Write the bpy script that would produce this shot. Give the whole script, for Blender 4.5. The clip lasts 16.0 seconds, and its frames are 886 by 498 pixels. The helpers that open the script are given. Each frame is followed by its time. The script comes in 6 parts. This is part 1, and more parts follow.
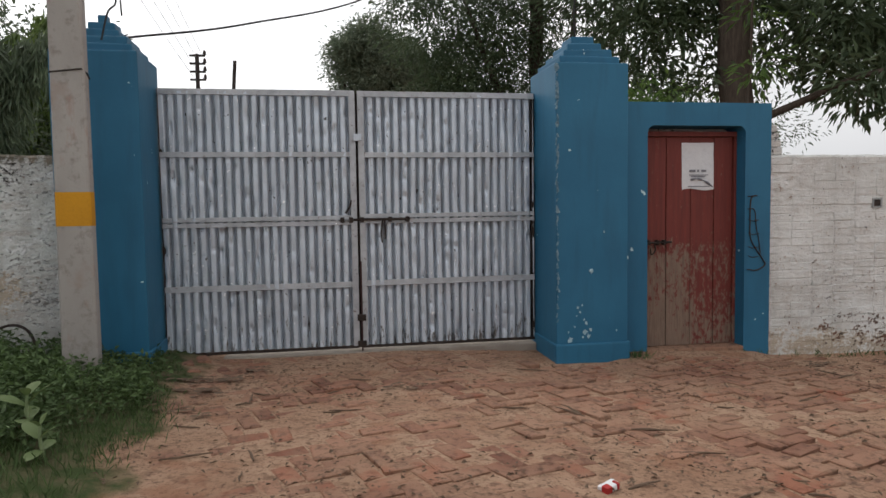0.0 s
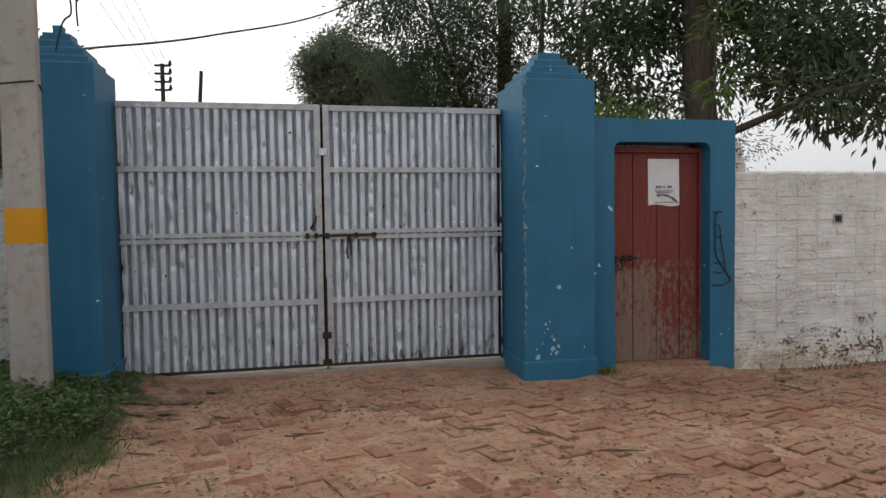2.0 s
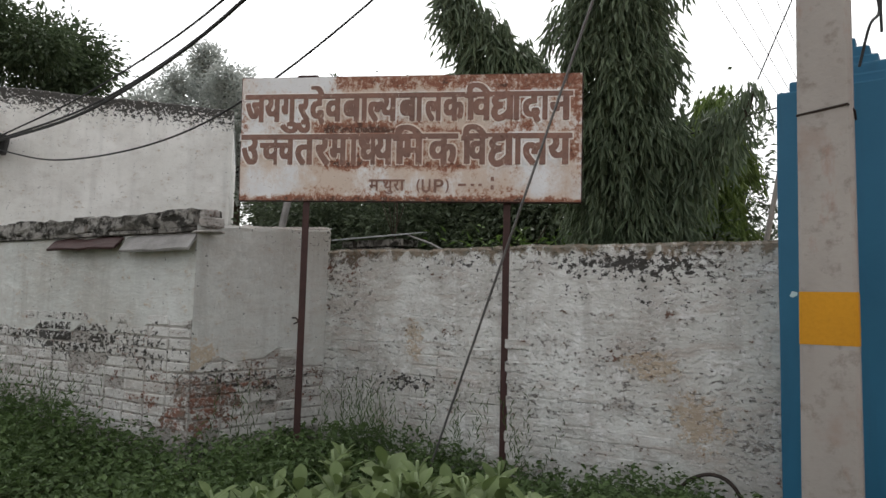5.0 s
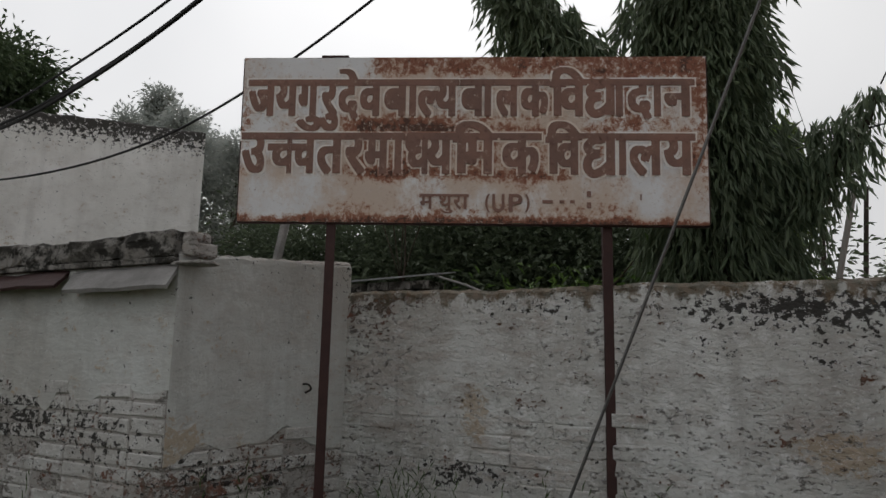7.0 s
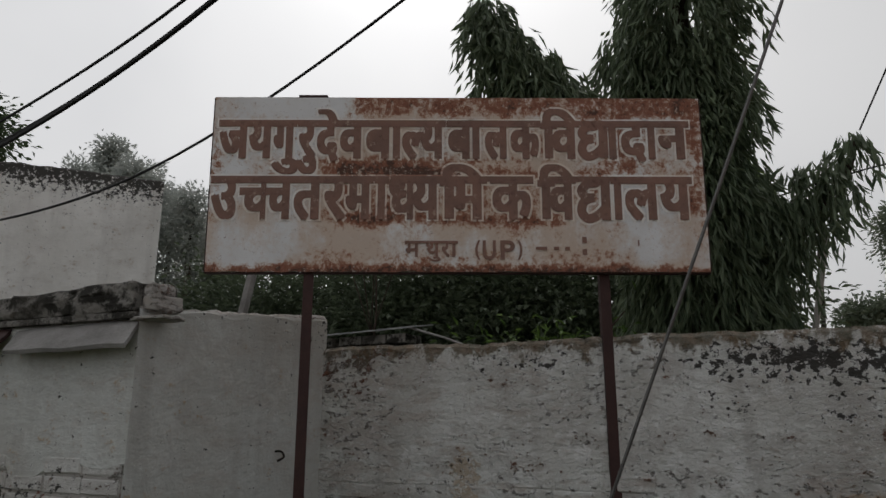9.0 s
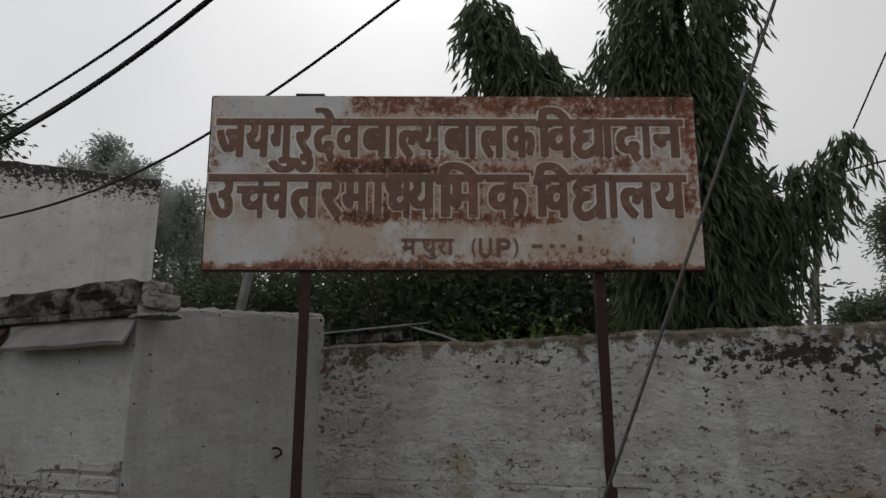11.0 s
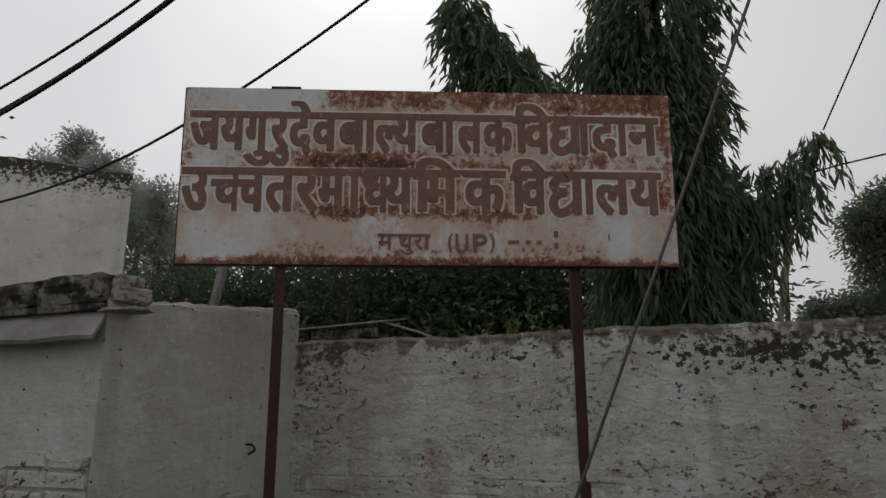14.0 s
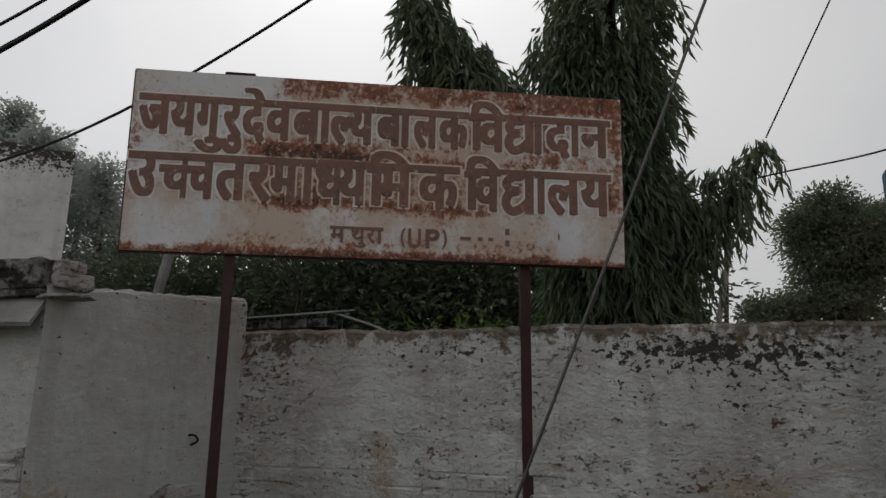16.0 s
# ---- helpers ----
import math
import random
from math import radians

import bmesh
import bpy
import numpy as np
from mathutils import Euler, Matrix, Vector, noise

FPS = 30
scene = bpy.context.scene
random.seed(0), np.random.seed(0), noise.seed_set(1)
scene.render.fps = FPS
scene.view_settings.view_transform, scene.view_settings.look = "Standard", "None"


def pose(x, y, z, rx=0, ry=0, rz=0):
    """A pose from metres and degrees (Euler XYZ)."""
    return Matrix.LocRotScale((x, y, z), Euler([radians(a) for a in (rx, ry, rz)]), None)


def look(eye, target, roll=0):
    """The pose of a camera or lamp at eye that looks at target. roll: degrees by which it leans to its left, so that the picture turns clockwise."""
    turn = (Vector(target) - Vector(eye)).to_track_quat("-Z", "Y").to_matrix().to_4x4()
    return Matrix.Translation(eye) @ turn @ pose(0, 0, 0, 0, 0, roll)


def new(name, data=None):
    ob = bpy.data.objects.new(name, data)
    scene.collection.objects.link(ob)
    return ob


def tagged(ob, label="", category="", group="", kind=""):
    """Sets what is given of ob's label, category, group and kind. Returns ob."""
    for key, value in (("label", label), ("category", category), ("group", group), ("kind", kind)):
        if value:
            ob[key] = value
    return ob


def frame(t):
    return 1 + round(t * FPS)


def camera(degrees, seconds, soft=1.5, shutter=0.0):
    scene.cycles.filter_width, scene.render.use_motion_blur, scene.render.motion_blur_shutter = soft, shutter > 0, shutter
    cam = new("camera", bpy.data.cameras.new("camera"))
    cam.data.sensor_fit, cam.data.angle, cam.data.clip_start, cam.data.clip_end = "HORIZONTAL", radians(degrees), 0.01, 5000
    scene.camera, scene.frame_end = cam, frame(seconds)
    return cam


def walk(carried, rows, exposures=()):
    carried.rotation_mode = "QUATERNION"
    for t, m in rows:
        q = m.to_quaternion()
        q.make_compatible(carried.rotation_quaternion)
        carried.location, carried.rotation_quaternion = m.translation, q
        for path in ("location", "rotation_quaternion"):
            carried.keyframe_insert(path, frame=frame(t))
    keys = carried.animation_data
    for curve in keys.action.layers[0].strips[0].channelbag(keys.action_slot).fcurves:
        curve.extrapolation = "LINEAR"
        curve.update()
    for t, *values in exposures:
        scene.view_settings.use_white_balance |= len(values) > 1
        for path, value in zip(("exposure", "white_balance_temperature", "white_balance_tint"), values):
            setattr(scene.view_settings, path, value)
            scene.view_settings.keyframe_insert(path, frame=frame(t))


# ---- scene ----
cam = camera(66.17, 16.0)
PATH = [
    (0, look((-0.297, -6.429, 1.349), (0.045, -4.462, 1.224), -0.87)),
    (0.5, look((-0.322, -6.406, 1.386), (-0.024, -4.430, 1.296), -0.53)),
    (1, look((-0.336, -6.381, 1.394), (-0.077, -4.400, 1.305), -0.20)),
    (1.5, look((-0.248, -6.376, 1.420), (0.052, -4.399, 1.358), -1.53)),
    (2, look((-0.248, -6.359, 1.392), (0.179, -4.407, 1.298), -0.81)),
    (2.2, look((-0.291, -6.330, 1.352), (-0.023, -4.349, 1.293), -0.83)),
    (2.5, look((-0.324, -6.278, 1.343), (-0.302, -4.279, 1.292), -0.06)),
    (3, look((-0.583, -6.029, 1.355), (-0.864, -4.049, 1.300), 0.07)),
    (3.5, look((-0.913, -5.842, 1.318), (-1.672, -3.992, 1.266), 0.96)),
    (4, look((-1.247, -5.557, 1.339), (-2.390, -3.916, 1.343), -0.31)),
    (4.2, look((-1.290, -5.344, 1.373), (-2.478, -3.736, 1.425), 0.31)),
    (6.3, look((-2.572, -4.204, 1.393), (-3.695, -2.563, 1.607), 2.49)),
    (6.5, look((-2.677, -4.134, 1.404), (-3.767, -2.472, 1.628), 2.54)),
    (7, look((-2.988, -4.023, 1.414), (-4.046, -2.358, 1.736), 1.17)),
    (7.5, look((-3.178, -3.949, 1.439), (-4.086, -2.220, 1.871), -0.09)),
    (8, look((-3.273, -3.911, 1.439), (-4.140, -2.166, 1.889), 0.09)),
    (8.5, look((-3.268, -3.893, 1.442), (-4.174, -2.173, 1.907), 0.10)),
    (9, look((-3.245, -3.891, 1.448), (-4.182, -2.189, 1.920), -0.03)),
    (11.5, look((-3.234, -3.908, 1.437), (-4.163, -2.200, 1.905), -0.16)),
    (12, look((-3.239, -3.909, 1.439), (-4.179, -2.206, 1.905), -0.14)),
    (12.5, look((-3.240, -3.911, 1.438), (-4.173, -2.205, 1.905), -0.14)),
    (13, look((-3.253, -3.903, 1.431), (-4.136, -2.169, 1.896), -0.10)),
    (13.5, look((-3.248, -3.895, 1.430), (-4.125, -2.158, 1.894), -0.23)),
    (14, look((-3.239, -3.897, 1.427), (-4.108, -2.156, 1.890), -0.22)),
    (14.5, look((-3.229, -3.886, 1.425), (-4.099, -2.142, 1.873), -0.10)),
    (15, look((-3.233, -3.907, 1.437), (-4.094, -2.167, 1.916), 0.59)),
    (15.5, look((-3.238, -3.906, 1.450), (-4.060, -2.141, 1.909), 0.75)),
    (16, look((-3.233, -3.918, 1.450), (-3.975, -2.112, 1.883), 0.62)),
]
EXPOSURES = [(0, 0.09), (2.0, 0.08), (2.5, 0.03), (3.0, 0.14), (3.5, 0.23), (4.2, 0.28), (6.3, -0.34), (6.6, -0.60), (7.0, -0.71), (7.5, -0.77), (8.2, -0.92), (16.0, -0.98)]
walk(cam, PATH, EXPOSURES)

# ---------------------------------------------------------------- sky and sun
world = bpy.data.worlds.new("overcast_sky")
scene.world = world
world.use_nodes = True
wn, wl = world.node_tree.nodes, world.node_tree.links
wn.clear()
w_out = wn.new("ShaderNodeOutputWorld")
w_bg = wn.new("ShaderNodeBackground")
w_bg.inputs["Strength"].default_value = 0.145
w_sky = wn.new("ShaderNodeTexSky")
w_sky.sky_type = "NISHITA"
w_sky.sun_disc = False
w_sky.sun_elevation = radians(52)
w_sky.sun_rotation = radians(330)
w_sky.dust_density = 6.0
w_sky.air_density = 1.5
w_hs = wn.new("ShaderNodeHueSaturation")
w_hs.inputs["Saturation"].default_value = 0.12
w_mix = wn.new("ShaderNodeMix")
w_mix.data_type = "RGBA"
w_mix.inputs[0].default_value = 0.72
w_geo = wn.new("ShaderNodeTexCoord")
w_noise = wn.new("ShaderNodeTexNoise")
w_noise.inputs["Scale"].default_value = 1.6
w_noise.inputs["Detail"].default_value = 4
w_ramp = wn.new("ShaderNodeValToRGB")
w_ramp.color_ramp.elements[0].position = 0.3
w_ramp.color_ramp.elements[0].color = (6.6, 6.7, 7.0, 1)
w_ramp.color_ramp.elements[1].position = 0.7
w_ramp.color_ramp.elements[1].color = (9.0, 9.0, 9.1, 1)
wl.new(w_sky.outputs[0], w_hs.inputs["Color"])
wl.new(w_geo.outputs["Generated"], w_noise.inputs["Vector"])
wl.new(w_noise.outputs[0], w_ramp.inputs[0])
wl.new(w_hs.outputs[0], w_mix.inputs[6])
wl.new(w_ramp.outputs[0], w_mix.inputs[7])
w_dot = wn.new("ShaderNodeVectorMath")
w_dot.operation = "DOT_PRODUCT"
w_dot.inputs[1].default_value = (-0.88, 0.15, 0.45)
w_glow = wn.new("ShaderNodeMapRange")
w_glow.inputs["From Min"].default_value = -0.6
w_glow.inputs["From Max"].default_value = 0.95
w_glow.inputs["To Min"].default_value = 0.78
w_glow.inputs["To Max"].default_value = 1.20
w_mul = wn.new("ShaderNodeVectorMath")
w_mul.operation = "SCALE"
wl.new(w_geo.outputs["Generated"], w_dot.inputs[0])
wl.new(w_dot.outputs["Value"], w_glow.inputs["Value"])
wl.new(w_mix.outputs[2], w_mul.inputs[0])
wl.new(w_glow.outputs[0], w_mul.inputs["Scale"])
wl.new(w_mul.outputs[0], w_bg.inputs["Color"])
wl.new(w_bg.outputs[0], w_out.inputs[0])

sun_data = bpy.data.lights.new("sun", "SUN")
sun_data.energy = 0.7
sun_data.angle = radians(25)
sun_data.color = (1.0, 0.97, 0.92)
sun = new("sun", sun_data)
sun.matrix_world = look((-8, 12, 30), (-8 + 4.2, 12 - 6.2, 30 - 12))


# ---------------------------------------------------------------- material helpers
class Nodes:
    """Short-hand for building one material."""

    def __init__(self, name):
        self.m = bpy.data.materials.new(name)
        self.m.use_nodes = True
        self.t = self.m.node_tree
        self.t.nodes.clear()
        self.out = self.n("ShaderNodeOutputMaterial")
        self.b = self.n("ShaderNodeBsdfPrincipled")
        self.l(self.b.outputs[0], self.out.inputs[0])
        self.pos = self.n("ShaderNodeNewGeometry").outputs["Position"]

    def n(self, kind, **kw):
        node = self.t.nodes.new(kind)
        for k, v in kw.items():
            if k == "op":
                node.operation = v
        return node

    def l(self, a, b):
        self.t.links.new(a, b)

    def put(self, sock, v):
        if isinstance(v, (int, float)):
            sock.default_value = v
        elif isinstance(v, tuple):
            sock.default_value = (*v, 1.0) if len(v) == 3 and sock.type == "RGBA" else v
        else:
            self.l(v, sock)

    def noise(self, scale, detail=5, rough=0.55, stretch=None, offset=0.0, vec=None):
        src = vec or self.pos
        if stretch or offset:
            mp = self.n("ShaderNodeMapping")
            self.l(src, mp.inputs[0])
            mp.inputs["Scale"].default_value = stretch or (1, 1, 1)
            mp.inputs["Location"].default_value = (offset, offset * 0.7, offset * 1.3)
            src = mp.outputs[0]
        nd = self.n("ShaderNodeTexNoise")
        self.l(src, nd.inputs["Vector"])
        nd.inputs["Scale"].default_value = scale
        nd.inputs["Detail"].default_value = detail
        nd.inputs["Roughness"].default_value = rough
        return nd.outputs[0]

    def math(self, op, a, b=0.0, c=0.0):
        nd = self.n("ShaderNodeMath", op=op)
        self.put(nd.inputs[0], a)
        self.put(nd.inputs[1], b)
        if op in ("MULTIPLY_ADD", "SMOOTH_MIN", "COMPARE"):
            self.put(nd.inputs[2], c)
        return nd.outputs[0]

    def ramp(self, v, lo, hi, a=0.0, b=1.0):
        nd = self.n("ShaderNodeMapRange")
        self.put(nd.inputs["Value"], v)
        nd.inputs["From Min"].default_value = lo
        nd.inputs["From Max"].default_value = hi
        nd.inputs["To Min"].default_value = a
        nd.inputs["To Max"].default_value = b
        return nd.outputs[0]

    def mix(self, f, a, b):
        nd = self.n("ShaderNodeMix")
        nd.data_type = "RGBA"
        self.put(nd.inputs[0], f)
        self.put(nd.inputs[6], a)
        self.put(nd.inputs[7], b)
        return nd.outputs[2]

    def blob(self, centre, radii):
        """1 at the centre of a soft ellipsoid of the place, 0 outside it."""
        mp = self.n("ShaderNodeVectorMath", op="SUBTRACT")
        self.l(self.pos, mp.inputs[0])
        mp.inputs[1].default_value = centre
        dv = self.n("ShaderNodeVectorMath", op="DIVIDE")
        self.l(mp.outputs[0], dv.inputs[0])
        dv.inputs[1].default_value = radii
        ln = self.n("ShaderNodeVectorMath", op="LENGTH")
        self.l(dv.outputs[0], ln.inputs[0])
        return self.ramp(ln.outputs["Value"], 1.0, 0.2)

    def along(self, origin, way):
        """How far the point lies from origin, along a way."""
        sb = self.n("ShaderNodeVectorMath", op="SUBTRACT")
        self.l(self.pos, sb.inputs[0])
        sb.inputs[1].default_value = origin
        dt = self.n("ShaderNodeVectorMath", op="DOT_PRODUCT")
        self.l(sb.outputs[0], dt.inputs[0])
        dt.inputs[1].default_value = way
        return dt.outputs["Value"]

    def field(self, u, v, u0, u1, v0, v1, su=0.02, sv=0.02):
        """1 inside a soft-edged rectangle of u and v, 0 outside it."""
        a = self.math("MULTIPLY", self.ramp(u, u0 - su, u0 + su), self.ramp(u, u1 + su, u1 - su))
        b = self.math("MULTIPLY", self.ramp(v, v0 - sv, v0 + sv), self.ramp(v, v1 + sv, v1 - sv))
        return self.math("MULTIPLY", a, b)

    def axis(self, i):
        sp = self.n("ShaderNodeSeparateXYZ")
        self.l(self.pos, sp.inputs[0])
        return sp.outputs[i]

    def island(self):
        return self.t.nodes.new("ShaderNodeNewGeometry").outputs["Random Per Island"]

    def obrand(self):
        return self.t.nodes.new("ShaderNodeObjectInfo").outputs["Random"]

    def bump(self, h, strength=0.4, dist=0.01):
        nd = self.n("ShaderNodeBump")
        nd.inputs["Strength"].default_value = strength
        nd.inputs["Distance"].default_value = dist
        self.l(h, nd.inputs["Height"])
        self.l(nd.outputs[0], self.b.inputs["Normal"])

    def done(self, color, rough=0.8, metal=0.0, spec=0.3):
        self.put(self.b.inputs["Base Color"], color)
        self.put(self.b.inputs["Roughness"], rough)
        self.put(self.b.inputs["Metallic"], metal)
        self.put(self.b.inputs["Specular IOR Level"], spec)
        return self.m


def simple(name, a, b, scale=8, rough=0.75, metal=0.0, bump=0.25, dist=0.006, spec=0.3):
    k = Nodes(name)
    col = k.mix(k.ramp(k.noise(scale), 0.3, 0.7), a, b)
    fine = k.noise(scale * 9, 3)
    col = k.mix(k.ramp(fine, 0.45, 0.75, 0, 0.25), col, tuple(x * 0.6 for x in a))
    k.bump(fine, bump, dist)
    return k.done(col, rough, metal, spec)


def whitewash(name, peel=0.60, dirt=0.35, spots=(), tone=(0.68, 0.68, 0.665), mold_z=None, rand=0.06, pits=0.0, relief=0.75, mottle=1.0, cap=None):
    """Limewash over brick: flaking, stained and mouldy. spots: (kind, centre, radii)."""
    k = Nodes(name)
    big, mid, fine = k.noise(0.9, 4), k.noise(5, 7, 0.65, (1, 1, 1.6)), k.noise(26, 8, 0.7, (1, 1, 1.25))
    streak = k.noise(2.2, 5, 0.6, (3.5, 3.5, 0.35))
    col = k.mix(k.ramp(big, 0.35, 0.7), tone, tuple(x * y for x, y in zip(tone, (0.82, 0.82, 0.80))))
    col = k.mix(k.ramp(k.noise(1.7, 6, 0.65, None, 11.0), 0.42, 0.64, 0, dirt), col, (0.415, 0.39, 0.355))
    col = k.mix(k.ramp(streak, 0.50, 0.75, 0, dirt), col, (0.33, 0.32, 0.30))
    col = k.mix(k.ramp(mid, 0.50, 0.62, 0, 0.6 * mottle), col, (0.43, 0.405, 0.385))
    col = k.mix(k.ramp(k.noise(7, 8, 0.7, None, 15.0), 0.56, 0.63, 0, 0.55 * mottle), col, tuple(min(0.85, x * 1.22) for x in tone))
    bare = k.math("ADD", k.noise(4.2, 8, 0.72, (1, 1, 3.4), 23.0), k.math("MULTIPLY", k.math("SUBTRACT", k.noise(1.1, 3, 0.5, None, 27.0), 0.5), 0.5))
    col = k.mix(k.ramp(bare, 0.53, 0.62, 0, 0.5 * mottle), col, (0.42, 0.355, 0.315))
    col = k.mix(k.ramp(k.obrand(), 0, 1, 0, rand * 3), col, (0.40, 0.38, 0.36))
    raw = k.mix(k.ramp(k.noise(14, 4), 0.4, 0.62), (0.22, 0.105, 0.075), (0.15, 0.125, 0.105))
    flake = k.math("ADD", k.math("MULTIPLY", mid, 0.55), k.math("MULTIPLY", fine, 0.75))
    flake = k.math("SUBTRACT", flake, 0.15)
    boost, ochre, mould = 0.0, 0.0, 0.0
    for kind, centre, radii in spots:
        s = k.blob(centre, radii)
        if kind == "raw":
            boost = k.math("ADD", boost, k.math("MULTIPLY", s, 0.125))
        elif kind == "ochre":
            ochre = k.math("ADD", ochre, k.math("MULTIPLY", s, 0.20))
        else:
            mould = k.math("ADD", mould, k.math("MULTIPLY", s, 0.125))
    region = k.math("MULTIPLY", k.math("SUBTRACT", k.noise(1.6, 4, 0.55, None, 5.0), 0.53), 0.34)
    pit = k.math("ADD", k.noise(21, 10, 0.74, (1, 1, 2.0), 2.0), region)
    pit = k.math("ADD", pit, pits)
    col = k.mix(k.ramp(k.math("ADD", flake, ochre), 0.60, 0.66, 0, 0.7), col, (0.43, 0.33, 0.225))
    peeled = k.ramp(k.math("ADD", flake, boost), peel, peel + 0.03)
    col = k.mix(peeled, col, raw)
    lip = k.math("MULTIPLY", k.ramp(pit, 0.53, 0.575), k.ramp(k.noise(33, 6, 0.7, (1, 1, 1.6), 35.0), 0.46, 0.56, 0, 0.7))
    col = k.mix(lip, col, tuple(min(0.84, x * 1.2) for x in tone))
    pitted = k.ramp(pit, 0.585, 0.625, 0, 0.78)
    col = k.mix(pitted, col, (0.17, 0.15, 0.135))
    dark = k.math("ADD", k.math("MULTIPLY", k.noise(25, 9, 0.72, (1, 1, 1.2), 4.0), 1.7), -0.405)
    m = k.math("ADD", dark, mould)
    if mold_z:
        m = k.math("ADD", m, k.ramp(k.axis(2), mold_z[0], mold_z[1], 0, mold_z[2]))
    mm = k.ramp(m, 0.66, 0.70, 0, 0.95)
    rim = k.math("MULTIPLY", k.ramp(m, 0.595, 0.64), k.ramp(k.noise(5, 4, 0.6, None, 21.0), 0.42, 0.6, 0, 0.75))
    col = k.mix(rim, col, tuple(min(0.8, x * 1.18) for x in tone))
    col = k.mix(mm, col, (0.034, 0.031, 0.028))
    if cap:
        worn = k.math("ADD", k.ramp(k.axis(2), cap[0], cap[1], 0, 0.32), k.noise(9, 8, 0.75, (1, 1, 0.7), 31.0))
        col = k.mix(k.ramp(worn, 0.66, 0.74, 0, 0.85), col, k.mix(k.ramp(k.noise(16, 6, 0.7), 0.4, 0.6), (0.20, 0.145, 0.095), (0.10, 0.09, 0.06)))
    h = k.math("ADD", k.math("MULTIPLY", mid, 1.0), k.math("MULTIPLY", fine, 0.6))
    h = k.math("ADD", h, k.math("MULTIPLY", k.noise(2.3, 3, 0.5, (1, 1, 1.5), 8.0), 1.6))
    h = k.math("SUBTRACT", h, k.math("MULTIPLY", k.math("MAXIMUM", peeled, pitted), 0.35))
    k.bump(h, relief, 0.03)
    return k.done(col, 0.92, 0, 0.15)


def leafmat(name, a, b, c, rough=0.5, trans=0.25):
    k = Nodes(name)
    col = k.mix(k.island(), a, b)
    col = k.mix(k.ramp(k.noise(1.3, 3), 0.45, 0.75), col, c)
    k.put(k.b.inputs["Base Color"], col)
    k.b.inputs["Roughness"].default_value = rough
    k.b.inputs["Specular IOR Level"].default_value = 0.3
    tr = k.n("ShaderNodeBsdfTranslucent")
    k.l(col, tr.inputs[0])
    ms = k.n("ShaderNodeMixShader")
    ms.inputs[0].default_value = trans
    k.l(k.b.outputs[0], ms.inputs[1])
    k.l(tr.outputs[0], ms.inputs[2])
    k.l(ms.outputs[0], k.out.inputs[0])
    return k.m


# ---------------------------------------------------------------- materials
def make_ground_mat():
    k = Nodes("dirt_and_grass")
    mud = k.mix(k.ramp(k.noise(1.4, 5), 0.35, 0.65), (0.33, 0.20, 0.132), (0.43, 0.285, 0.195))
    mud = k.mix(k.ramp(k.noise(11, 6, 0.65), 0.5, 0.68, 0, 0.75), mud, (0.15, 0.085, 0.056))
    mud = k.mix(k.ramp(k.noise(30, 8, 0.8, None, 3.0), 0.52, 0.60, 0, 0.8), mud, (0.10, 0.060, 0.042))
    mud = k.mix(k.ramp(k.noise(3.1, 5, 0.65, None, 6.0), 0.52, 0.64, 0, 0.55), mud, (0.27, 0.125, 0.075))
    grass = k.mix(k.ramp(k.noise(9, 6), 0.4, 0.65), (0.05, 0.07, 0.025), (0.11, 0.10, 0.055))
    edge = k.math("ADD", k.axis(0), k.math("MULTIPLY", k.noise(2.2, 5), 0.9))
    f = k.ramp(edge, -1.05, -0.85)
    col = k.mix(f, grass, mud)
    k.bump(k.math("ADD", k.noise(22, 8, 0.72), k.noise(5, 4, 0.6, None, 2.0)), 0.85, 0.04)
    return k.done(col, 0.95, 0, 0.1)


def make_brick_mat():
    k = Nodes("worn_paving_brick")
    r = k.obrand()
    i = k.island()
    rr = k.math("FRACT", k.math("ADD", r, i))
    col = k.mix(rr, (0.190, 0.088, 0.062), (0.345, 0.178, 0.120))
    col = k.mix(k.ramp(k.noise(1.1, 5), 0.36, 0.60, 0, 0.75), col, (0.37, 0.23, 0.155))
    col = k.mix(k.ramp(k.noise(16, 7, 0.7), 0.50, 0.66, 0, 0.85), col, (0.105, 0.064, 0.046))
    col = k.mix(k.ramp(k.noise(2.6, 4, 0.6, None, 9.0), 0.56, 0.68, 0, 0.55), col, (0.33, 0.115, 0.068))
    k.bump(k.noise(24, 8, 0.75), 0.9, 0.03)
    return k.done(col, 0.93, 0, 0.12)


def make_blue_mat():
    k = Nodes("blue_oil_paint")
    col = k.mix(k.ramp(k.noise(1.5, 4), 0.35, 0.7), (0.015, 0.108, 0.195), (0.021, 0.130, 0.226))
    col = k.mix(k.ramp(k.noise(3, 5, 0.6, (3, 3, 0.4)), 0.5, 0.75, 0, 0.35), col, (0.012, 0.06, 0.11))
    fine = k.noise(30, 6, 0.6)
    chip = k.noise(7.5, 3, 0.5, None, 2.0)
    z = k.axis(2)
    low = k.math("MULTIPLY", k.ramp(z, 1.0, 0.15), k.ramp(z, -0.05, 0.15))
    c = k.ramp(k.math("ADD", chip, k.math("MULTIPLY", low, 0.03)), 0.725, 0.735)
    col = k.mix(c, col, (0.45, 0.60, 0.62))
    k.bump(k.math("ADD", k.math("MULTIPLY", k.noise(5, 5), 0.7), k.math("MULTIPLY", fine, 0.2)), 0.35, 0.012)
    return k.done(col, 0.55, 0, 0.35)


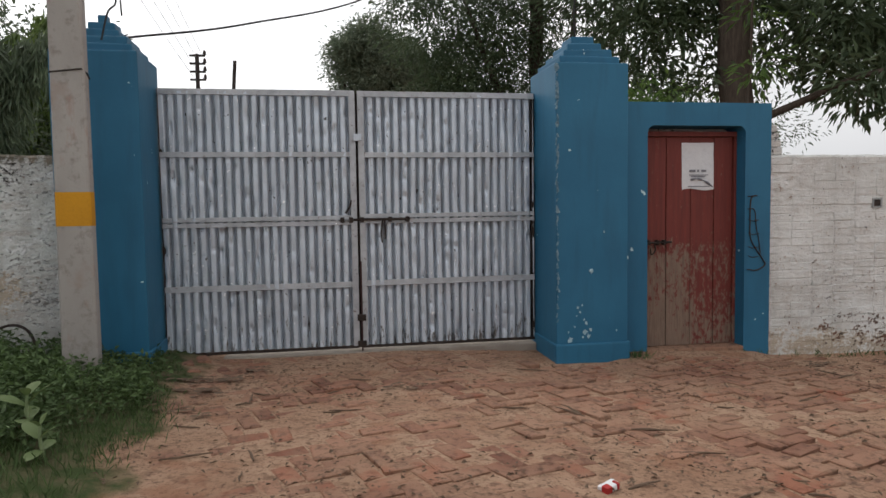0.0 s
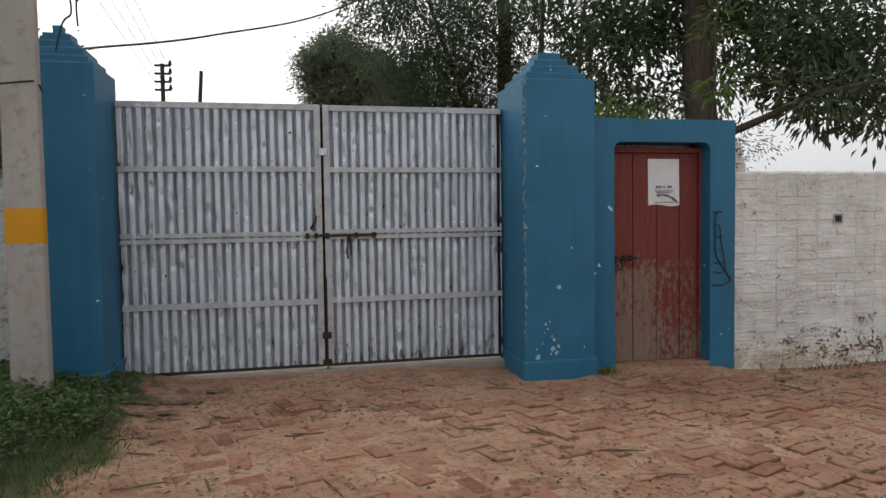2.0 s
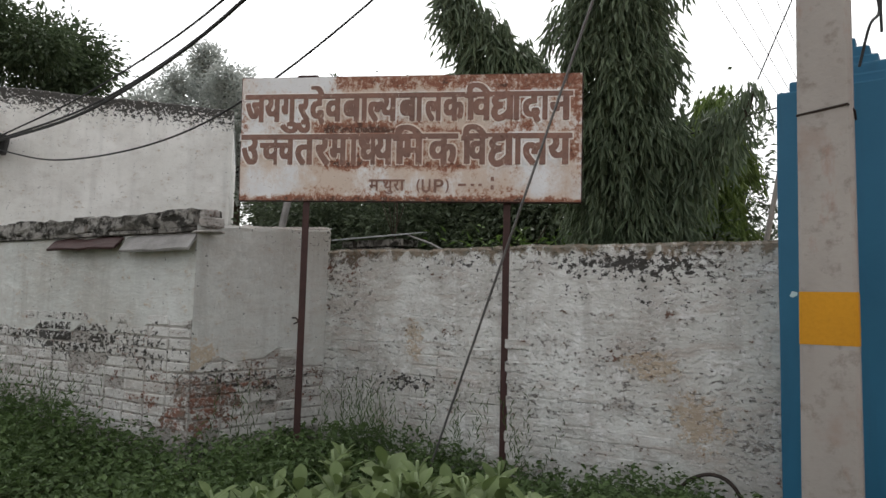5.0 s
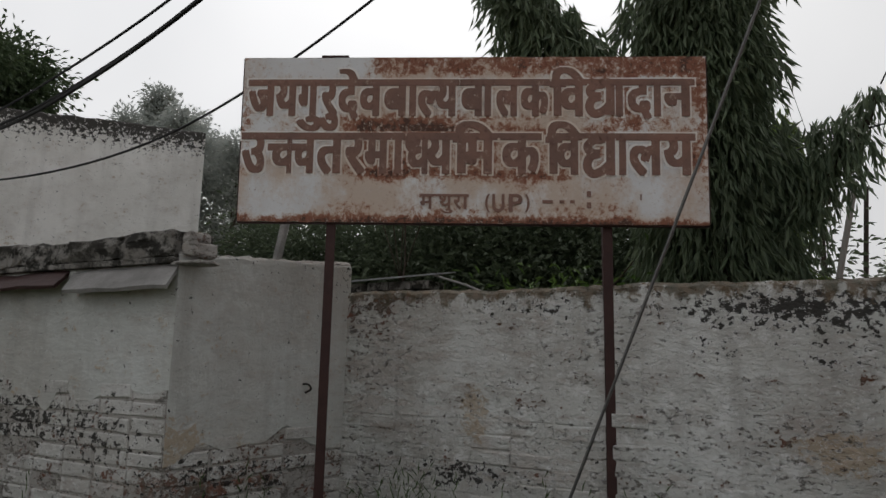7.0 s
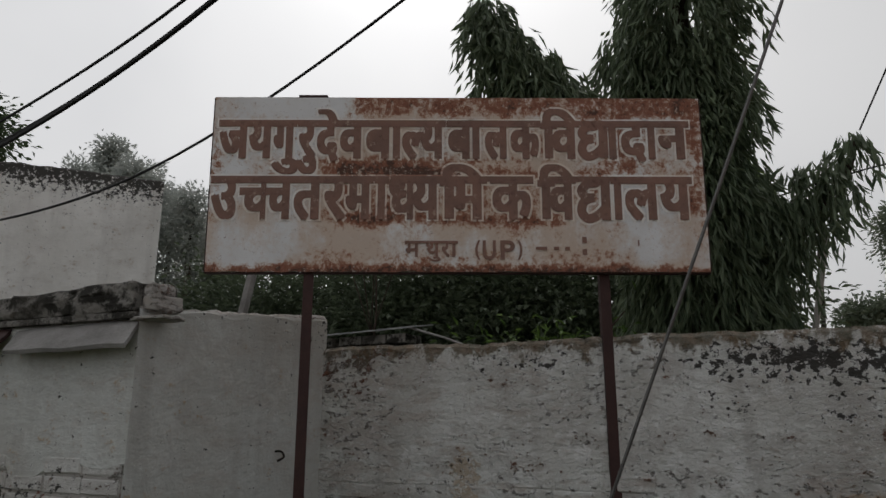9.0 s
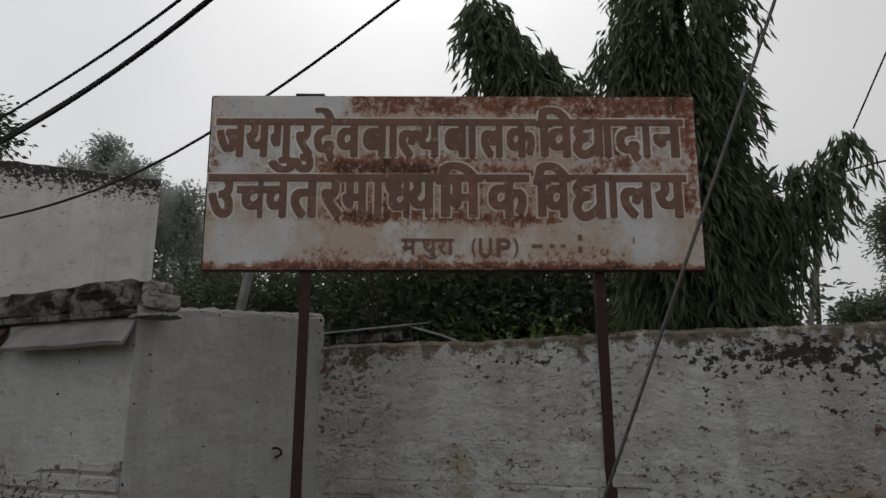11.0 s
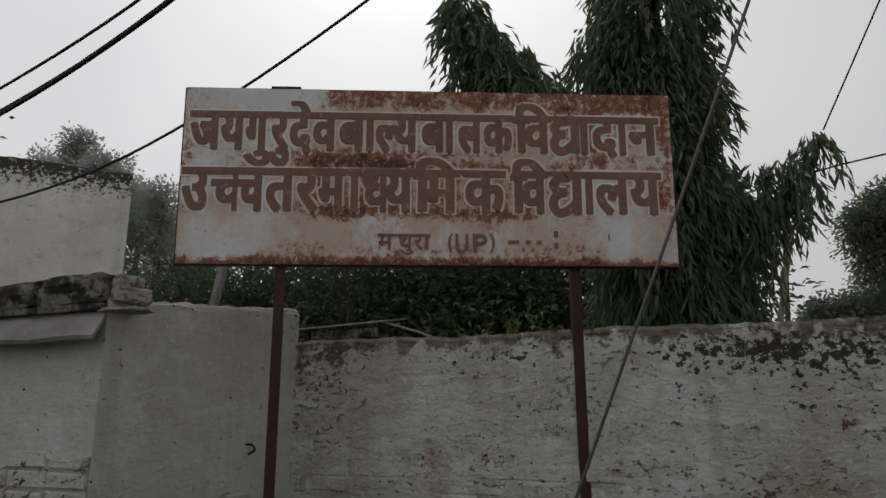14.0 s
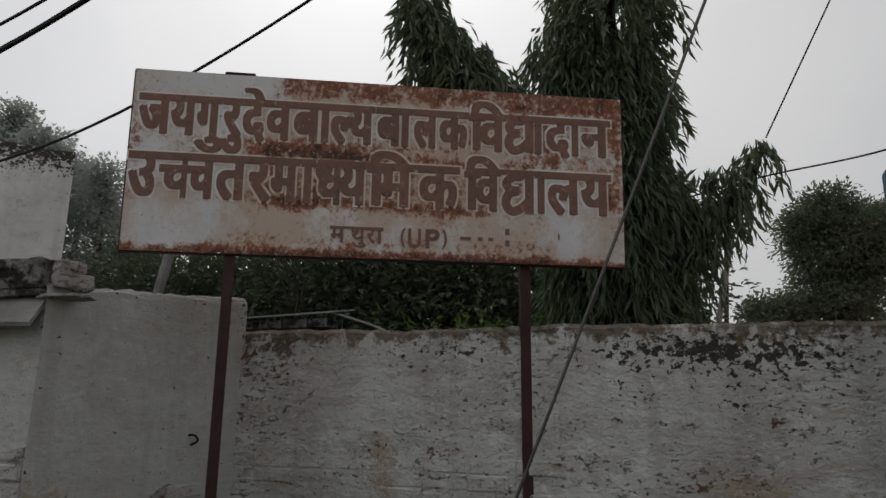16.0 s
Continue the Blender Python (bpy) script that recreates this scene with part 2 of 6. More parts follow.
def make_sheet_mat():
    k = Nodes("galvanised_sheet")
    col = k.mix(k.ramp(k.noise(3.2, 5, 0.6, (2.5, 1, 0.6)), 0.3, 0.7), (0.465, 0.51, 0.565), (0.575, 0.625, 0.68))
    dirt = k.noise(6, 7, 0.65, (4, 1, 0.5))
    col = k.mix(k.ramp(dirt, 0.54, 0.75, 0, 0.6), col, (0.25, 0.255, 0.265))
    # White specks: scratches and dent glints; dark specks: nicks with their shade; all painted.
    scratch_glint = k.noise(26, 4, 0.6, (1, 1, 0.6), 3.0)
    col = k.mix(k.ramp(scratch_glint, 0.655, 0.68), col, (0.84, 0.85, 0.86))
    nick_shade = k.noise(21, 3, 0.5, (1, 1, 0.7), 8.0)
    col = k.mix(k.ramp(nick_shade, 0.695, 0.71), col, (0.07, 0.068, 0.068))
    low = k.ramp(k.axis(2), 0.55, 0.02)
    rust = k.ramp(k.math("ADD", k.noise(9, 7, 0.7, (3, 1, 0.6), 6.0), k.math("MULTIPLY", low, 0.13)), 0.64, 0.72)
    col = k.mix(rust, col, (0.11, 0.095, 0.085))
    # Shade of the grooves, painted into the colour and broken up by noise.
    groove_shade = k.math("MULTIPLY", k.ramp(k.axis(1), 0.012, 0.036), k.ramp(k.noise(2.6, 6, 0.7, (3, 1, 0.5), 4.0), 0.35, 0.62, 0.06, 0.34))
    col = k.mix(groove_shade, col, (0.075, 0.075, 0.078))
    k.bump(k.math("ADD", k.noise(9, 4), k.math("SUBTRACT", k.math("MULTIPLY", scratch_glint, 0.6), k.math("MULTIPLY", nick_shade, 0.5))), 0.5, 0.016)
    return k.done(col, k.ramp(dirt, 0.3, 0.7, 0.42, 0.6), 0.4, 0.4)


def make_rail_mat():
    k = Nodes("silver_painted_iron")
    col = k.mix(k.ramp(k.noise(8, 5), 0.35, 0.7), (0.46, 0.47, 0.49), (0.33, 0.34, 0.355))
    col = k.mix(k.ramp(k.noise(25, 7, 0.7), 0.58, 0.70), col, (0.14, 0.10, 0.08))
    k.bump(k.noise(30, 5), 0.3, 0.005)
    return k.done(col, 0.55, 0.4, 0.4)


def make_door_mat():
    k = Nodes("worn_red_door_paint")
    col = k.mix(k.ramp(k.noise(4, 5, 0.6, (6, 6, 0.5)), 0.35, 0.7), (0.165, 0.034, 0.026), (0.118, 0.026, 0.021))
    low = k.ramp(k.axis(2), 1.05, 0.75)
    bottom = k.ramp(k.axis(2), 0.55, 0.1)
    worn = k.math("ADD", k.noise(13, 9, 0.78, (1.6, 1.6, 0.8)), k.math("MULTIPLY", low, 0.085))
    worn = k.math("ADD", worn, k.math("MULTIPLY", bottom, 0.09))
    band = k.math("MULTIPLY", k.ramp(k.axis(2), 0.62, 0.82), k.ramp(k.axis(2), 1.04, 0.98))
    worn = k.math("ADD", worn, k.math("MULTIPLY", band, 0.05))
    worn = k.math("ADD", worn, k.math("MULTIPLY", k.math("MULTIPLY", low, k.ramp(k.axis(0), 3.28, 3.10)), 0.10))
    w = k.ramp(worn, 0.61, 0.68)
    wood = k.mix(k.ramp(k.noise(12, 6, 0.6, (4, 4, 0.4)), 0.35, 0.7), (0.215, 0.150, 0.112), (0.135, 0.088, 0.066))
    col = k.mix(w, col, wood)
    k.bump(k.math("SUBTRACT", k.noise(18, 6, 0.6, (5, 5, 0.4)), w), 0.4, 0.008)
    return k.done(col, 0.62, 0, 0.3)


# The signboard: its lower left corner, size, heading and forward lean.
SIGN_AT, S_LEN, S_H, S_YAW, S_LEAN = Vector((-5.8266, -1.6106, 2.1239)), 2.474, 0.903, radians(29.3), radians(2.7)
S_TURN = Matrix.Rotation(S_YAW, 4, "Z") @ Matrix.Rotation(S_LEAN, 4, "X")
S_M = Matrix.Translation(SIGN_AT) @ S_TURN @ Matrix.Translation((0, 0.024, 0))


def rust_on_sign(k):
    """How far the rust has come through, over the board: washed stains, open rust and bare metal."""
    u = k.along(SIGN_AT, tuple(S_TURN.to_3x3() @ Vector((1 / S_LEN, 0, 0))))
    v = k.along(SIGN_AT, tuple(S_TURN.to_3x3() @ Vector((0, 0, 1 / S_H))))
    mid, fine = k.noise(7.5, 9, 0.78, (1, 1, 0.8)), k.noise(30, 9, 0.82, None, 5.0)
    f = k.math("ADD", k.math("MULTIPLY", mid, 0.55), k.math("MULTIPLY", fine, 0.62))
    f = k.math("SUBTRACT", f, 0.02)
    wob = k.math("MULTIPLY", k.math("SUBTRACT", k.noise(9, 5, 0.6, None, 2.0), 0.5), 0.05)
    uu, vv = k.math("ADD", u, wob), k.math("ADD", v, wob)
    for u0, u1, v0, v1, amount in ((0.275, 0.97, 0.885, 1.02, 0.135), (0.22, 0.50, 0.535, 0.64, 0.125), (0.50, 0.95, 0.54, 0.63, 0.055),
                                   (0.08, 0.27, 0.54, 0.63, 0.02), (0.245, 0.44, 0.27, 0.60, 0.125), (0.44, 0.67, 0.28, 0.58, 0.085), (0.67, 0.82, 0.3, 0.58, 0.045),
                                   (0.30, 0.95, 0.62, 0.87, 0.04), (0.79, 0.86, 0.56, 0.9, 0.07), (0.27, 0.36, 0.23, 0.32, 0.09), (0.44, 0.72, 0.245, 0.30, 0.10),
                                   (0.955, 1.01, 0.32, 1.01, 0.10), (-0.01, 1.01, -0.02, 0.030, 0.16), (0.15, 0.85, -0.02, 0.11, 0.05), (-0.01, 0.010, 0.0, 1.01, 0.08),
                                   (0.85, 0.955, 0.06, 0.36, -0.12), (0.0, 0.21, 0.06, 0.27, -0.07), (0.07, 0.27, 0.90, 1.0, -0.08)):
        f = k.math("ADD", f, k.math("MULTIPLY", k.field(uu, vv, u0, u1, v0, v1), amount))
    wash = k.math("ADD", k.noise(3.1, 6, 0.65, (1, 1, 0.6), 7.0), k.math("MULTIPLY", k.field(u, v, 0.16, 0.80, 0.0, 0.95, 0.12, 0.1), 0.12))
    wash = k.math("ADD", wash, k.math("MULTIPLY", k.math("SUBTRACT", f, 0.56), 0.8))
    return f, wash


def make_sign_mat():
    k = Nodes("rusted_white_sign_paint")
    f, wash = rust_on_sign(k)
    white = k.mix(k.ramp(k.noise(4, 5), 0.35, 0.7), (0.78, 0.79, 0.81), (0.66, 0.655, 0.66))
    col = k.mix(k.ramp(wash, 0.46, 0.68, 0, 0.85), white, (0.58, 0.455, 0.365))
    col = k.mix(k.ramp(f, 0.60, 0.66, 0, 0.8), col, (0.42, 0.245, 0.165))
    col = k.mix(k.ramp(f, 0.655, 0.685, 0, 0.95), col, (0.25, 0.098, 0.060))
    col = k.mix(k.ramp(k.math("ADD", f, k.math("MULTIPLY", k.noise(45, 6, 0.75, None, 9.0), 0.25)), 0.865, 0.91, 0, 0.9), col, (0.075, 0.040, 0.030))
    flake = k.math("MULTIPLY", k.ramp(k.noise(38, 8, 0.8, (1, 1, 0.8), 13.0), 0.555, 0.60), k.ramp(f, 0.60, 0.66, 0, 0.75))
    col = k.mix(flake, col, (0.60, 0.50, 0.42))
    col = k.mix(k.ramp(k.noise(52, 7, 0.8, None, 17.0), 0.60, 0.65, 0, 0.75), col, (0.20, 0.105, 0.075))
    k.bump(k.math("SUBTRACT", 1.0, f), 0.45, 0.008)
    return k.done(col, 0.7, 0.05, 0.3)


def make_edge_mat():
    k = Nodes("pale_paint_round_letters")
    f, wash = rust_on_sign(k)
    col = k.mix(k.ramp(wash, 0.50, 0.72), (0.84, 0.82, 0.80), (0.72, 0.62, 0.54))
    col = k.mix(k.ramp(f, 0.72, 0.78, 0, 0.9), col, (0.28, 0.12, 0.08))
    return k.done(col, 0.75, 0, 0.25)


def make_letter_mat():
    k = Nodes("faded_maroon_lettering")
    f = k.noise(20, 8, 0.75, None, 1.5)
    col = k.mix(k.ramp(k.noise(5, 4), 0.35, 0.65), (0.205, 0.125, 0.103), (0.275, 0.155, 0.122))
    col = k.mix(k.ramp(k.noise(34, 5, 0.7, None, 4.0), 0.54, 0.66, 0, 0.6), col, (0.13, 0.070, 0.058))
    col = k.mix(k.ramp(f, 0.585, 0.64, 0, 0.75), col, (0.44, 0.33, 0.27))
    return k.done(col, 0.75, 0, 0.25)


def make_concrete_mat():
    k = Nodes("cast_concrete")
    col = k.mix(k.ramp(k.noise(1.8, 5, 0.6, (1, 1, 0.5)), 0.35, 0.68), (0.36, 0.335, 0.31), (0.27, 0.245, 0.225))
    col = k.mix(k.ramp(k.noise(13, 7, 0.7), 0.53, 0.70, 0, 0.75), col, (0.19, 0.165, 0.145))
    col = k.mix(k.ramp(k.noise(6, 7, 0.7, (1, 1, 0.35), 12.0), 0.57, 0.66, 0, 0.6), col, (0.30, 0.20, 0.165))
    col = k.mix(k.ramp(k.noise(3.5, 4, 0.6, None, 7.0), 0.6, 0.7, 0, 0.4), col, (0.27, 0.19, 0.155))
    k.bump(k.noise(35, 6, 0.7), 0.35, 0.008)
    return k.done(col, 0.88, 0, 0.2)


def make_bark_mat():
    k = Nodes("bark")
    col = k.mix(k.ramp(k.noise(9, 6, 0.65, (3, 3, 0.5)), 0.35, 0.7), (0.052, 0.039, 0.030), (0.105, 0.082, 0.065))
    k.bump(k.noise(14, 6, 0.65, (4, 4, 0.6)), 0.7, 0.03)
    return k.done(col, 0.92, 0, 0.15)


def make_ledge_mat():
    k = Nodes("mouldy_broken_concrete")
    f = k.math("ADD", k.math("MULTIPLY", k.noise(5, 6, 0.65, (1, 1, 1.6)), 0.55), k.math("MULTIPLY", k.noise(19, 8, 0.75, None, 3.0), 0.5))
    col = k.mix(k.ramp(f, 0.49, 0.57), (0.04, 0.038, 0.034), (0.30, 0.285, 0.265))
    col = k.mix(k.ramp(k.noise(2.2, 4, 0.6, None, 6.0), 0.5, 0.65, 0, 0.6), col, (0.10, 0.093, 0.082))
    k.bump(k.math("ADD", f, k.noise(30, 6, 0.7)), 0.9, 0.03)
    return k.done(col, 0.95, 0, 0.1)


GROUND = make_ground_mat()
BRICK = make_brick_mat()
BLUE = make_blue_mat()
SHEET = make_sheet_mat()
RAIL = make_rail_mat()
DOOR = make_door_mat()
SIGN = make_sign_mat()
LETTER = make_letter_mat()
LETTER_EDGE = make_edge_mat()
CONCRETE = make_concrete_mat()
BARK = make_bark_mat()
WASH = whitewash("limewash_over_brick", 0.62, 0.65, (
    ("mould", (-4.88, -0.66, 0.81), (0.55, 0.4, 0.15)),
    ("mould", (-5.0, -0.67, 0.80), (0.35, 0.4, 0.12)),
    ("mould", (-3.5, -0.52, 1.70), (0.6, 0.4, 0.14)),
    ("mould", (-3.42, -0.52, 1.66), (0.55, 0.4, 0.11)),
    ("mould", (-2.95, -0.48, 1.68), (0.4, 0.4, 0.10)),
    ("mould", (-3.15, -0.50, 1.42), (0.16, 0.4, 0.12)),
    ("mould", (-3.62, -0.54, 1.50), (0.22, 0.4, 0.10)),
    ("mould", (-3.05, -0.48, 1.60), (0.5, 0.4, 0.22)),
    ("raw", (-5.55, -0.73, 1.72), (0.4, 0.4, 0.2)),
    ("mould", (-4.55, -0.63, 1.70), (0.45, 0.4, 0.10)),
    ("ochre", (-3.14, -0.48, 1.04), (0.26, 0.4, 0.13)),
    ("ochre", (-2.86, -0.46, 0.72), (0.3, 0.4, 0.25)),
    ("ochre", (-4.88, -0.66, 1.12), (0.12, 0.4, 0.2)),
), tone=(0.72, 0.728, 0.71), mold_z=(1.64, 1.83, 0.10), cap=(1.66, 1.83), pits=0.015, relief=1.0)
WASH_LEFT = whitewash("limewash_over_bare_brick", 0.60, 0.4, (
    ("raw", (-6.0, -1.98, 0.62), (0.42, 0.5, 0.36)),
    ("raw", (-6.65, -2.04, 1.02), (0.16, 0.3, 0.12)),
    ("raw", (-5.84, -1.75, 0.68), (0.3, 0.4, 0.34)),
    ("raw", (-5.80, -1.3, 0.80), (0.3, 0.8, 0.13)),
    ("mould", (-5.82, -1.75, 0.86), (0.3, 0.3, 0.14)),
    ("mould", (-7.3, -2.1, 1.08), (1.9, 0.4, 0.34)),
    ("mould", (-7.6, -2.1, 1.12), (1.7, 0.4, 0.16)),
    ("mould", (-6.2, -1.98, 0.95), (0.45, 0.4, 0.26)),
    ("mould", (-7.2, -2.06, 1.02), (1.3, 0.4, 0.2)),
    ("mould", (-5.86, -1.4, 0.82), (0.4, 0.8, 0.16)),
    ("mould", (-5.86, -1.2, 0.74), (0.4, 0.6, 0.16)),
), tone=(0.66, 0.655, 0.64), rand=0.10, pits=0.015)
MORTAR = whitewash("dirty_mortar", 0.58, 0.6, (("mould", (-7.3, -2.05, 1.04), (1.7, 0.5, 0.32)), ("mould", (-6.2, -2.0, 0.92), (0.8, 0.5, 0.3)), ("raw", (-5.95, -1.9, 0.70), (0.4, 0.6, 0.3))), tone=(0.42, 0.40, 0.38), pits=0.05)
PLASTER = whitewash("limewashed_plaster", 0.72, 0.5, (("mould", (-5.7, -0.8, 1.95), (0.5, 0.5, 0.22)), ("mould", (-5.8, -1.6, 1.97), (0.4, 0.5, 0.12)), ("ochre", (-5.8, -1.9, 0.98), (0.4, 0.3, 0.2))), tone=(0.625, 0.642, 0.625), pits=-0.11, relief=0.6, mottle=0.5)
UPPER = whitewash("limewashed_upper_wall", 0.75, 0.3, (), tone=(0.85, 0.84, 0.815), mold_z=(3.66, 4.0, 0.40), pits=-0.12, relief=0.2, mottle=0.3)
WASH_RIGHT = whitewash("limewashed_brickwork", 0.64, 0.3, (
    ("raw", (5.4, -0.5, 0.05), (1.6, 0.6, 0.34)),
    ("ochre", (4.6, -0.5, -0.1), (2.2, 0.6, 0.3)),
), tone=(0.74, 0.74, 0.72), mold_z=(1.74, 1.84, 0.08), rand=0.04, pits=-0.05, relief=1.0, mottle=0.45)
DARKSLAB = make_ledge_mat()
STONE = simple("grey_stone_sheet", (0.19, 0.182, 0.175), (0.30, 0.29, 0.28), 7, 0.88, 0, 0.5, 0.015)
IRONBROWN = simple("brown_painted_iron", (0.040, 0.020, 0.019), (0.064, 0.031, 0.028), 9, 0.6, 0.15)
DARKIRON = simple("black_rusty_iron", (0.018, 0.016, 0.015), (0.055, 0.038, 0.03), 20, 0.6, 0.4)
WIRE = simple("black_cable", (0.012, 0.012, 0.013), (0.02, 0.02, 0.02), 30, 0.6)
GALV = simple("dull_steel_wire", (0.11, 0.11, 0.11), (0.17, 0.165, 0.16), 30, 0.5, 0.5)
YELLOW = simple("orange_yellow_paint", (0.56, 0.26, 0.012), (0.50, 0.23, 0.012), 6, 0.75)
PAPER = simple("white_paper", (0.66, 0.66, 0.67), (0.60, 0.60, 0.62), 5, 0.8, 0, 0.1)
INK = simple("faded_print", (0.16, 0.16, 0.18), (0.22, 0.22, 0.24), 20, 0.8)
REDPRINT = simple("red_print", (0.35, 0.02, 0.02), (0.30, 0.02, 0.02), 20, 0.6)
WORNBLUE = simple("chipped_blue_plaster", (0.05, 0.13, 0.19), (0.26, 0.36, 0.41), 26, 0.9, 0, 0.6, 0.02)
PALECHIP = simple("pale_blue_undercoat", (0.36, 0.50, 0.55), (0.24, 0.38, 0.44), 14, 0.85)
TIN = simple("pale_tin_sheet", (0.36, 0.37, 0.375), (0.24, 0.245, 0.25), 9, 0.5, 0.3)
CHIP = simple("bare_plaster", (0.40, 0.42, 0.42), (0.26, 0.27, 0.27), 12, 0.9, 0, 0.6, 0.02)
SILL = simple("cement_sill", (0.30, 0.26, 0.22), (0.22, 0.18, 0.15), 6, 0.9)
TWIG = simple("dry_debris", (0.085, 0.055, 0.038), (0.17, 0.115, 0.078), 14, 0.95)
WEED = leafmat("weed_leaves", (0.05, 0.085, 0.028), (0.105, 0.16, 0.055), (0.07, 0.11, 0.04), 0.6)
MILK = leafmat("milkweed_leaves", (0.085, 0.125, 0.042), (0.205, 0.265, 0.105), (0.090, 0.128, 0.045), 0.55, 0.25)
MILKSTEM = simple("milkweed_stem", (0.16, 0.21, 0.10), (0.20, 0.25, 0.13), 9, 0.7)
ASHOKA = leafmat("ashoka_leaves", (0.105, 0.142, 0.085), (0.185, 0.232, 0.140), (0.12, 0.155, 0.095), 0.42, 0.36)
YOUNG = leafmat("young_ashoka_leaves", (0.085, 0.130, 0.036), (0.175, 0.24, 0.065), (0.10, 0.15, 0.042), 0.45, 0.4)
MANGO = leafmat("dark_tree_leaves", (0.052, 0.078, 0.04), (0.095, 0.13, 0.064), (0.065, 0.093, 0.047), 0.5, 0.3)
LIME = leafmat("young_leaves", (0.07, 0.13, 0.03), (0.13, 0.20, 0.05), (0.08, 0.14, 0.035), 0.5, 0.35)
# Haze of the far distance is painted into these pale leaf colours.
HAZE = leafmat("haze_tinted_far_leaves", (0.36, 0.385, 0.36), (0.43, 0.45, 0.42), (0.38, 0.40, 0.375), 0.8, 0.5)
# Paler green: the thinner haze of the middle distance, painted into the leaves.
GREENHAZE = leafmat("haze_tinted_middle_leaves", (0.135, 0.168, 0.118), (0.195, 0.228, 0.16), (0.145, 0.178, 0.125), 0.7, 0.35)
THICKET = leafmat("thicket_leaves", (0.075, 0.098, 0.062), (0.125, 0.155, 0.092), (0.085, 0.11, 0.066), 0.5, 0.34)


# ---------------------------------------------------------------- geometry helpers
def part(name, bm, material, parent=None, label="", smooth=False):
    """Links a bmesh as one mesh object, under parent if given."""
    me = bpy.data.meshes.new(name)
    if smooth:
        for f in bm.faces:
            f.smooth = True
    bm.normal_update()
    bm.to_mesh(me)
    bm.free()
    me.materials.append(material)
    ob = new(name, me)
    if parent:
        ob.parent = parent
        ob.matrix_parent_inverse = parent.matrix_world.inverted()
    if label:
        ob["label"] = label
    return ob


def thing(name, label, category, at=(0, 0, 0), group="", kind=""):
    ob = new(name)
    ob.location = at
    ob.empty_display_size = 0.1
    bpy.context.view_layer.update()
    return tagged(ob, label, category, group, kind)


def box(bm, lo, hi, m=None, bevel=0.0):
    """A box from corner lo to corner hi, moved by m, with bevelled edges."""
    vs = [bm.verts.new((x, y, z)) for x in (lo[0], hi[0]) for y in (lo[1], hi[1]) for z in (lo[2], hi[2])]
    fs = [bm.faces.new([vs[i] for i in q]) for q in ((0, 1, 3, 2), (4, 6, 7, 5), (0, 4, 5, 1), (2, 3, 7, 6), (0, 2, 6, 4), (1, 5, 7, 3))]
    if bevel:
        es = {e for f in fs for e in f.edges}
        r = bmesh.ops.bevel(bm, geom=list(es), offset=bevel, segments=2, affect="EDGES", profile=0.6)
        vs = list({v for f in r["faces"] for v in f.verts} | {v for v in vs if v.is_valid})
    if m is not None:
        bmesh.ops.transform(bm, matrix=m, verts=[v for v in vs if v.is_valid])
    return vs


def tube(bm, pts, radii, sides=8, cap=True):
    """A tapering tube along points."""
    pts = [Vector(p) for p in pts]
    if isinstance(radii, (int, float)):
        radii = [radii] * len(pts)
    rings = []
    side = None
    for i, p in enumerate(pts):
        d = (pts[min(i + 1, len(pts) - 1)] - pts[max(i - 1, 0)]).normalized()
        if side is None:
            side = d.orthogonal().normalized()
        else:
            side = (side - d * side.dot(d)).normalized()
        up = d.cross(side)
        rings.append([bm.verts.new(p + (side * math.cos(a) + up * math.sin(a)) * radii[i])
                      for a in (2 * math.pi * j / sides for j in range(sides))])
    for a, b in zip(rings, rings[1:]):
        for j in range(sides):
            bm.faces.new((a[j], a[(j + 1) % sides], b[(j + 1) % sides], b[j]))
    if cap:
        bm.faces.new(rings[0][::-1])
        bm.faces.new(rings[-1])


def spline(pts, n=8):
    """Catmull-Rom through points."""
    pts = [Vector(p) for p in pts]
    ext = [pts[0] * 2 - pts[1]] + pts + [pts[-1] * 2 - pts[-2]]
    out = []
    for i in range(len(pts) - 1):
        a, b, c, d = ext[i:i + 4]
        for j in range(n):
            t = j / n
            out.append(0.5 * (2 * b + (c - a) * t + (2 * a - 5 * b + 4 * c - d) * t * t + (3 * b - a - 3 * c + d) * t ** 3))
    return out + [pts[-1]]


def sag(a, b, drop, n=24):
    a, b = Vector(a), Vector(b)
    return [a.lerp(b, i / n) - Vector((0, 0, drop * 4 * (i / n) * (1 - i / n))) for i in range(n + 1)]


def smooth01(x):
    x = max(0.0, min(1.0, x))
    return x * x * (3 - 2 * x)


def gz(x, y):
    """Height of the ground: falls gently towards the door side, higher on the verge."""
    z = 0.0
    if x > 0.4:
        z -= 0.042 * min(x - 0.4, 4.2)
    z += 0.13 * smooth01((-1.1 - x) / 0.9)
    if y > -0.9:
        z += (0.06 if x > 2.4 else 0.0) * smooth01((y + 0.9) / 0.45) * smooth01((4.0 - x) / 0.3)
    n = noise.noise(Vector((x * 0.9, y * 0.9, 0.3))) * 0.014 + noise.noise(Vector((x * 3.1, y * 3.1, 1.7))) * 0.006
    return z + n


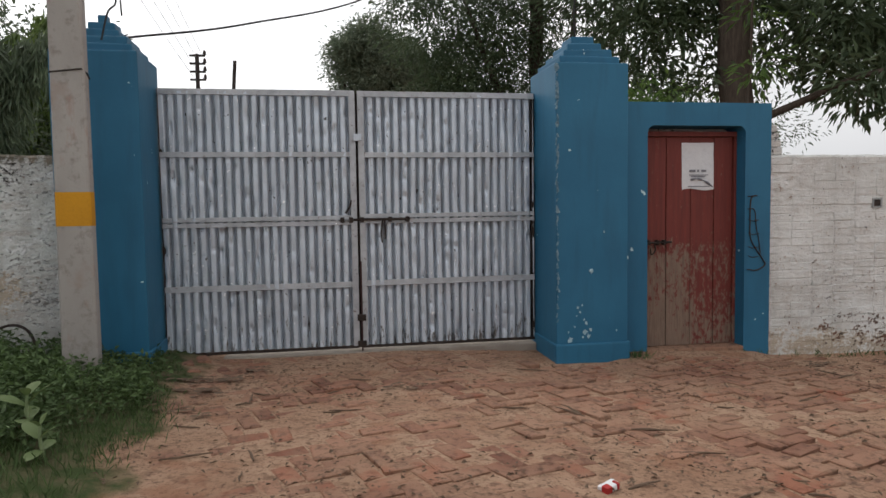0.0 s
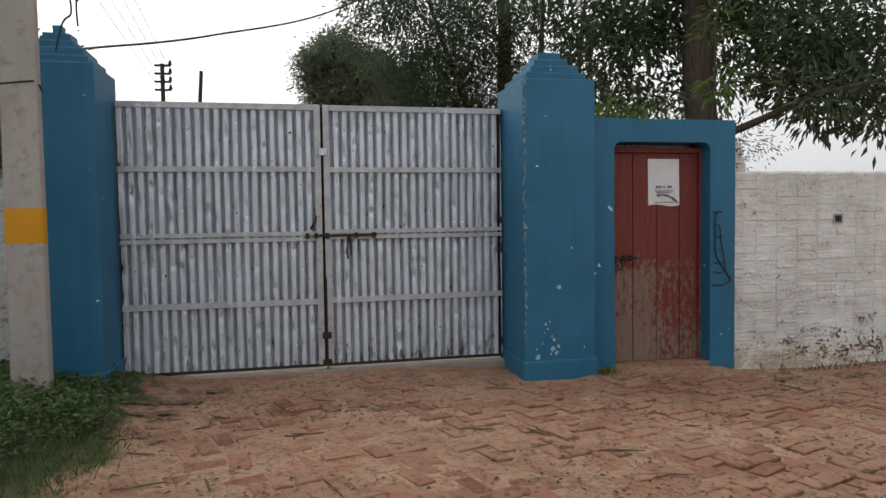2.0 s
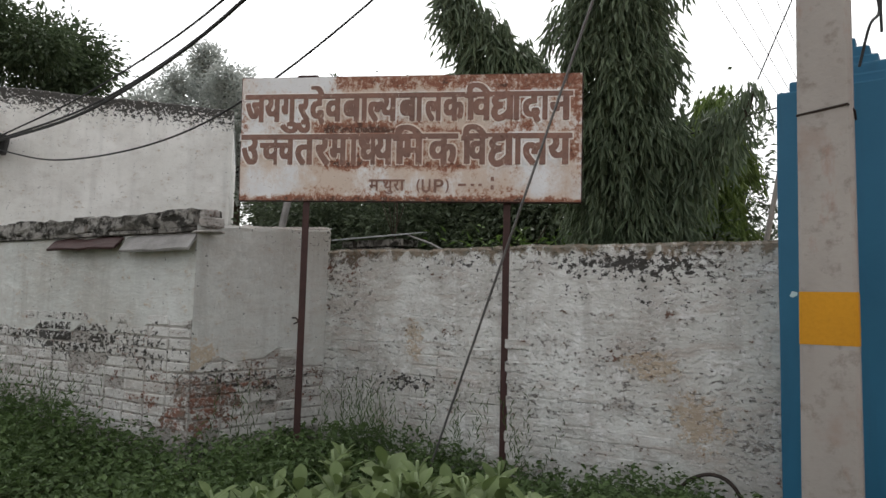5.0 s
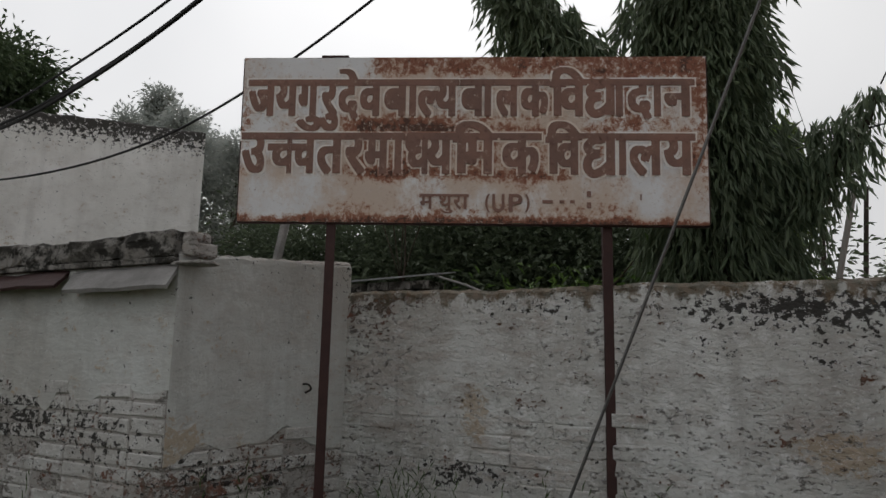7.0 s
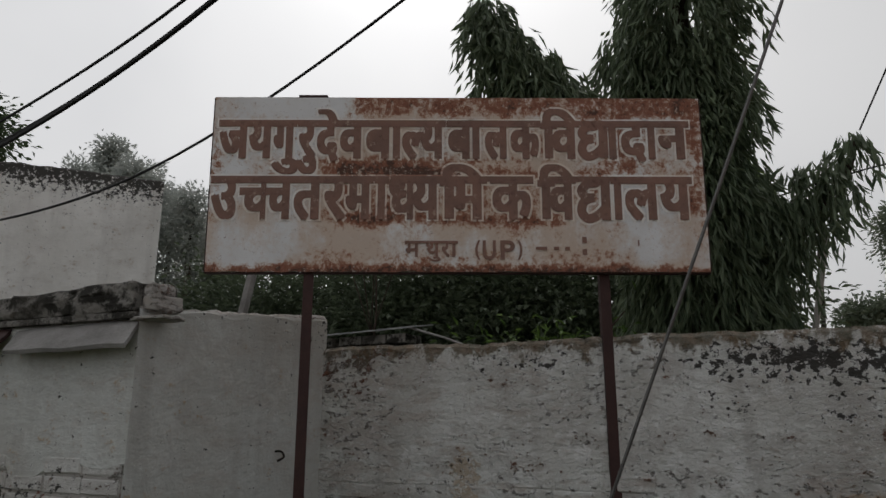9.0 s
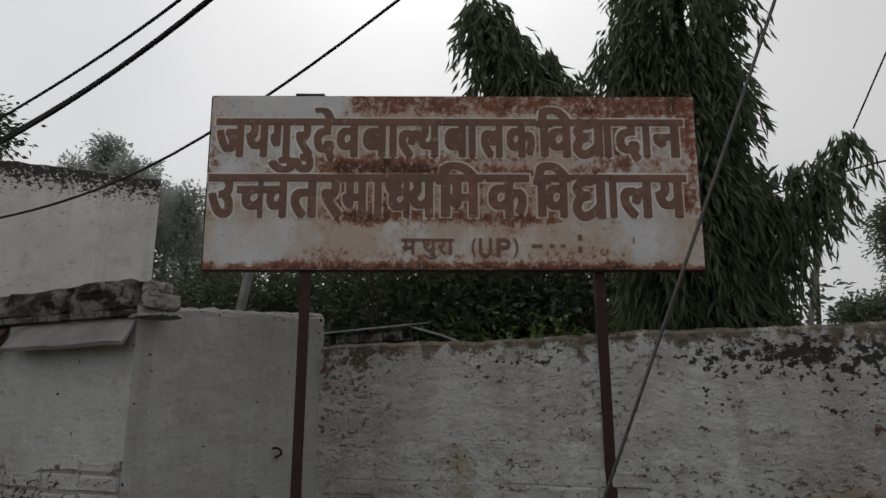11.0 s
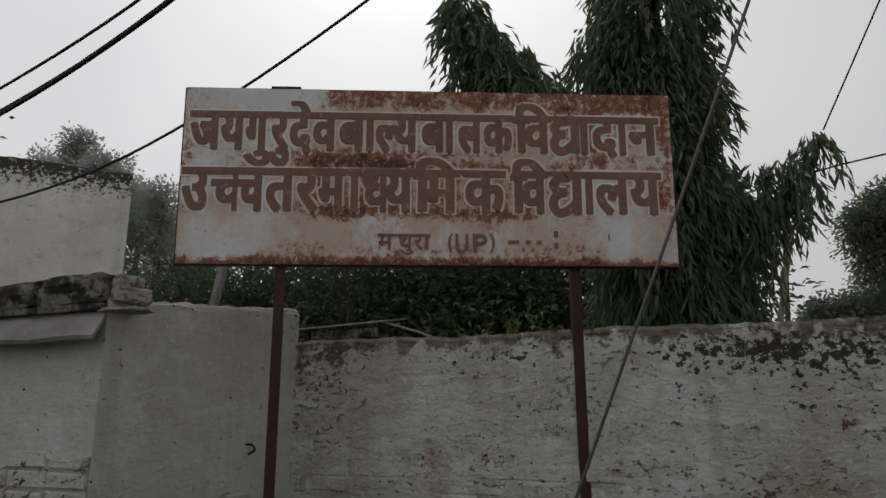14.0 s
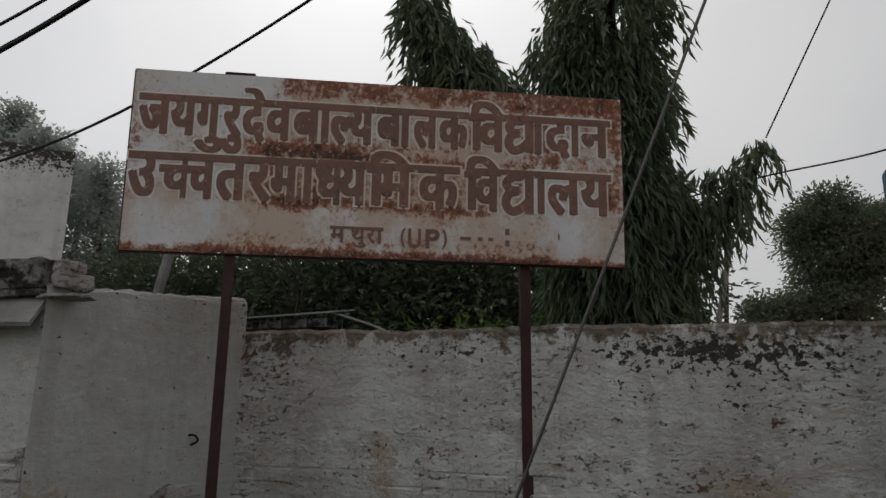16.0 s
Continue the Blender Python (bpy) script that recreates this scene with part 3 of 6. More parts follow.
def leaf_mesh(name, base, way, up, length, width, material, parent=None, fold=0.25):
    """Many folded leaves from numpy arrays: one mesh."""
    base, way, up = (np.asarray(a, float) for a in (base, way, up))
    way /= np.linalg.norm(way, axis=1)[:, None] + 1e-9
    side = np.cross(way, up)
    side /= np.linalg.norm(side, axis=1)[:, None] + 1e-9
    nrm = np.cross(side, way)
    n = len(base)
    length = np.broadcast_to(np.asarray(length, float), n)[:, None]
    width = np.broadcast_to(np.asarray(width, float), n)[:, None]
    v = np.empty((n, 4, 3))
    v[:, 0] = base
    mid = base + way * length * 0.45
    v[:, 1] = mid + side * width * 0.5 + nrm * width * fold
    v[:, 2] = base + way * length - nrm * length * 0.12
    v[:, 3] = mid - side * width * 0.5 + nrm * width * fold
    idx = np.arange(n)[:, None] * 4
    faces = np.concatenate([idx + [0, 1, 2], idx + [0, 2, 3]])
    me = bpy.data.meshes.new(name)
    me.from_pydata(v.reshape(-1, 3).tolist(), [], faces.tolist())
    me.materials.append(material)
    ob = new(name, me)
    if parent:
        ob.parent = parent
        ob.matrix_parent_inverse = parent.matrix_world.inverted()
    return ob


# ---------------------------------------------------------------- ground
def under(x, y):
    """How far the earth lies below the paving's level: open joints here, mud washed over there."""
    if not (-1.2 < x < 8.0 and -7.0 < y < -0.7):
        return 0.006
    return 0.010 + 0.024 * noise.noise(Vector((x * 0.7, y * 0.7, 4.0))) + 0.012 * noise.noise(Vector((x * 2.3, y * 2.3, 9.0)))


def build_ground():
    xs = [-400, -120, -50, -25] + [-14 + 0.2 * i for i in range(120)] + [14, 25, 50, 120, 400]
    ys = [-400, -120, -50, -25, -14] + [-9 + 0.2 * i for i in range(60)] + [5, 10, 25, 50, 120, 400]
    bm = bmesh.new()
    grid = [[bm.verts.new((x, y, gz(x, y) - under(x, y))) for x in xs] for y in ys]
    for r0, r1 in zip(grid, grid[1:]):
        for i in range(len(xs) - 1):
            bm.faces.new((r0[i], r0[i + 1], r1[i + 1], r1[i]))
    return tagged(part("ground", bm, GROUND, smooth=True), "reddish muddy earth with a grassy verge", "ground", kind="structure")


build_ground()

# ---------------------------------------------------------------- boundary walls
W0, W1 = Vector((-2.42, -0.412, 0)), Vector((-5.86, -0.781, 0))
K0, K1 = Vector((-5.833, -1.935, 0)), Vector((-12.0, -2.50, 0))
R0, R1 = Vector((-5.833, -1.925, 0)), Vector((-5.755, -0.745, 0))


def run_matrix(a, b):
    """Local x from a to b along a wall's foot, local y to its back (left of the run), z up."""
    d = (b - a).normalized()
    return Matrix(((d.x, -d.y, 0, a.x), (d.y, d.x, 0, a.y), (0, 0, 1, 0), (0, 0, 0, 1)))


def rough_slab(length, z0, z1, thick, seed, step=0.04, amp=0.02, y0=0.0, rise=0.0):
    """A wall body with an uneven top edge; front face at local y = y0, thickness towards +y."""
    bm = bmesh.new()
    n = max(2, int(length / step))
    rows = []
    for i in range(n + 1):
        x = length * i / n
        t = z1 + rise * i / n + amp * 0.7 * noise.noise(Vector((x * 1.3, seed, 0))) + amp * 0.5 * noise.noise(Vector((x * 6, seed, 3))) + amp * 0.5 * noise.noise(Vector((x * 19, seed, 7)))
        t2 = t + amp * 0.4 * noise.noise(Vector((x * 5, seed, 8)))
        rows.append([bm.verts.new(p) for p in ((x, y0, z0), (x, y0, t - 0.02), (x, y0 + 0.02, t), (x, y0 + thick, t2), (x, y0 + thick, z0))])
    for a, b in zip(rows, rows[1:]):
        for j in range(4):
            bm.faces.new((a[j], b[j], b[j + 1], a[j + 1]))
    bm.faces.new(rows[0])
    bm.faces.new(rows[-1][::-1])
    return bm


def wall(name, a, b, z0, z1, thick, material, label, seed, amp=0.02, rise=0.0):
    """A wall from a to b as seen left to right by one who faces it."""
    bm = rough_slab((b - a).length, z0, z1, thick, seed, amp=amp, rise=rise)
    ob = part(name, bm, material)
    ob.matrix_world = run_matrix(a, b)
    return tagged(ob, label, "wall", kind="structure")


wall_boundary = wall("wall_boundary", W1, W0, -0.2, 1.815, 0.24, WASH, "flaking whitewashed brick boundary wall with mouldy top", 1.0)
wall_return = wall("wall_return", R0, R1, -0.2, 1.915, 0.24, MORTAR,
                   "whitewashed return wall with bare brick at its foot", 2.0, 0.03, 0.085)
wall_building = wall("wall_building", K1, K0, -0.2, 1.87, 0.24, MORTAR, "whitewashed building wall with exposed brick courses", 3.0, 0.004)


def plaster_skin(name, length, z_low, z1, seed, label, matrix, proud=0.008, edge=0.24, rise=0.0):
    """A plaster layer whose lower edge has broken away unevenly."""
    bm = bmesh.new()
    n = int(length / 0.035)
    rows = []
    for i in range(n + 1):
        x = length * i / n
        e = z_low + edge * noise.noise(Vector((x * 1.4, seed, 0))) + edge * 0.7 * noise.noise(Vector((x * 6, seed, 2)))
        rows.append([bm.verts.new(p) for p in ((x, 0, e), (x, -proud, e + 0.006), (x, -proud - 0.004 * noise.noise(Vector((x * 2, seed, 5))), z1 + rise * i / n - 0.02 + 0.03 * noise.noise(Vector((x * 8, seed, 6)))), (x, 0, z1 + rise * i / n))])
    for a, b in zip(rows, rows[1:]):
        for j in range(3):
            bm.faces.new((a[j], b[j], b[j + 1], a[j + 1]))
    ob = part(name, bm, PLASTER)
    ob.matrix_world = matrix
    return tagged(ob, label, "plaster", kind="structure")


plaster_skin("trim_plaster_building", (K1 - K0).length + 0.0075, 1.19, 1.85, 1.5, "smooth grey-white plaster broken off above the brick courses", run_matrix(K1, K0))
plaster_skin("trim_plaster_return", (R1 - R0).length + 0.018, 0.98, 1.90, 4.5, "smooth grey-white plaster on the return wall", run_matrix(R0 - (R1 - R0).normalized() * 0.0185, R1), 0.008, 0.13, 0.085)


def build_ledge():
    """Broken, mouldy ledge of stones along the top of the building's lower wall."""
    t = thing("wall_ledge", "broken mouldy brick-and-concrete ledge on the building wall", "ledge", (K0.x, K0.y, 1.88), kind="structure")
    m = run_matrix(K1, K0)
    L = (K1 - K0).length
    rnd = random.Random(5)
    x = 3.0
    while x < L - 0.02:
        w = min(rnd.uniform(0.12, 0.42), L - 0.005 - x)
        h = 0.122 + 0.02 * noise.noise(Vector((x * 0.8, 2, 0))) + rnd.uniform(-0.01, 0.01)
        bm = bmesh.new()
        vs = box(bm, (x + 0.002, -0.03 - rnd.uniform(0, 0.02), 1.883), (x + w - 0.002, 0.22, 1.885 + h), None, 0.01)
        bmesh.ops.subdivide_edges(bm, edges=[e for e in bm.edges if e.calc_length() > 0.06], cuts=3, use_grid_fill=True)
        for v in bm.verts:
            v.co += Vector((noise.noise(v.co * 9), noise.noise(v.co * 9 + Vector((5, 0, 0))), noise.noise(v.co * 9 + Vector((0, 7, 0))))) * 0.026 + Vector((0, 1, 1)) * 0.016 * noise.noise(v.co * 23)
        bm.transform(m)
        part("stone", bm, DARKSLAB, t)
        x += w
    bm = bmesh.new()
    box(bm, (3.0, -0.035, 1.855), (L - 0.01, 0.2, 1.885), m, 0.006)
    part("slab", bm, DARKSLAB, t)
    bm = bmesh.new()
    box(bm, (L + 0.002, -0.004, 1.89), (L + 0.085, 0.16, 1.965), m, 0.018)
    box(bm, (L + 0.004, 0.0, 1.965), (L + 0.05, 0.14, 2.015), m, 0.016)
    box(bm, (L - 0.03, -0.03, 1.848), (L + 0.17, 0.10, 1.862), m, 0.004)
    bmesh.ops.subdivide_edges(bm, edges=[e for e in bm.edges if e.calc_length() > 0.03], cuts=2, use_grid_fill=True)
    for v in bm.verts:
        v.co += Vector((noise.noise(v.co * 19), noise.noise(v.co * 17), 1.2 * noise.noise(v.co * 15))) * 0.014
    part("plaster_end", bm, MORTAR, t, "whitewashed broken end of the ledge")
    return t


build_ledge()


def build_awning():
    """Thin stone sheet tipped out of the wall under the ledge."""
    t = thing("stone_awning", "tilted grey stone sheet projecting under the mouldy ledge", "awning", (-6.25, -2.06, 1.85))
    m = run_matrix(K1, K0)
    L = (K1 - K0).length
    for a0, a1, tip in ((-0.79, 0.0, 0.0), (-1.75, -0.83, 0.03)):
        bm = bmesh.new()
        pts = [(L + a0, -0.006, 1.845), (L + a1, -0.006, 1.850), (L + a1 + 0.06, -0.125, 1.732 + tip), (L + a0 + 0.09, -0.125, 1.732 + tip)]
        top = [bm.verts.new((x, y, z)) for x, y, z in pts]
        bot = [bm.verts.new((x, y + 0.008, z - 0.016)) for x, y, z in pts]
        bm.faces.new(top[::-1])
        bm.faces.new(bot)
        for i in range(4):
            j = (i + 1) % 4
            bm.faces.new((top[i], top[j], bot[j], bot[i]))
        bmesh.ops.subdivide_edges(bm, edges=bm.edges[:], cuts=5, use_grid_fill=True)
        for v in bm.verts:
            v.co += Vector((0, 0, 1)) * (noise.noise(v.co * 6) * 0.012 + noise.noise(v.co * 17) * 0.008)
        bm.transform(m)
        part("sheet", bm, STONE if tip == 0 else IRONBROWN, t)


build_awning()


def build_upper():
    """Upper storey of the white building, set back behind the lower wall."""
    t = thing("upper_building", "white upper storey wall with a mouldy parapet edge", "building", (-10.4, -0.1, 0))
    a, b = Vector((-13.24, -3.75, 0)), Vector((-9.60, 1.04, 0))
    m = run_matrix(a, b)
    L = (b - a).length
    bm = rough_slab(L, 0.0, 4.05, 3.6, 7.0, amp=0.02)
    bm.transform(m)
    part("wall", bm, UPPER, t)
    bm = bmesh.new()
    box(bm, (L - 3.12, -0.04, 0.0), (L - 2.92, 0.02, 4.02), m, 0.006)
    part("pilaster", bm, UPPER, t)


build_upper()


def build_left_pier():
    t = thing("wall_pier", "whitewashed plaster pier on the building wall", "wall pier", (-9.2, -2.3, 0), kind="structure")
    m = run_matrix(K1, K0)
    L = (K1 - K0).length
    bm = bmesh.new()
    box(bm, (L - 4.6, -0.10, -0.1), (L - 3.16, 0.02, 1.95), m, 0.012)
    part("pier", bm, PLASTER, t)
    bm = bmesh.new()
    box(bm, (L - 4.65, -0.14, 1.953), (L - 3.12, 0.02, 2.03), m, 0.01)
    part("cap", bm, PLASTER, t)


build_left_pier()


def build_portal():
    """Blue wall with the small door's rounded opening."""
    x0, x1, y, top = 2.37, 3.945, -0.50, 2.285
    ox0, ox1, oz = 2.675, 3.675, 2.07
    t = thing("wall_portal", "blue-painted wall panel round the small red door", "wall", (3.1, y, 0), kind="structure")
    bm = bmesh.new()
    r, back = 0.07, -0.22
    arc = [(ox0 + r - r * math.cos(a), oz - r + r * math.sin(a)) for a in (radians(15 * i) for i in range(7))]
    arc += [(ox1 - r + r * math.sin(a), oz - r + r * math.cos(a)) for a in (radians(15 * i) for i in range(7))]
    inner = [(ox0, -0.3)] + arc + [(ox1, -0.3)]
    outer = [(x0, -0.3)] + [(x0 + (x1 - x0) * (px - ox0) / (ox1 - ox0), top) for px, _ in arc] + [(x1, -0.3)]
    fi = [bm.verts.new((px, y, pz)) for px, pz in inner]
    fo = [bm.verts.new((px, y, pz)) for px, pz in outer]
    bi = [bm.verts.new((px, back, pz)) for px, pz in inner]
    bo = [bm.verts.new((px, back + 0.0, pz)) for px, pz in outer]
    for i in range(len(inner) - 1):
        bm.faces.new((fo[i], fi[i], fi[i + 1], fo[i + 1]))
        bm.faces.new((fi[i], bi[i], bi[i + 1], fi[i + 1]))
        bm.faces.new((bo[i], bo[i + 1], bi[i + 1], bi[i]))
        bm.faces.new((fo[i], fo[i + 1], bo[i + 1], bo[i]))
    bmesh.ops.recalc_face_normals(bm, faces=bm.faces[:])
    part("panel", bm, BLUE, t)
    bm = bmesh.new()
    box(bm, (x0 + 0.02, back + 0.003, -0.3), (x1, back + 0.12, top - 0.02))
    part("backing_wall", bm, WASH_RIGHT, t)
    return t


build_portal()


def chamfer_brick(l, h, d, c=0.006, seed=0):
    """Front and chamfers of one brick: x along, z up, face at y = -d."""
    rnd = random.Random(seed)
    bm = bmesh.new()
    back = [bm.verts.new(p) for p in ((0, 0, 0), (l, 0, 0), (l, 0, h), (0, 0, h))]
    j = lambda: rnd.uniform(-0.003, 0.003)
    mid = [bm.verts.new((x + j(), -d * 0.55, z + j())) for x, z in ((0.001, 0.001), (l - 0.001, 0.001), (l - 0.001, h - 0.001), (0.001, h - 0.001))]
    front = [bm.verts.new((x + j(), -d + j() * 0.8, z + j())) for x, z in ((c, c), (l - c, c), (l - c, h - c), (c, h - c))]
    for a, b in ((back, mid), (mid, front)):
        for i in range(4):
            bm.faces.new((a[i], a[(i + 1) % 4], b[(i + 1) % 4], b[i]))
    bm.faces.new(front)
    bmesh.ops.recalc_face_normals(bm, faces=bm.faces[:])
    me = bpy.data.meshes.new("brick")
    bm.normal_update()
    bm.to_mesh(me)
    bm.free()
    return me


wall_right = wall("wall_right", Vector((3.95, -0.48, 0)), Vector((11.0, -0.30, 0)), -0.5, 1.80, 0.24, WASH_RIGHT,
                  "whitewashed brick wall with dirty bare bricks low down", 6.0, 0.012)
# Out of view: a wall added to close the left side of the place.
wall_far_left = wall("wall_side", Vector((-13.5, -16.0, 0)), Vector((-13.5, -2.6, 0)), -0.3, 2.0, 0.24, PLASTER, "unseen plain whitewashed wall added to close the left side", 9.0)


def build_stub():
    """Broken end of brickwork rising beside the portal."""
    t = thing("brick_stub", "ragged whitewashed brick end standing above the wall", "brickwork", (4.0, -0.4, 1.8))
    rnd = random.Random(3)
    for i in range(4):
        bm = bmesh.new()
        w = 0.14 - 0.022 * i + rnd.uniform(-0.01, 0.01)
        box(bm, (3.952, -0.47, 1.80 + 0.072 * i), (3.952 + w, -0.28, 1.868 + 0.072 * i), None, 0.008)
        part("brick", bm, WASH_RIGHT, t)


build_stub()


# ---------------------------------------------------------------- gate pillars
def build_pillar(name, x0, x1, yf, yb, base, shoulder, peak, tiers, label, crack):
    t = thing(name, label, "gate pillar", ((x0 + x1) / 2, (yf + yb) / 2, base), group="gate pillars")
    bm = bmesh.new()
    box(bm, (x0, yf, base), (x1, yb, shoulder), None, 0.012)
    bmesh.ops.subdivide_edges(bm, edges=[e for e in bm.edges if e.calc_length() > 0.5], cuts=6, use_grid_fill=True)
    for v in bm.verts:
        v.co.x += 0.005 * noise.noise(v.co * 2.0)
        v.co.y += 0.006 * noise.noise(v.co * 2.0 + Vector((9, 0, 0)))
    part("shaft", bm, BLUE, t)
    bm = bmesh.new()
    box(bm, (x0 - 0.018, yf - 0.02, base - 0.25), (x1 + 0.018, yb, base + 0.17), None, 0.014)
    part("plinth", bm, BLUE, t)
    h = (peak - shoulder) / tiers
    for i in range(tiers):
        s = 0.06 + 0.058 * i
        bm = bmesh.new()
        jx = 0.012 * (i % 2)
        box(bm, (x0 + s, yf + s, shoulder + h * i - 0.004), (x1 - s + jx, yb - s, shoulder + h * (i + 1)), None, 0.014)
        for v in bm.verts:
            v.co += Vector((noise.noise(v.co * 7), noise.noise(v.co * 7 + Vector((3, 0, 0))), noise.noise(v.co * 7 + Vector((0, 3, 0))))) * 0.012
        part("cap_step", bm, BLUE, t)
    rnd = random.Random(11)
    bm = bmesh.new()
    if crack:
        for i in range(120):
            z = base + 0.3 + (shoulder - base - 0.35) * (1 - rnd.random() ** 1.7)
            s = rnd.uniform(0.006, 0.022)
            tube(bm, [(x0 + rnd.uniform(-0.004, 0.022), yf - 0.004 + rnd.uniform(0, 0.02), z), (x0 + rnd.uniform(-0.002, 0.02), yf - 0.003, z + s * 2.2)], [s * 0.7, s * 0.3], 5)
        part("broken_edge", bm, WORNBLUE, t, "dull blue-grey plaster where the corner has chipped")
        for cx, cz, s in ((2.06, 0.745, 0.035), (1.93, 0.42, 0.02), (1.97, 0.44, 0.014), (1.86, 0.13, 0.04), (2.0, 0.20, 0.035), (2.03, 0.16, 0.03), (2.01, 0.28, 0.018), (2.18, 1.10, 0.014), (1.90, 0.25, 0.012), (2.30, 0.20, 0.012), (2.05, 0.22, 0.022), (1.98, 0.15, 0.016), (1.99, 0.31, 0.014), (1.95, 0.38, 0.016), (1.84, 0.20, 0.014)):
            bm = bmesh.new()
            s *= 0.68
            ring = [bm.verts.new((cx + s * math.cos(a) * rnd.uniform(0.35, 1.2), yf - 0.0085, cz + s * math.sin(a) * rnd.uniform(0.35, 1.6))) for a in (radians(36 * q) for q in range(10))]
            bm.faces.new(ring[::-1])
            ex = bmesh.ops.extrude_face_region(bm, geom=bm.faces[:])
            for v in [e for e in ex["geom"] if isinstance(e, bmesh.types.BMVert)]:
                v.co.y += 0.012
            bmesh.ops.recalc_face_normals(bm, faces=bm.faces[:])
            part("paint_chip", bm, PALECHIP, t, "pale chip where the paint is missing")
    else:
        bm.free()
    return t


build_pillar("gate_pillar", 1.735, 2.41, -0.65, 0.10, -0.075, 2.60, 2.88, 4, "blue-painted masonry gate pillar with stepped top and chipped corner", True)
build_pillar("gate_pillar", -2.40, -1.735, -0.58, 0.10, 0.03, 2.63, 2.975, 5, "blue-painted masonry gate pillar beside the concrete pole", False)


# ---------------------------------------------------------------- the sheet-metal gate
def corrugated(x0, x1, z0, z1, pitch=0.0795, depth=0.034, y=0.0, seed=0):
    """Pressed sheet with uneven ribs, knocked in here and there."""
    bm = bmesh.new()
    rnd = random.Random(seed * 7)
    dents = [(rnd.uniform(x0, x1), rnd.uniform(z0 + 0.1, z1 - 0.1), rnd.uniform(0.008, 0.026), rnd.uniform(0.012, 0.06), rnd.uniform(0.012, 0.030)) for _ in range(170)]
    n = int((x1 - x0) / pitch * 12)
    m = 110
    zs = [z0 + (z1 - z0) * i / m for i in range(m + 1)]
    cols = []
    for i in range(n + 1):
        x = x0 + (x1 - x0) * i / n
        close = [d for d in dents if abs(d[0] - x) < 3 * d[2]]
        col = []
        for z in zs:
            ph = 2 * math.pi * (x - x0) / pitch + 0.55 * noise.noise(Vector((x * 3.0, z * 0.5, seed)))
            w = -max(-1.0, min(1.0, math.sin(ph) * (2.9 + 0.5 * noise.noise(Vector((x * 5, z * 2, seed)))) + 1.55))
            yy = y + depth * w + 0.012 * noise.noise(Vector((x * 2.2, z * 1.8, seed + 5))) + 0.008 * noise.noise(Vector((x * 9, z * 7, seed + 3)))
            for dx, dz, rx, rz, dd in close:
                yy += dd * math.exp(-((x - dx) / rx) ** 2 - ((z - dz) / rz) ** 2)
            col.append(bm.verts.new((x, min(yy, 0.05), z)))
        cols.append(col)
    for a, b in zip(cols, cols[1:]):
        for j in range(m):
            bm.faces.new((a[j], b[j], b[j + 1], a[j + 1]))
    return bm


def build_leaf(x0, x1, seed, rails, stile):
    g = thing("gate_leaf", "closed gate leaf of dented galvanised corrugated sheet on silver rails", "gate", ((x0 + x1) / 2, 0, 0.03), group="double gate leaves")
    lo, hi = 0.045, 2.425
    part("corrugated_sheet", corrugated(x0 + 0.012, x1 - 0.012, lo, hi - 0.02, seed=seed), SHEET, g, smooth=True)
    rnd = random.Random(seed)
    for z, h in rails:
        bm = bmesh.new()
        box(bm, (x0 + 0.008, -0.040, z - h / 2), (x1 - 0.008, -0.030, z + h / 2), None, 0.002)
        box(bm, (x0 + 0.008, -0.052, z - h / 2 - 0.003), (x1 - 0.008, -0.028, z - h / 2 + 0.004), None, 0.001)
        for v in bm.verts:
            v.co.z += 0.006 * noise.noise(Vector((v.co.x * 1.3, z, seed)))
        r = part("rail", bm, RAIL, g)
        n = 11
        for i in range(n):
            bm = bmesh.new()
            bx = x0 + 0.06 + (x1 - x0 - 0.12) * i / (n - 1)
            bmesh.ops.create_uvsphere(bm, u_segments=6, v_segments=4, radius=0.008, matrix=pose(bx, -0.041, z + rnd.uniform(-0.004, 0.008)))
            part("rivet", bm, RAIL, r)
    bm = bmesh.new()
    s0, s1 = (x1 - 0.05, x1 + 0.006) if stile == "right" else (x0 - 0.004, x0 + 0.05)
    box(bm, (s0, -0.050, lo), (s1, 0.02, hi), None, 0.002)
    part("stile", bm, RAIL, g)
    bm = bmesh.new()
    s0, s1 = (x0, x0 + 0.03) if stile == "right" else (x1 - 0.03, x1)
    box(bm, (s0, -0.021, lo), (s1, 0.03, hi), None, 0.002)
    part("hanging_stile", bm, DARKIRON, g)
    bm = bmesh.new()
    box(bm, (x0 + 0.005, -0.05, 0.03), (x1 - 0.005, -0.02, 0.055), None, 0.003)
    part("bottom_angle", bm, DARKIRON, g, "rusted brown bottom angle iron")
    return g


leaf_l = build_leaf(-1.725, 0.0, 1, ((2.40, 0.05), (1.845, 0.045), (1.262, 0.036), (1.211, 0.036), (0.635, 0.05)), "right")
leaf_r = build_leaf(0.034, 1.73, 2, ((2.40, 0.05), (1.838, 0.045), (1.272, 0.036), (1.221, 0.036), (0.645, 0.05)), "left")
bm = bmesh.new()
box(bm, (-0.03, 0.024, 0.06), (0.07, 0.032, 2.41), None, 0.002)
part("cover_strip", bm, DARKIRON, leaf_r, "dark iron strip behind the gap")


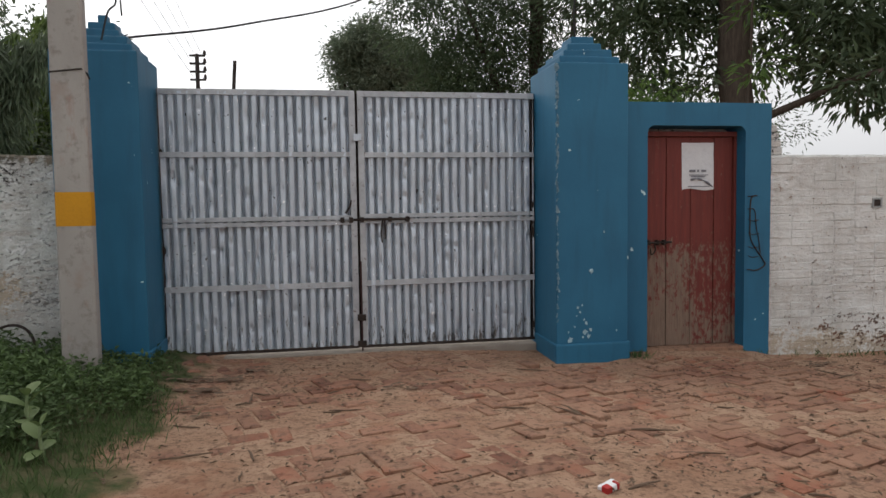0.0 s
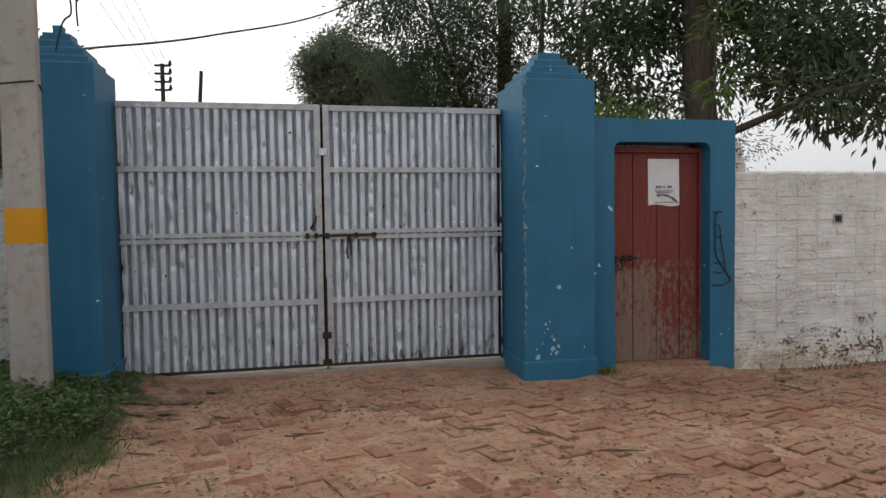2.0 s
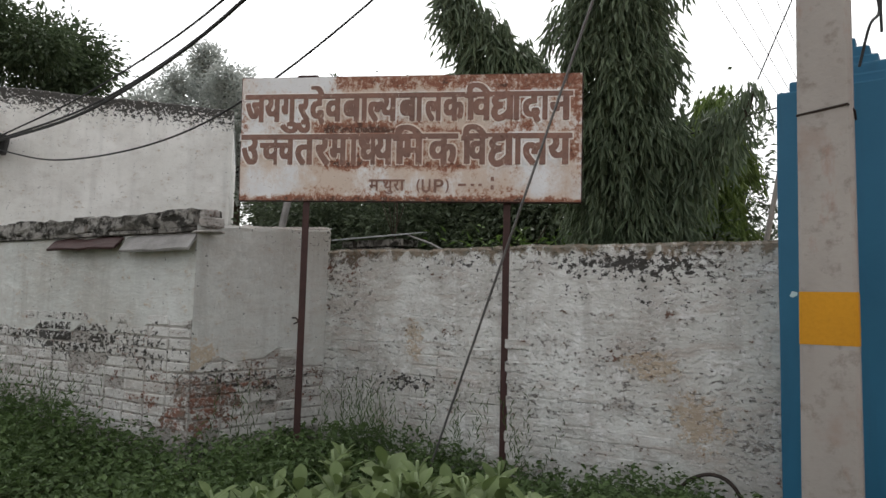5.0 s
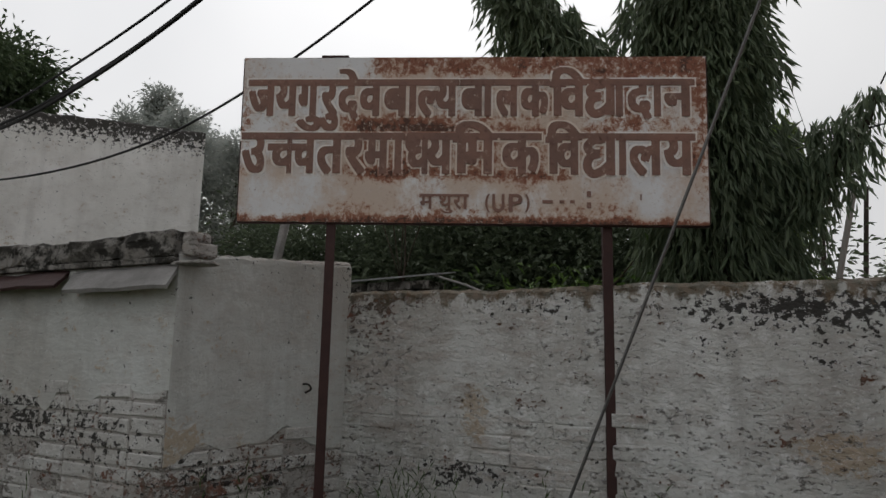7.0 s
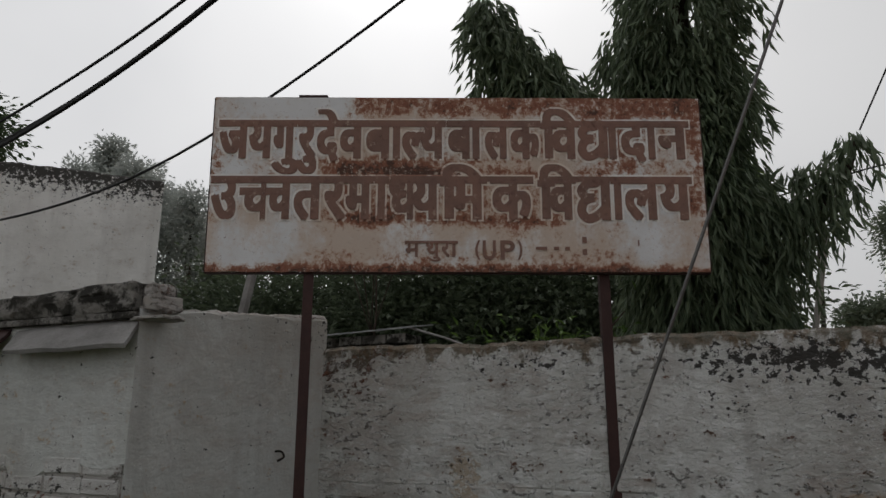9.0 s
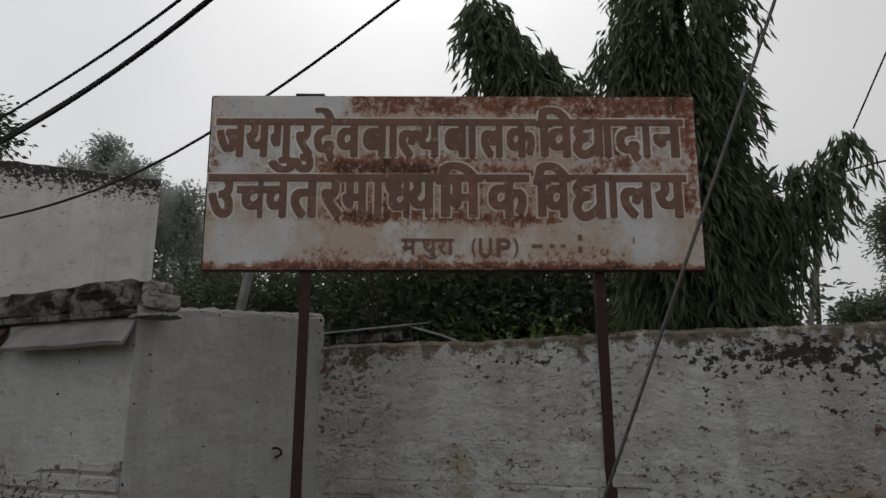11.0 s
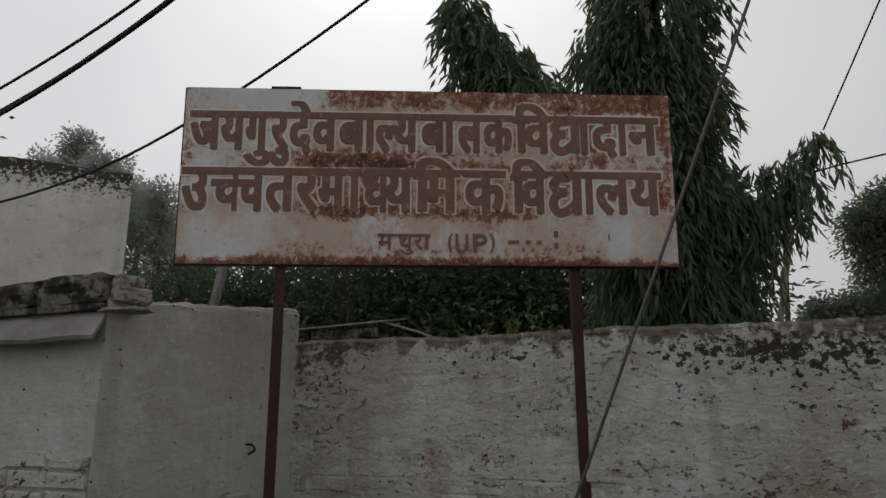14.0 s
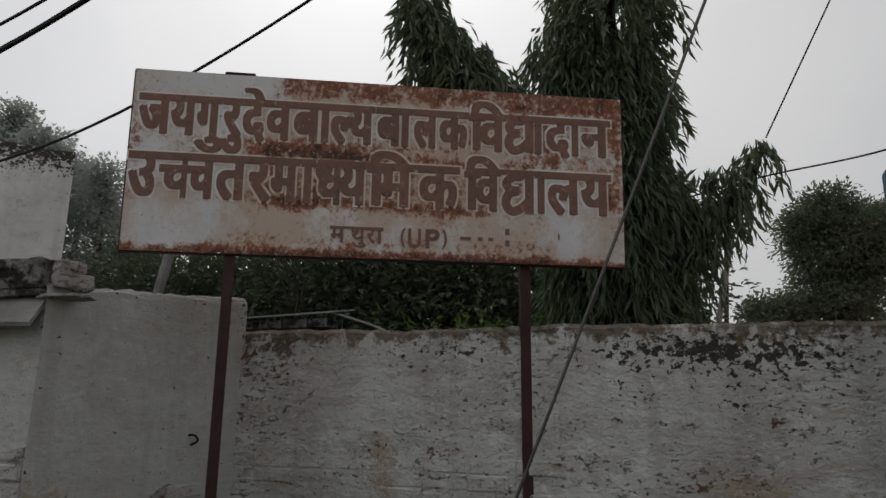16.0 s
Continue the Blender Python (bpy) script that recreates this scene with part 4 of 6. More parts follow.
def build_latch():
    t = thing("gate_bolt", "long black sliding bolt across the gate's meeting rails", "bolt", (0.2, -0.06, 1.235))
    bm = bmesh.new()
    tube(bm, [(-0.03, -0.062, 1.238), (0.50, -0.062, 1.238)], 0.011, 8)
    part("rod", bm, DARKIRON, t)
    for x in (0.05, 0.31, 0.475, -0.13, -0.05):
        bm = bmesh.new()
        box(bm, (x - 0.018, -0.076, 1.212), (x + 0.018, -0.04, 1.262), None, 0.004)
        part("staple", bm, DARKIRON, t)
    bm = bmesh.new()
    tube(bm, [(-0.10, -0.06, 1.30), (-0.06, -0.065, 1.36), (-0.045, -0.062, 1.42)], [0.012, 0.01, 0.008], 6)
    part("handle", bm, DARKIRON, t)
    bm = bmesh.new()
    tube(bm, spline([(0.24, -0.062, 1.23), (0.225, -0.065, 1.10), (0.235, -0.06, 1.02)], 4), 0.008, 6)
    tube(bm, spline([(0.26, -0.062, 1.23), (0.265, -0.065, 1.12), (0.262, -0.06, 1.05)], 4), 0.007, 6)
    part("hasp_chain", bm, DARKIRON, t)
    t2 = thing("drop_bolt", "rusty drop bolt at the foot of the gate", "bolt", (0.02, -0.06, 0.2))
    bm = bmesh.new()
    tube(bm, [(0.03, -0.058, 0.0), (0.03, -0.058, 0.85)], 0.008, 6)
    part("rod", bm, IRONBROWN, t2)
    for z in (0.32, 0.07):
        bm = bmesh.new()
        box(bm, (-0.012, -0.072, z - 0.03), (0.068, -0.048, z + 0.03), None, 0.005)
        part("guide", bm, DARKIRON, t2)
    t3 = thing("gate_clip", "white-painted clip at the top of the meeting stiles", "clip", (0.02, -0.06, 1.98))
    bm = bmesh.new()
    box(bm, (-0.012, -0.066, 1.965), (0.06, -0.048, 2.03), None, 0.006)
    part("plate", bm, SHEET, t3)


build_latch()

bm = bmesh.new()
box(bm, (-1.73, -0.10, -0.10), (1.73, 0.12, 0.004), None, 0.01)
tagged(part("sill", bm, SILL), "pale worn cement sill under the gate", "sill", kind="structure")


# ---------------------------------------------------------------- small red door
def build_door():
    x0, x1, z0, z1, y = 2.715, 3.665, -0.04, 2.03, -0.33
    t = thing("door_1", "closed red plank door worn to bare wood low down", "door", ((x0 + x1) / 2, y, z0), kind="structure")
    cuts = [x0 + 0.02, 2.95, 3.205, 3.45, x1 - 0.02]
    for i, (a, b) in enumerate(zip(cuts, cuts[1:])):
        bm = bmesh.new()
        box(bm, (a + 0.003, y - 0.004 * (i % 2), z0), (b - 0.003, y + 0.035, z1 - 0.05), None, 0.004)
        part("plank", bm, DOOR, t)
    for a, b in ((x0 - 0.03, x0 + 0.018), (x1 - 0.018, x1 + 0.01)):
        bm = bmesh.new()
        box(bm, (a, y - 0.03, z0), (b, y + 0.06, z1), None, 0.005)
        part("frame", bm, DOOR, t)
    bm = bmesh.new()
    box(bm, (x0 - 0.03, y - 0.035, z1 - 0.047), (x1 + 0.01, y + 0.06, z1), None, 0.005)
    part("frame", bm, DOOR, t)
    bm = bmesh.new()
    tube(bm, [(x0 + 0.0, y - 0.045, 0.97), (x0 + 0.27, y - 0.045, 0.975)], 0.010, 8)
    b = part("bolt", bm, DARKIRON, t, "black iron sliding bolt")
    for x in (0.04, 0.13, 0.2):
        bm = bmesh.new()
        box(bm, (x0 + x - 0.012, y - 0.055, 0.95), (x0 + x + 0.012, y - 0.004, 0.995), None, 0.003)
        part("staple", bm, DARKIRON, b)
    bm = bmesh.new()
    tube(bm, spline([(x0 + 0.09, y - 0.05, 0.96), (x0 + 0.1, y - 0.055, 0.90), (x0 + 0.06, y - 0.055, 0.86), (x0 + 0.05, y - 0.05, 0.92)], 4), 0.007, 6)
    part("hasp", bm, DARKIRON, b)
    bm = bmesh.new()
    box(bm, (x0 - 0.04, -0.50, z0 - 0.14), (x1 + 0.02, y + 0.05, z0 - 0.004), None, 0.01)
    part("threshold", bm, BRICK, t)


build_door()


def build_notice():
    t = thing("paper_notice", "white printed paper notice pasted on the red door", "notice", (3.27, -0.34, 1.7))
    bm = bmesh.new()
    n = 8
    grid = [[bm.verts.new((3.105 + 0.335 * i / n + 0.006 * (j / n), -0.3385 - 0.004 * noise.noise(Vector((i * 0.7, j * 0.7, 2))), 1.925 - 0.45 * j / n + 0.01 * math.sin(i * 0.8) * (j == n))) for i in range(n + 1)] for j in range(n + 1)]
    for r0, r1 in zip(grid, grid[1:]):
        for i in range(n):
            bm.faces.new((r0[i], r1[i], r1[i + 1], r0[i + 1]))
    part("sheet", bm, PAPER, t)
    rnd = random.Random(4)
    for z, spans in ((1.655, ((3.185, 3.25), (3.265, 3.285), (3.31, 3.36))), (1.615, ((3.18, 3.38),)), (1.60, ((3.20, 3.35),)), (1.505, ((3.17, 3.40),))):
        for a, b in spans:
            bm = bmesh.new()
            h = 0.011 if z > 1.64 else 0.004
            box(bm, (a, -0.3465, z - h), (b, -0.3445, z + h))
            part("print_bar", bm, INK, t, "unreadable print")
    bm = bmesh.new()
    tube(bm, spline([(3.20, -0.346, 1.572), (3.27, -0.347, 1.578), (3.35, -0.346, 1.555), (3.43, -0.345, 1.50)], 6), [0.009 + 0.004 * math.sin(i) for i in range(19)], 6)
    part("stroke", bm, INK, t, "dark brush stroke")


build_notice()


def build_scribble():
    """Thin bent wire hooks hanging on the blue jamb."""
    t = thing("wire_hook", "thin black bent wire hung on the blue jamb", "wire", (3.8, -0.51, 1.1))
    bm = bmesh.new()
    tube(bm, spline([(3.70, -0.507, 1.40), (3.80, -0.508, 1.405), (3.735, -0.508, 1.38), (3.725, -0.508, 1.15), (3.74, -0.508, 0.98), (3.86, -0.508, 0.80), (3.89, -0.508, 0.74), (3.80, -0.508, 0.69), (3.70, -0.508, 0.70)], 6), 0.006, 5)
    tube(bm, spline([(3.70, -0.507, 1.28), (3.77, -0.508, 1.27), (3.79, -0.508, 1.12), (3.82, -0.508, 0.98), (3.84, -0.508, 0.85)], 6), 0.0045, 5)
    for z in (1.18, 1.05, 0.92, 0.83):
        tube(bm, spline([(3.71, -0.507, z), (3.76, -0.508, z - 0.015), (3.82, -0.508, z - 0.005)], 4), 0.004, 5)
    part("wire", bm, DARKIRON, t)


build_scribble()


def build_hole():
    t = thing("drain_hole", "square dark drain hole in the brick wall", "hole", (5.2, -0.5, 1.3))
    bm = bmesh.new()
    for a, b, c, d in ((5.10, 5.115, 1.27, 1.37), (5.195, 5.21, 1.27, 1.37), (5.115, 5.195, 1.27, 1.285), (5.115, 5.195, 1.355, 1.37)):
        box(bm, (a, -0.468, c), (b, -0.44, d))
    part("rim", bm, CHIP, t)
    # Solid black block set in the rim: its colour stands for the hole's shade.
    bm = bmesh.new()
    box(bm, (5.117, -0.463, 1.287), (5.193, -0.42, 1.353))
    part("shade_block", bm, DARKIRON, t, "black block, its colour stands for shade in the hole")


build_hole()


# ---------------------------------------------------------------- concrete pole
def build_pole():
    t = thing("electric_pole", "square grey concrete pole with an orange-yellow painted band", "pole", (-2.11, -0.97, 0.1))
    bm = bmesh.new()
    x0, x1, y0, y1 = -2.229, -1.985, -1.05, -0.95

    def ring(z):
        k = 1 - 0.032 * (z - 1.3)
        cx, cy = -2.107, -1.0
        hx, hy = 0.122 * k, 0.05 * k
        c = 0.018
        return [bm.verts.new((cx + a * hx + (0.122 - hx) * 0.5, cy + b * hy, z)) for a, b in
                ((-1, -1 + c * 10), (-1 + c * 7, -1), (1 - c * 7, -1), (1, -1 + c * 10), (1, 1 - c * 10), (1 - c * 7, 1), (-1 + c * 7, 1), (-1, 1 - c * 10))]
    zs = [-0.3, 0.3, 0.9, 1.6, 2.4, 3.4, 5, 7.6]
    rings = [ring(z) for z in zs]
    for a, b in zip(rings, rings[1:]):
        for j in range(8):
            bm.faces.new((a[j], a[(j + 1) % 8], b[(j + 1) % 8], b[j]))
    bm.faces.new(rings[-1])
    part("shaft", bm, CONCRETE, t)
    bm = bmesh.new()
    lo, hi = ring(1.245), ring(1.495)
    for v in bm.verts:
        v.co.x += 0.012 * (v.co.x + 2.107)
        v.co.y += 0.03 * (v.co.y + 1.0)
    for j in range(8):
        bm.faces.new((lo[j], lo[(j + 1) % 8], hi[(j + 1) % 8], hi[j]))
    bm.faces.new(lo[::-1])
    bm.faces.new(hi)
    part("painted_band", bm, YELLOW, t, "orange-yellow painted band")
    bm = bmesh.new()
    pts = [(x0 + 0.004, y0 + 0.002, 2.36), (x1 - 0.02, y0 - 0.004, 2.385), (x1 + 0.004, y0 + 0.05, 2.36), (x1 + 0.002, y1, 2.33)]
    tube(bm, pts, 0.006, 6)
    part("binding_wire", bm, DARKIRON, t, "black wire tied round the pole")
    return t


build_pole()

bm = bmesh.new()
tube(bm, spline([(-1.99, -0.60, 2.70), (-1.94, -0.58, 2.92), (-1.90, -0.50, 3.02), (-1.92, -0.48, 3.2)], 6), 0.008, 6)
tube(bm, spline([(-1.90, -0.34, 2.96), (-1.90, -0.36, 3.12), (-1.885, -0.35, 3.3), (-1.90, -0.36, 3.7)], 6), [0.008] * 8 + [0.02, 0.012, 0.022, 0.012, 0.018] + [0.008] * 6, 6)
t = thing("wire_terminal", "twisted black wire end above the blue pillar", "wire", (-1.9, -0.45, 2.8))
part("wire", bm, WIRE, t)
t = thing("wire_terminal", "thin wire stem rising from the stepped pillar top", "wire", (2.07, -0.3, 2.85))
bm = bmesh.new()
tube(bm, spline([(2.05, -0.28, 2.86), (2.04, -0.29, 3.1), (2.055, -0.28, 3.4)], 6), 0.007, 6)
part("wire", bm, WIRE, t)


# ---------------------------------------------------------------- cables
def cable(name, pts, r, label, material=WIRE, n=10):
    bm = bmesh.new()
    tube(bm, spline(pts, n), r, 6)
    ob = part(name, bm, material)
    return tagged(ob, label, "cable")


BOX = (-11.22, -1.28, 3.27)
t = thing("cable_box", "black cable junction bundle on the white wall", "junction box", BOX)
bm = bmesh.new()
box(bm, (-0.14, -0.10, -0.13), (0.14, 0.06, 0.13), pose(BOX[0] + 0.05, BOX[1] - 0.03, BOX[2], 0, 8, 52), 0.04)
part("casing", bm, WIRE, t)
for i, (dz, dy, r) in enumerate(((0.0, 0.0, 0.017), (0.035, 0.03, 0.012), (0.13, -0.02, 0.010))):
    cable("cable", [(BOX[0], BOX[1] - 0.06, BOX[2] + 0.02 * i), (-8.4, -1.46 + dy, 3.28 + dz * 1.2 - 0.02 * (i == 0)), (-5.95, -1.60 + dy, 3.66 + dz), (-4.4, -1.62 + dy, 4.5 + dz), (-2.12, -0.98, 7.2)], r,
          "thick black service cable sagging from the junction to the pole")
cable("cable", [(BOX[0], BOX[1] - 0.08, BOX[2] - 0.06), (-9.3, -1.30, 2.86), (-7.0, -1.25, 2.91), (-4.93, -1.27, 3.52), (-3.6, -1.2, 4.4), (-2.12, -0.95, 6.5)], 0.009, "thin black wire passing behind the signboard")
cable("guy_wire", [(-4.48, -1.14, 0.05), (-4.25, -1.18, 0.56), (-3.22, -1.36, 2.92), (-2.55, -1.40, 4.6), (-2.1, -1.05, 7.3)], 0.0075, "taut grey steel stay wire rising past the signboard", GALV)
cable("cable", [(-1.95, -0.36, 2.78), (-1.80, -0.20, 2.83), (-1.0, 0.9, 3.25), (0.4, 2.9, 4.18), (2.6, 6.0, 6.2)], 0.010, "black wire rising from the pillar towards the trees")
cable("cable", [(-1.85, -0.38, 2.80), (-2.275, 0.5, 2.895), (-2.867, 1.18, 3.018), (-3.5, 1.2, 2.9)], 0.006, "black wire running from the pillar into the weeping tree")
cable("cable", [(-2.844, 1.18, 3.299), (-2.39, 0.9, 4.13), (-1.94, 0.62, 4.96), (-1.03, 0.06, 6.62)], 0.006, "thin black wire dropping into the side branch", WIRE)
for i in range(4):
    cable("power_line", sag((-4.1 + 0.1 * i, 15.4, 5.4 + 0.2 * i), (-6.3 + 0.5 * i, 6.0, 10.0), 0.1, 10), 0.007, "thin overhead power line beyond the gate", GALV, n=3)


def far_pole(x, y, top, arms, label, lean=0.0, r=0.06):
    t = thing("far_pole", label, "pole", (x, y, 0))
    bm = bmesh.new()
    tube(bm, [(x - lean, y, -0.1), (x, y, top)], [r * 1.2, r], 8)
    part("shaft", bm, DARKIRON, t)
    for i in range(arms):
        z = top - 0.05 - 0.24 * i
        bm = bmesh.new()
        box(bm, (x - 0.22, y - 0.03, z - 0.03), (x + 0.24, y + 0.03, z + 0.03), None, 0.005)
        part("cross_arm", bm, DARKIRON, t)
        bm = bmesh.new()
        tube(bm, [(x + 0.22, y, z + 0.03), (x + 0.22, y, z + 0.16)], [0.06, 0.03], 8)
        part("insulator", bm, DARKIRON, t)


far_pole(-3.96, 15.4, 6.06, 4, "dark steel power pole with cross arms beyond the gate")
far_pole(-2.93, 16.0, 6.0, 0, "thin leaning dark post beyond the gate", 0.42, 0.055)


# ---------------------------------------------------------------- signboard
def glyph(char, bold=0.034):
    """One letter's flat outline, filled, as vertices and faces."""
    cu = bpy.data.curves.new("letter", "FONT")
    cu.body = char
    cu.offset = bold
    cu.resolution_u = 4
    ob = bpy.data.objects.new("letter", cu)
    me = ob.to_mesh()
    vs = [tuple(v.co) for v in me.vertices]
    fs = [tuple(p.vertices) for p in me.polygons]
    ob.to_mesh_clear()
    bpy.data.objects.remove(ob)
    bpy.data.curves.remove(cu)
    return vs, fs


def letter(panel, char, u0, u1, z_top, z_bot, cut=1.0, head=0.622, bold=0.012):
    """One painted letter, its width spanning u0..u1 of the board and its head line at z_top; cut keeps its left share only."""
    vs, fs = glyph(char, bold)
    a, b = min(v[0] for v in vs), max(v[0] for v in vs)
    end = a + (b - a) * cut
    base = 0.0
    if head is None:
        ys = [v[1] for v in vs]
        base, head = min(ys), max(ys)
    k = (z_top - z_bot) / (head - base)
    big = z_top > 0.2
    w, h = (0.0088, 0.0035) if big else (0.001, 0.001)
    ring = ((-1, -1), (1, -1), (-1, 1), (1, 1))
    body = [(w * a, h * b, -0.0284 - 0.0002 * i) for i, (a, b) in enumerate(((-1, -1), (1, -1), (-1, 1), (1, 1), (0, 0)))]
    halo = [(0.018 * a, 0.012 * b, -0.0258 - 0.0001 * i) for i, (a, b) in enumerate(ring)]
    lift = 0.00005 * (int(u0 * 1000) % 3)
    for name, material, coats in (("outline", LETTER_EDGE, halo if big else ()), ("letter", LETTER, body)):
        if not coats:
            continue
        g = bmesh.new()
        gv = [g.verts.new((x, 0, y)) for x, y, _ in vs]
        for f in fs:
            g.faces.new([gv[i] for i in f])
        if cut < 1.0:
            bmesh.ops.bisect_plane(g, geom=g.verts[:] + g.edges[:] + g.faces[:], plane_co=(end, 0, 0), plane_no=(1, 0, 0), clear_outer=True)
        bm = bmesh.new()
        for du, dz, y in coats:
            vmap = {}
            for v in g.verts:
                vmap[v] = bm.verts.new(((u0 + (v.co.x - a) / (end - a) * (u1 - u0)) * S_LEN + du, y - lift, z_bot + (v.co.z - base) * k + dz))
            for f in g.faces:
                nf = bm.faces.new([vmap[v] for v in f.verts])
                nf.normal_update()
                if nf.normal.y > 0:
                    nf.normal_flip()
        g.free()
        bm.transform(S_M)
        part(name, bm, material, panel)


def brush(panel, strokes, u0, u1, z_top, z_bot, width=0.046):
    """A joined letter drawn with a flat brush: strokes through points of its own square."""
    for name, material, w, y0 in (("outline", LETTER_EDGE, width + 0.022, -0.0262), ("letter", LETTER, width, -0.0289)):
        bm = bmesh.new()
        for q, pts in enumerate(strokes):
            line = spline([Vector(((u0 + x * (u1 - u0)) * S_LEN, 0, z_bot + z * (z_top - z_bot))) for x, z in pts], 6)
            pairs = []
            for i, p in enumerate(line):
                d = (line[min(i + 1, len(line) - 1)] - line[max(i - 1, 0)]).normalized()
                side = Vector((-d.z, 0, d.x)) * w * 0.5
                pairs.append([bm.verts.new((o.x, y0 - 0.0003 * q, o.z)) for o in (p + side, p - side)])
            for (a, b), (c, d) in zip(pairs, pairs[1:]):
                nf = bm.faces.new((a, b, d, c))
                nf.normal_update()
                if nf.normal.y > 0:
                    nf.normal_flip()
        bm.transform(S_M)
        part(name, bm, material, panel)


DYA = (((0.62, 1.0), (0.60, 0.88), (0.28, 0.86), (0.06, 0.70), (0.22, 0.55), (0.52, 0.53)), ((0.50, 0.53), (0.16, 0.45), (0.04, 0.22), (0.24, 0.04), (0.58, 0.10), (0.92, 0.30)), ((0.92, 1.0), (0.92, 0.0)))


def headline(panel, u0, u1, z, h=0.020, name="head_line"):
    bm = bmesh.new()
    vs = [bm.verts.new((u * S_LEN, -0.0282, zz)) for u, zz in ((u0, z - h), (u1, z - h), (u1, z + h * 0.4), (u0, z + h * 0.4))]
    bm.faces.new(vs)
    bm.transform(S_M)
    part(name, bm, LETTER, panel)


def build_sign():
    t = thing("signboard", "rusted white tin signboard with maroon Hindi lettering on two posts", "signboard", (-4.75, -1.0, 0.1))
    bm = bmesh.new()
    nx, nz = 40, 14
    grid = [[bm.verts.new((S_LEN * i / nx, -0.024 + 0.0014 * noise.noise(Vector((i * 0.2, j * 0.3, 1))), S_H * j / nz + 0.006 * noise.noise(Vector((i * 0.9, j, 4))) * (j in (0, nz)))) for i in range(nx + 1)] for j in range(nz + 1)]
    for r0, r1 in zip(grid, grid[1:]):
        for i in range(nx):
            bm.faces.new((r0[i], r0[i + 1], r1[i + 1], r1[i]))
    ex = bmesh.ops.extrude_face_region(bm, geom=bm.faces[:])
    for v in [e for e in ex["geom"] if isinstance(e, bmesh.types.BMVert)]:
        v.co.y += 0.008
    bmesh.ops.recalc_face_normals(bm, faces=bm.faces[:])
    bm.transform(S_M)
    panel = part("panel", bm, SIGN, t)
    bm = bmesh.new()
    for lo, hi in (((-0.006, -0.014, -0.008), (S_LEN + 0.006, 0.03, 0.0)), ((-0.006, -0.014, S_H), (S_LEN + 0.006, 0.03, S_H + 0.006)),
                   ((-0.008, -0.02, 0.002), (-0.001, 0.03, S_H - 0.002)), ((S_LEN + 0.001, -0.02, 0.002), (S_LEN + 0.008, 0.03, S_H - 0.002)),
                   ((0.17 * S_LEN, -0.012, S_H + 0.008), (0.23 * S_LEN, 0.02, S_H + 0.02))):
        box(bm, lo, hi, S_M, 0.002)
    part("frame", bm, IRONBROWN, t)
    zt, zb = 0.772, 0.582
    row = (("ज", .014, .073), ("य", .074, .122), ("ग", .124, .167), ("रु", .172, .209), ("द", .212, .256), ("व", .259, .307), ("ब", .312, .365), ("ा", .364, .386),
           ("य", .424, .472), ("ब", .480, .529), ("ा", .527, .548), ("ल", .556, .603), ("क", .608, .667), ("व", .692, .746),
           ("ा", .806, .829), ("द", .834, .886), ("ा", .887, .908), ("न", .911, .972))
    for ch, a, b in row:
        letter(panel, ch, a, b, zt, zb)
    letter(panel, "ल", .386, .427, zt, zb, 0.72)
    brush(panel, DYA, .752, .802, zt, zb)
    letter(panel, "ि", .673, .742, 0.842, zb, 1.0, None)
    letter(panel, "ु", .124, .172, 0.572, 0.495, 1.0, None)
    letter(panel, "े", .215, .250, 0.835, 0.775, 1.0, None)
    for a, b in ((.014, .307), (.312, .472), (.480, .667), (.673, .829), (.834, .972)):
        headline(panel, a, b, zt)
    zt, zb = 0.476, 0.268
    row = (("उ", .005, .056), ("च", .113, .166), ("त", .169, .227), ("र", .231, .272), ("म", .274, .326), ("ा", .335, .357), ("य", .406, .463), ("म", .486, .555),
           ("क", .568, .649), ("व", .684, .735), ("ा", .812, .834), ("ल", .836, .907), ("य", .908, .971))
    for ch, a, b in row:
        letter(panel, ch, a, b, zt, zb)
    letter(panel, "च", .060, .110, zt, zb, 0.74)
    letter(panel, "ध", .364, .406, zt, zb, 0.76)
    brush(panel, DYA, .746, .802, zt, zb - 0.01)
    letter(panel, "ि", .466, .550, 0.545, zb, 1.0, None)
    letter(panel, "ि", .664, .735, 0.545, zb, 1.0, None)
    for a, b in ((.005, .357), (.364, .649), (.664, .834), (.836, .971)):
        headline(panel, a, b, zt)
    for ch, a, b in (("म", .394, .424), ("थ", .436, .464), ("र", .466, .483), ("ा", .484, .499)):
        letter(panel, ch, a, b, 0.150, 0.075)
    letter(panel, "ु", .440, .464, 0.073, 0.050, 1.0, None)
    headline(panel, .394, .499, 0.150, 0.009)
    for ch, a, b in (("(", .534, .543), ("U", .549, .574), ("P", .584, .612), (")", .618, .627)):
        letter(panel, ch, a, b, 0.155, 0.060, 1.0, None)
    for a, b in ((.654, .676), (.69, .70), (.712, .722)):
        headline(panel, a, b, 0.12, 0.012, "print_bar")
    for a, b, z in ((.747, .756, 0.165), (.747, .756, 0.105), (.858, .861, 0.15)):
        headline(panel, a, b, z, 0.022, "print_bar")
    for p in ((-5.40, -1.343), (-4.14, -0.604)):
        m = Matrix.Translation((p[0], p[1], 0)) @ Matrix.Rotation(radians(28.8), 4, "Z")
        bm = bmesh.new()
        box(bm, (-0.025, -0.002, -0.1), (0.025, 0.006, 2.15), m, 0.002)
        box(bm, (-0.025, 0.0055, -0.1), (-0.017, 0.05, 2.15), m, 0.002)
        part("post", bm, IRONBROWN, t, "brown-painted angle-iron post")
    return t


build_sign()

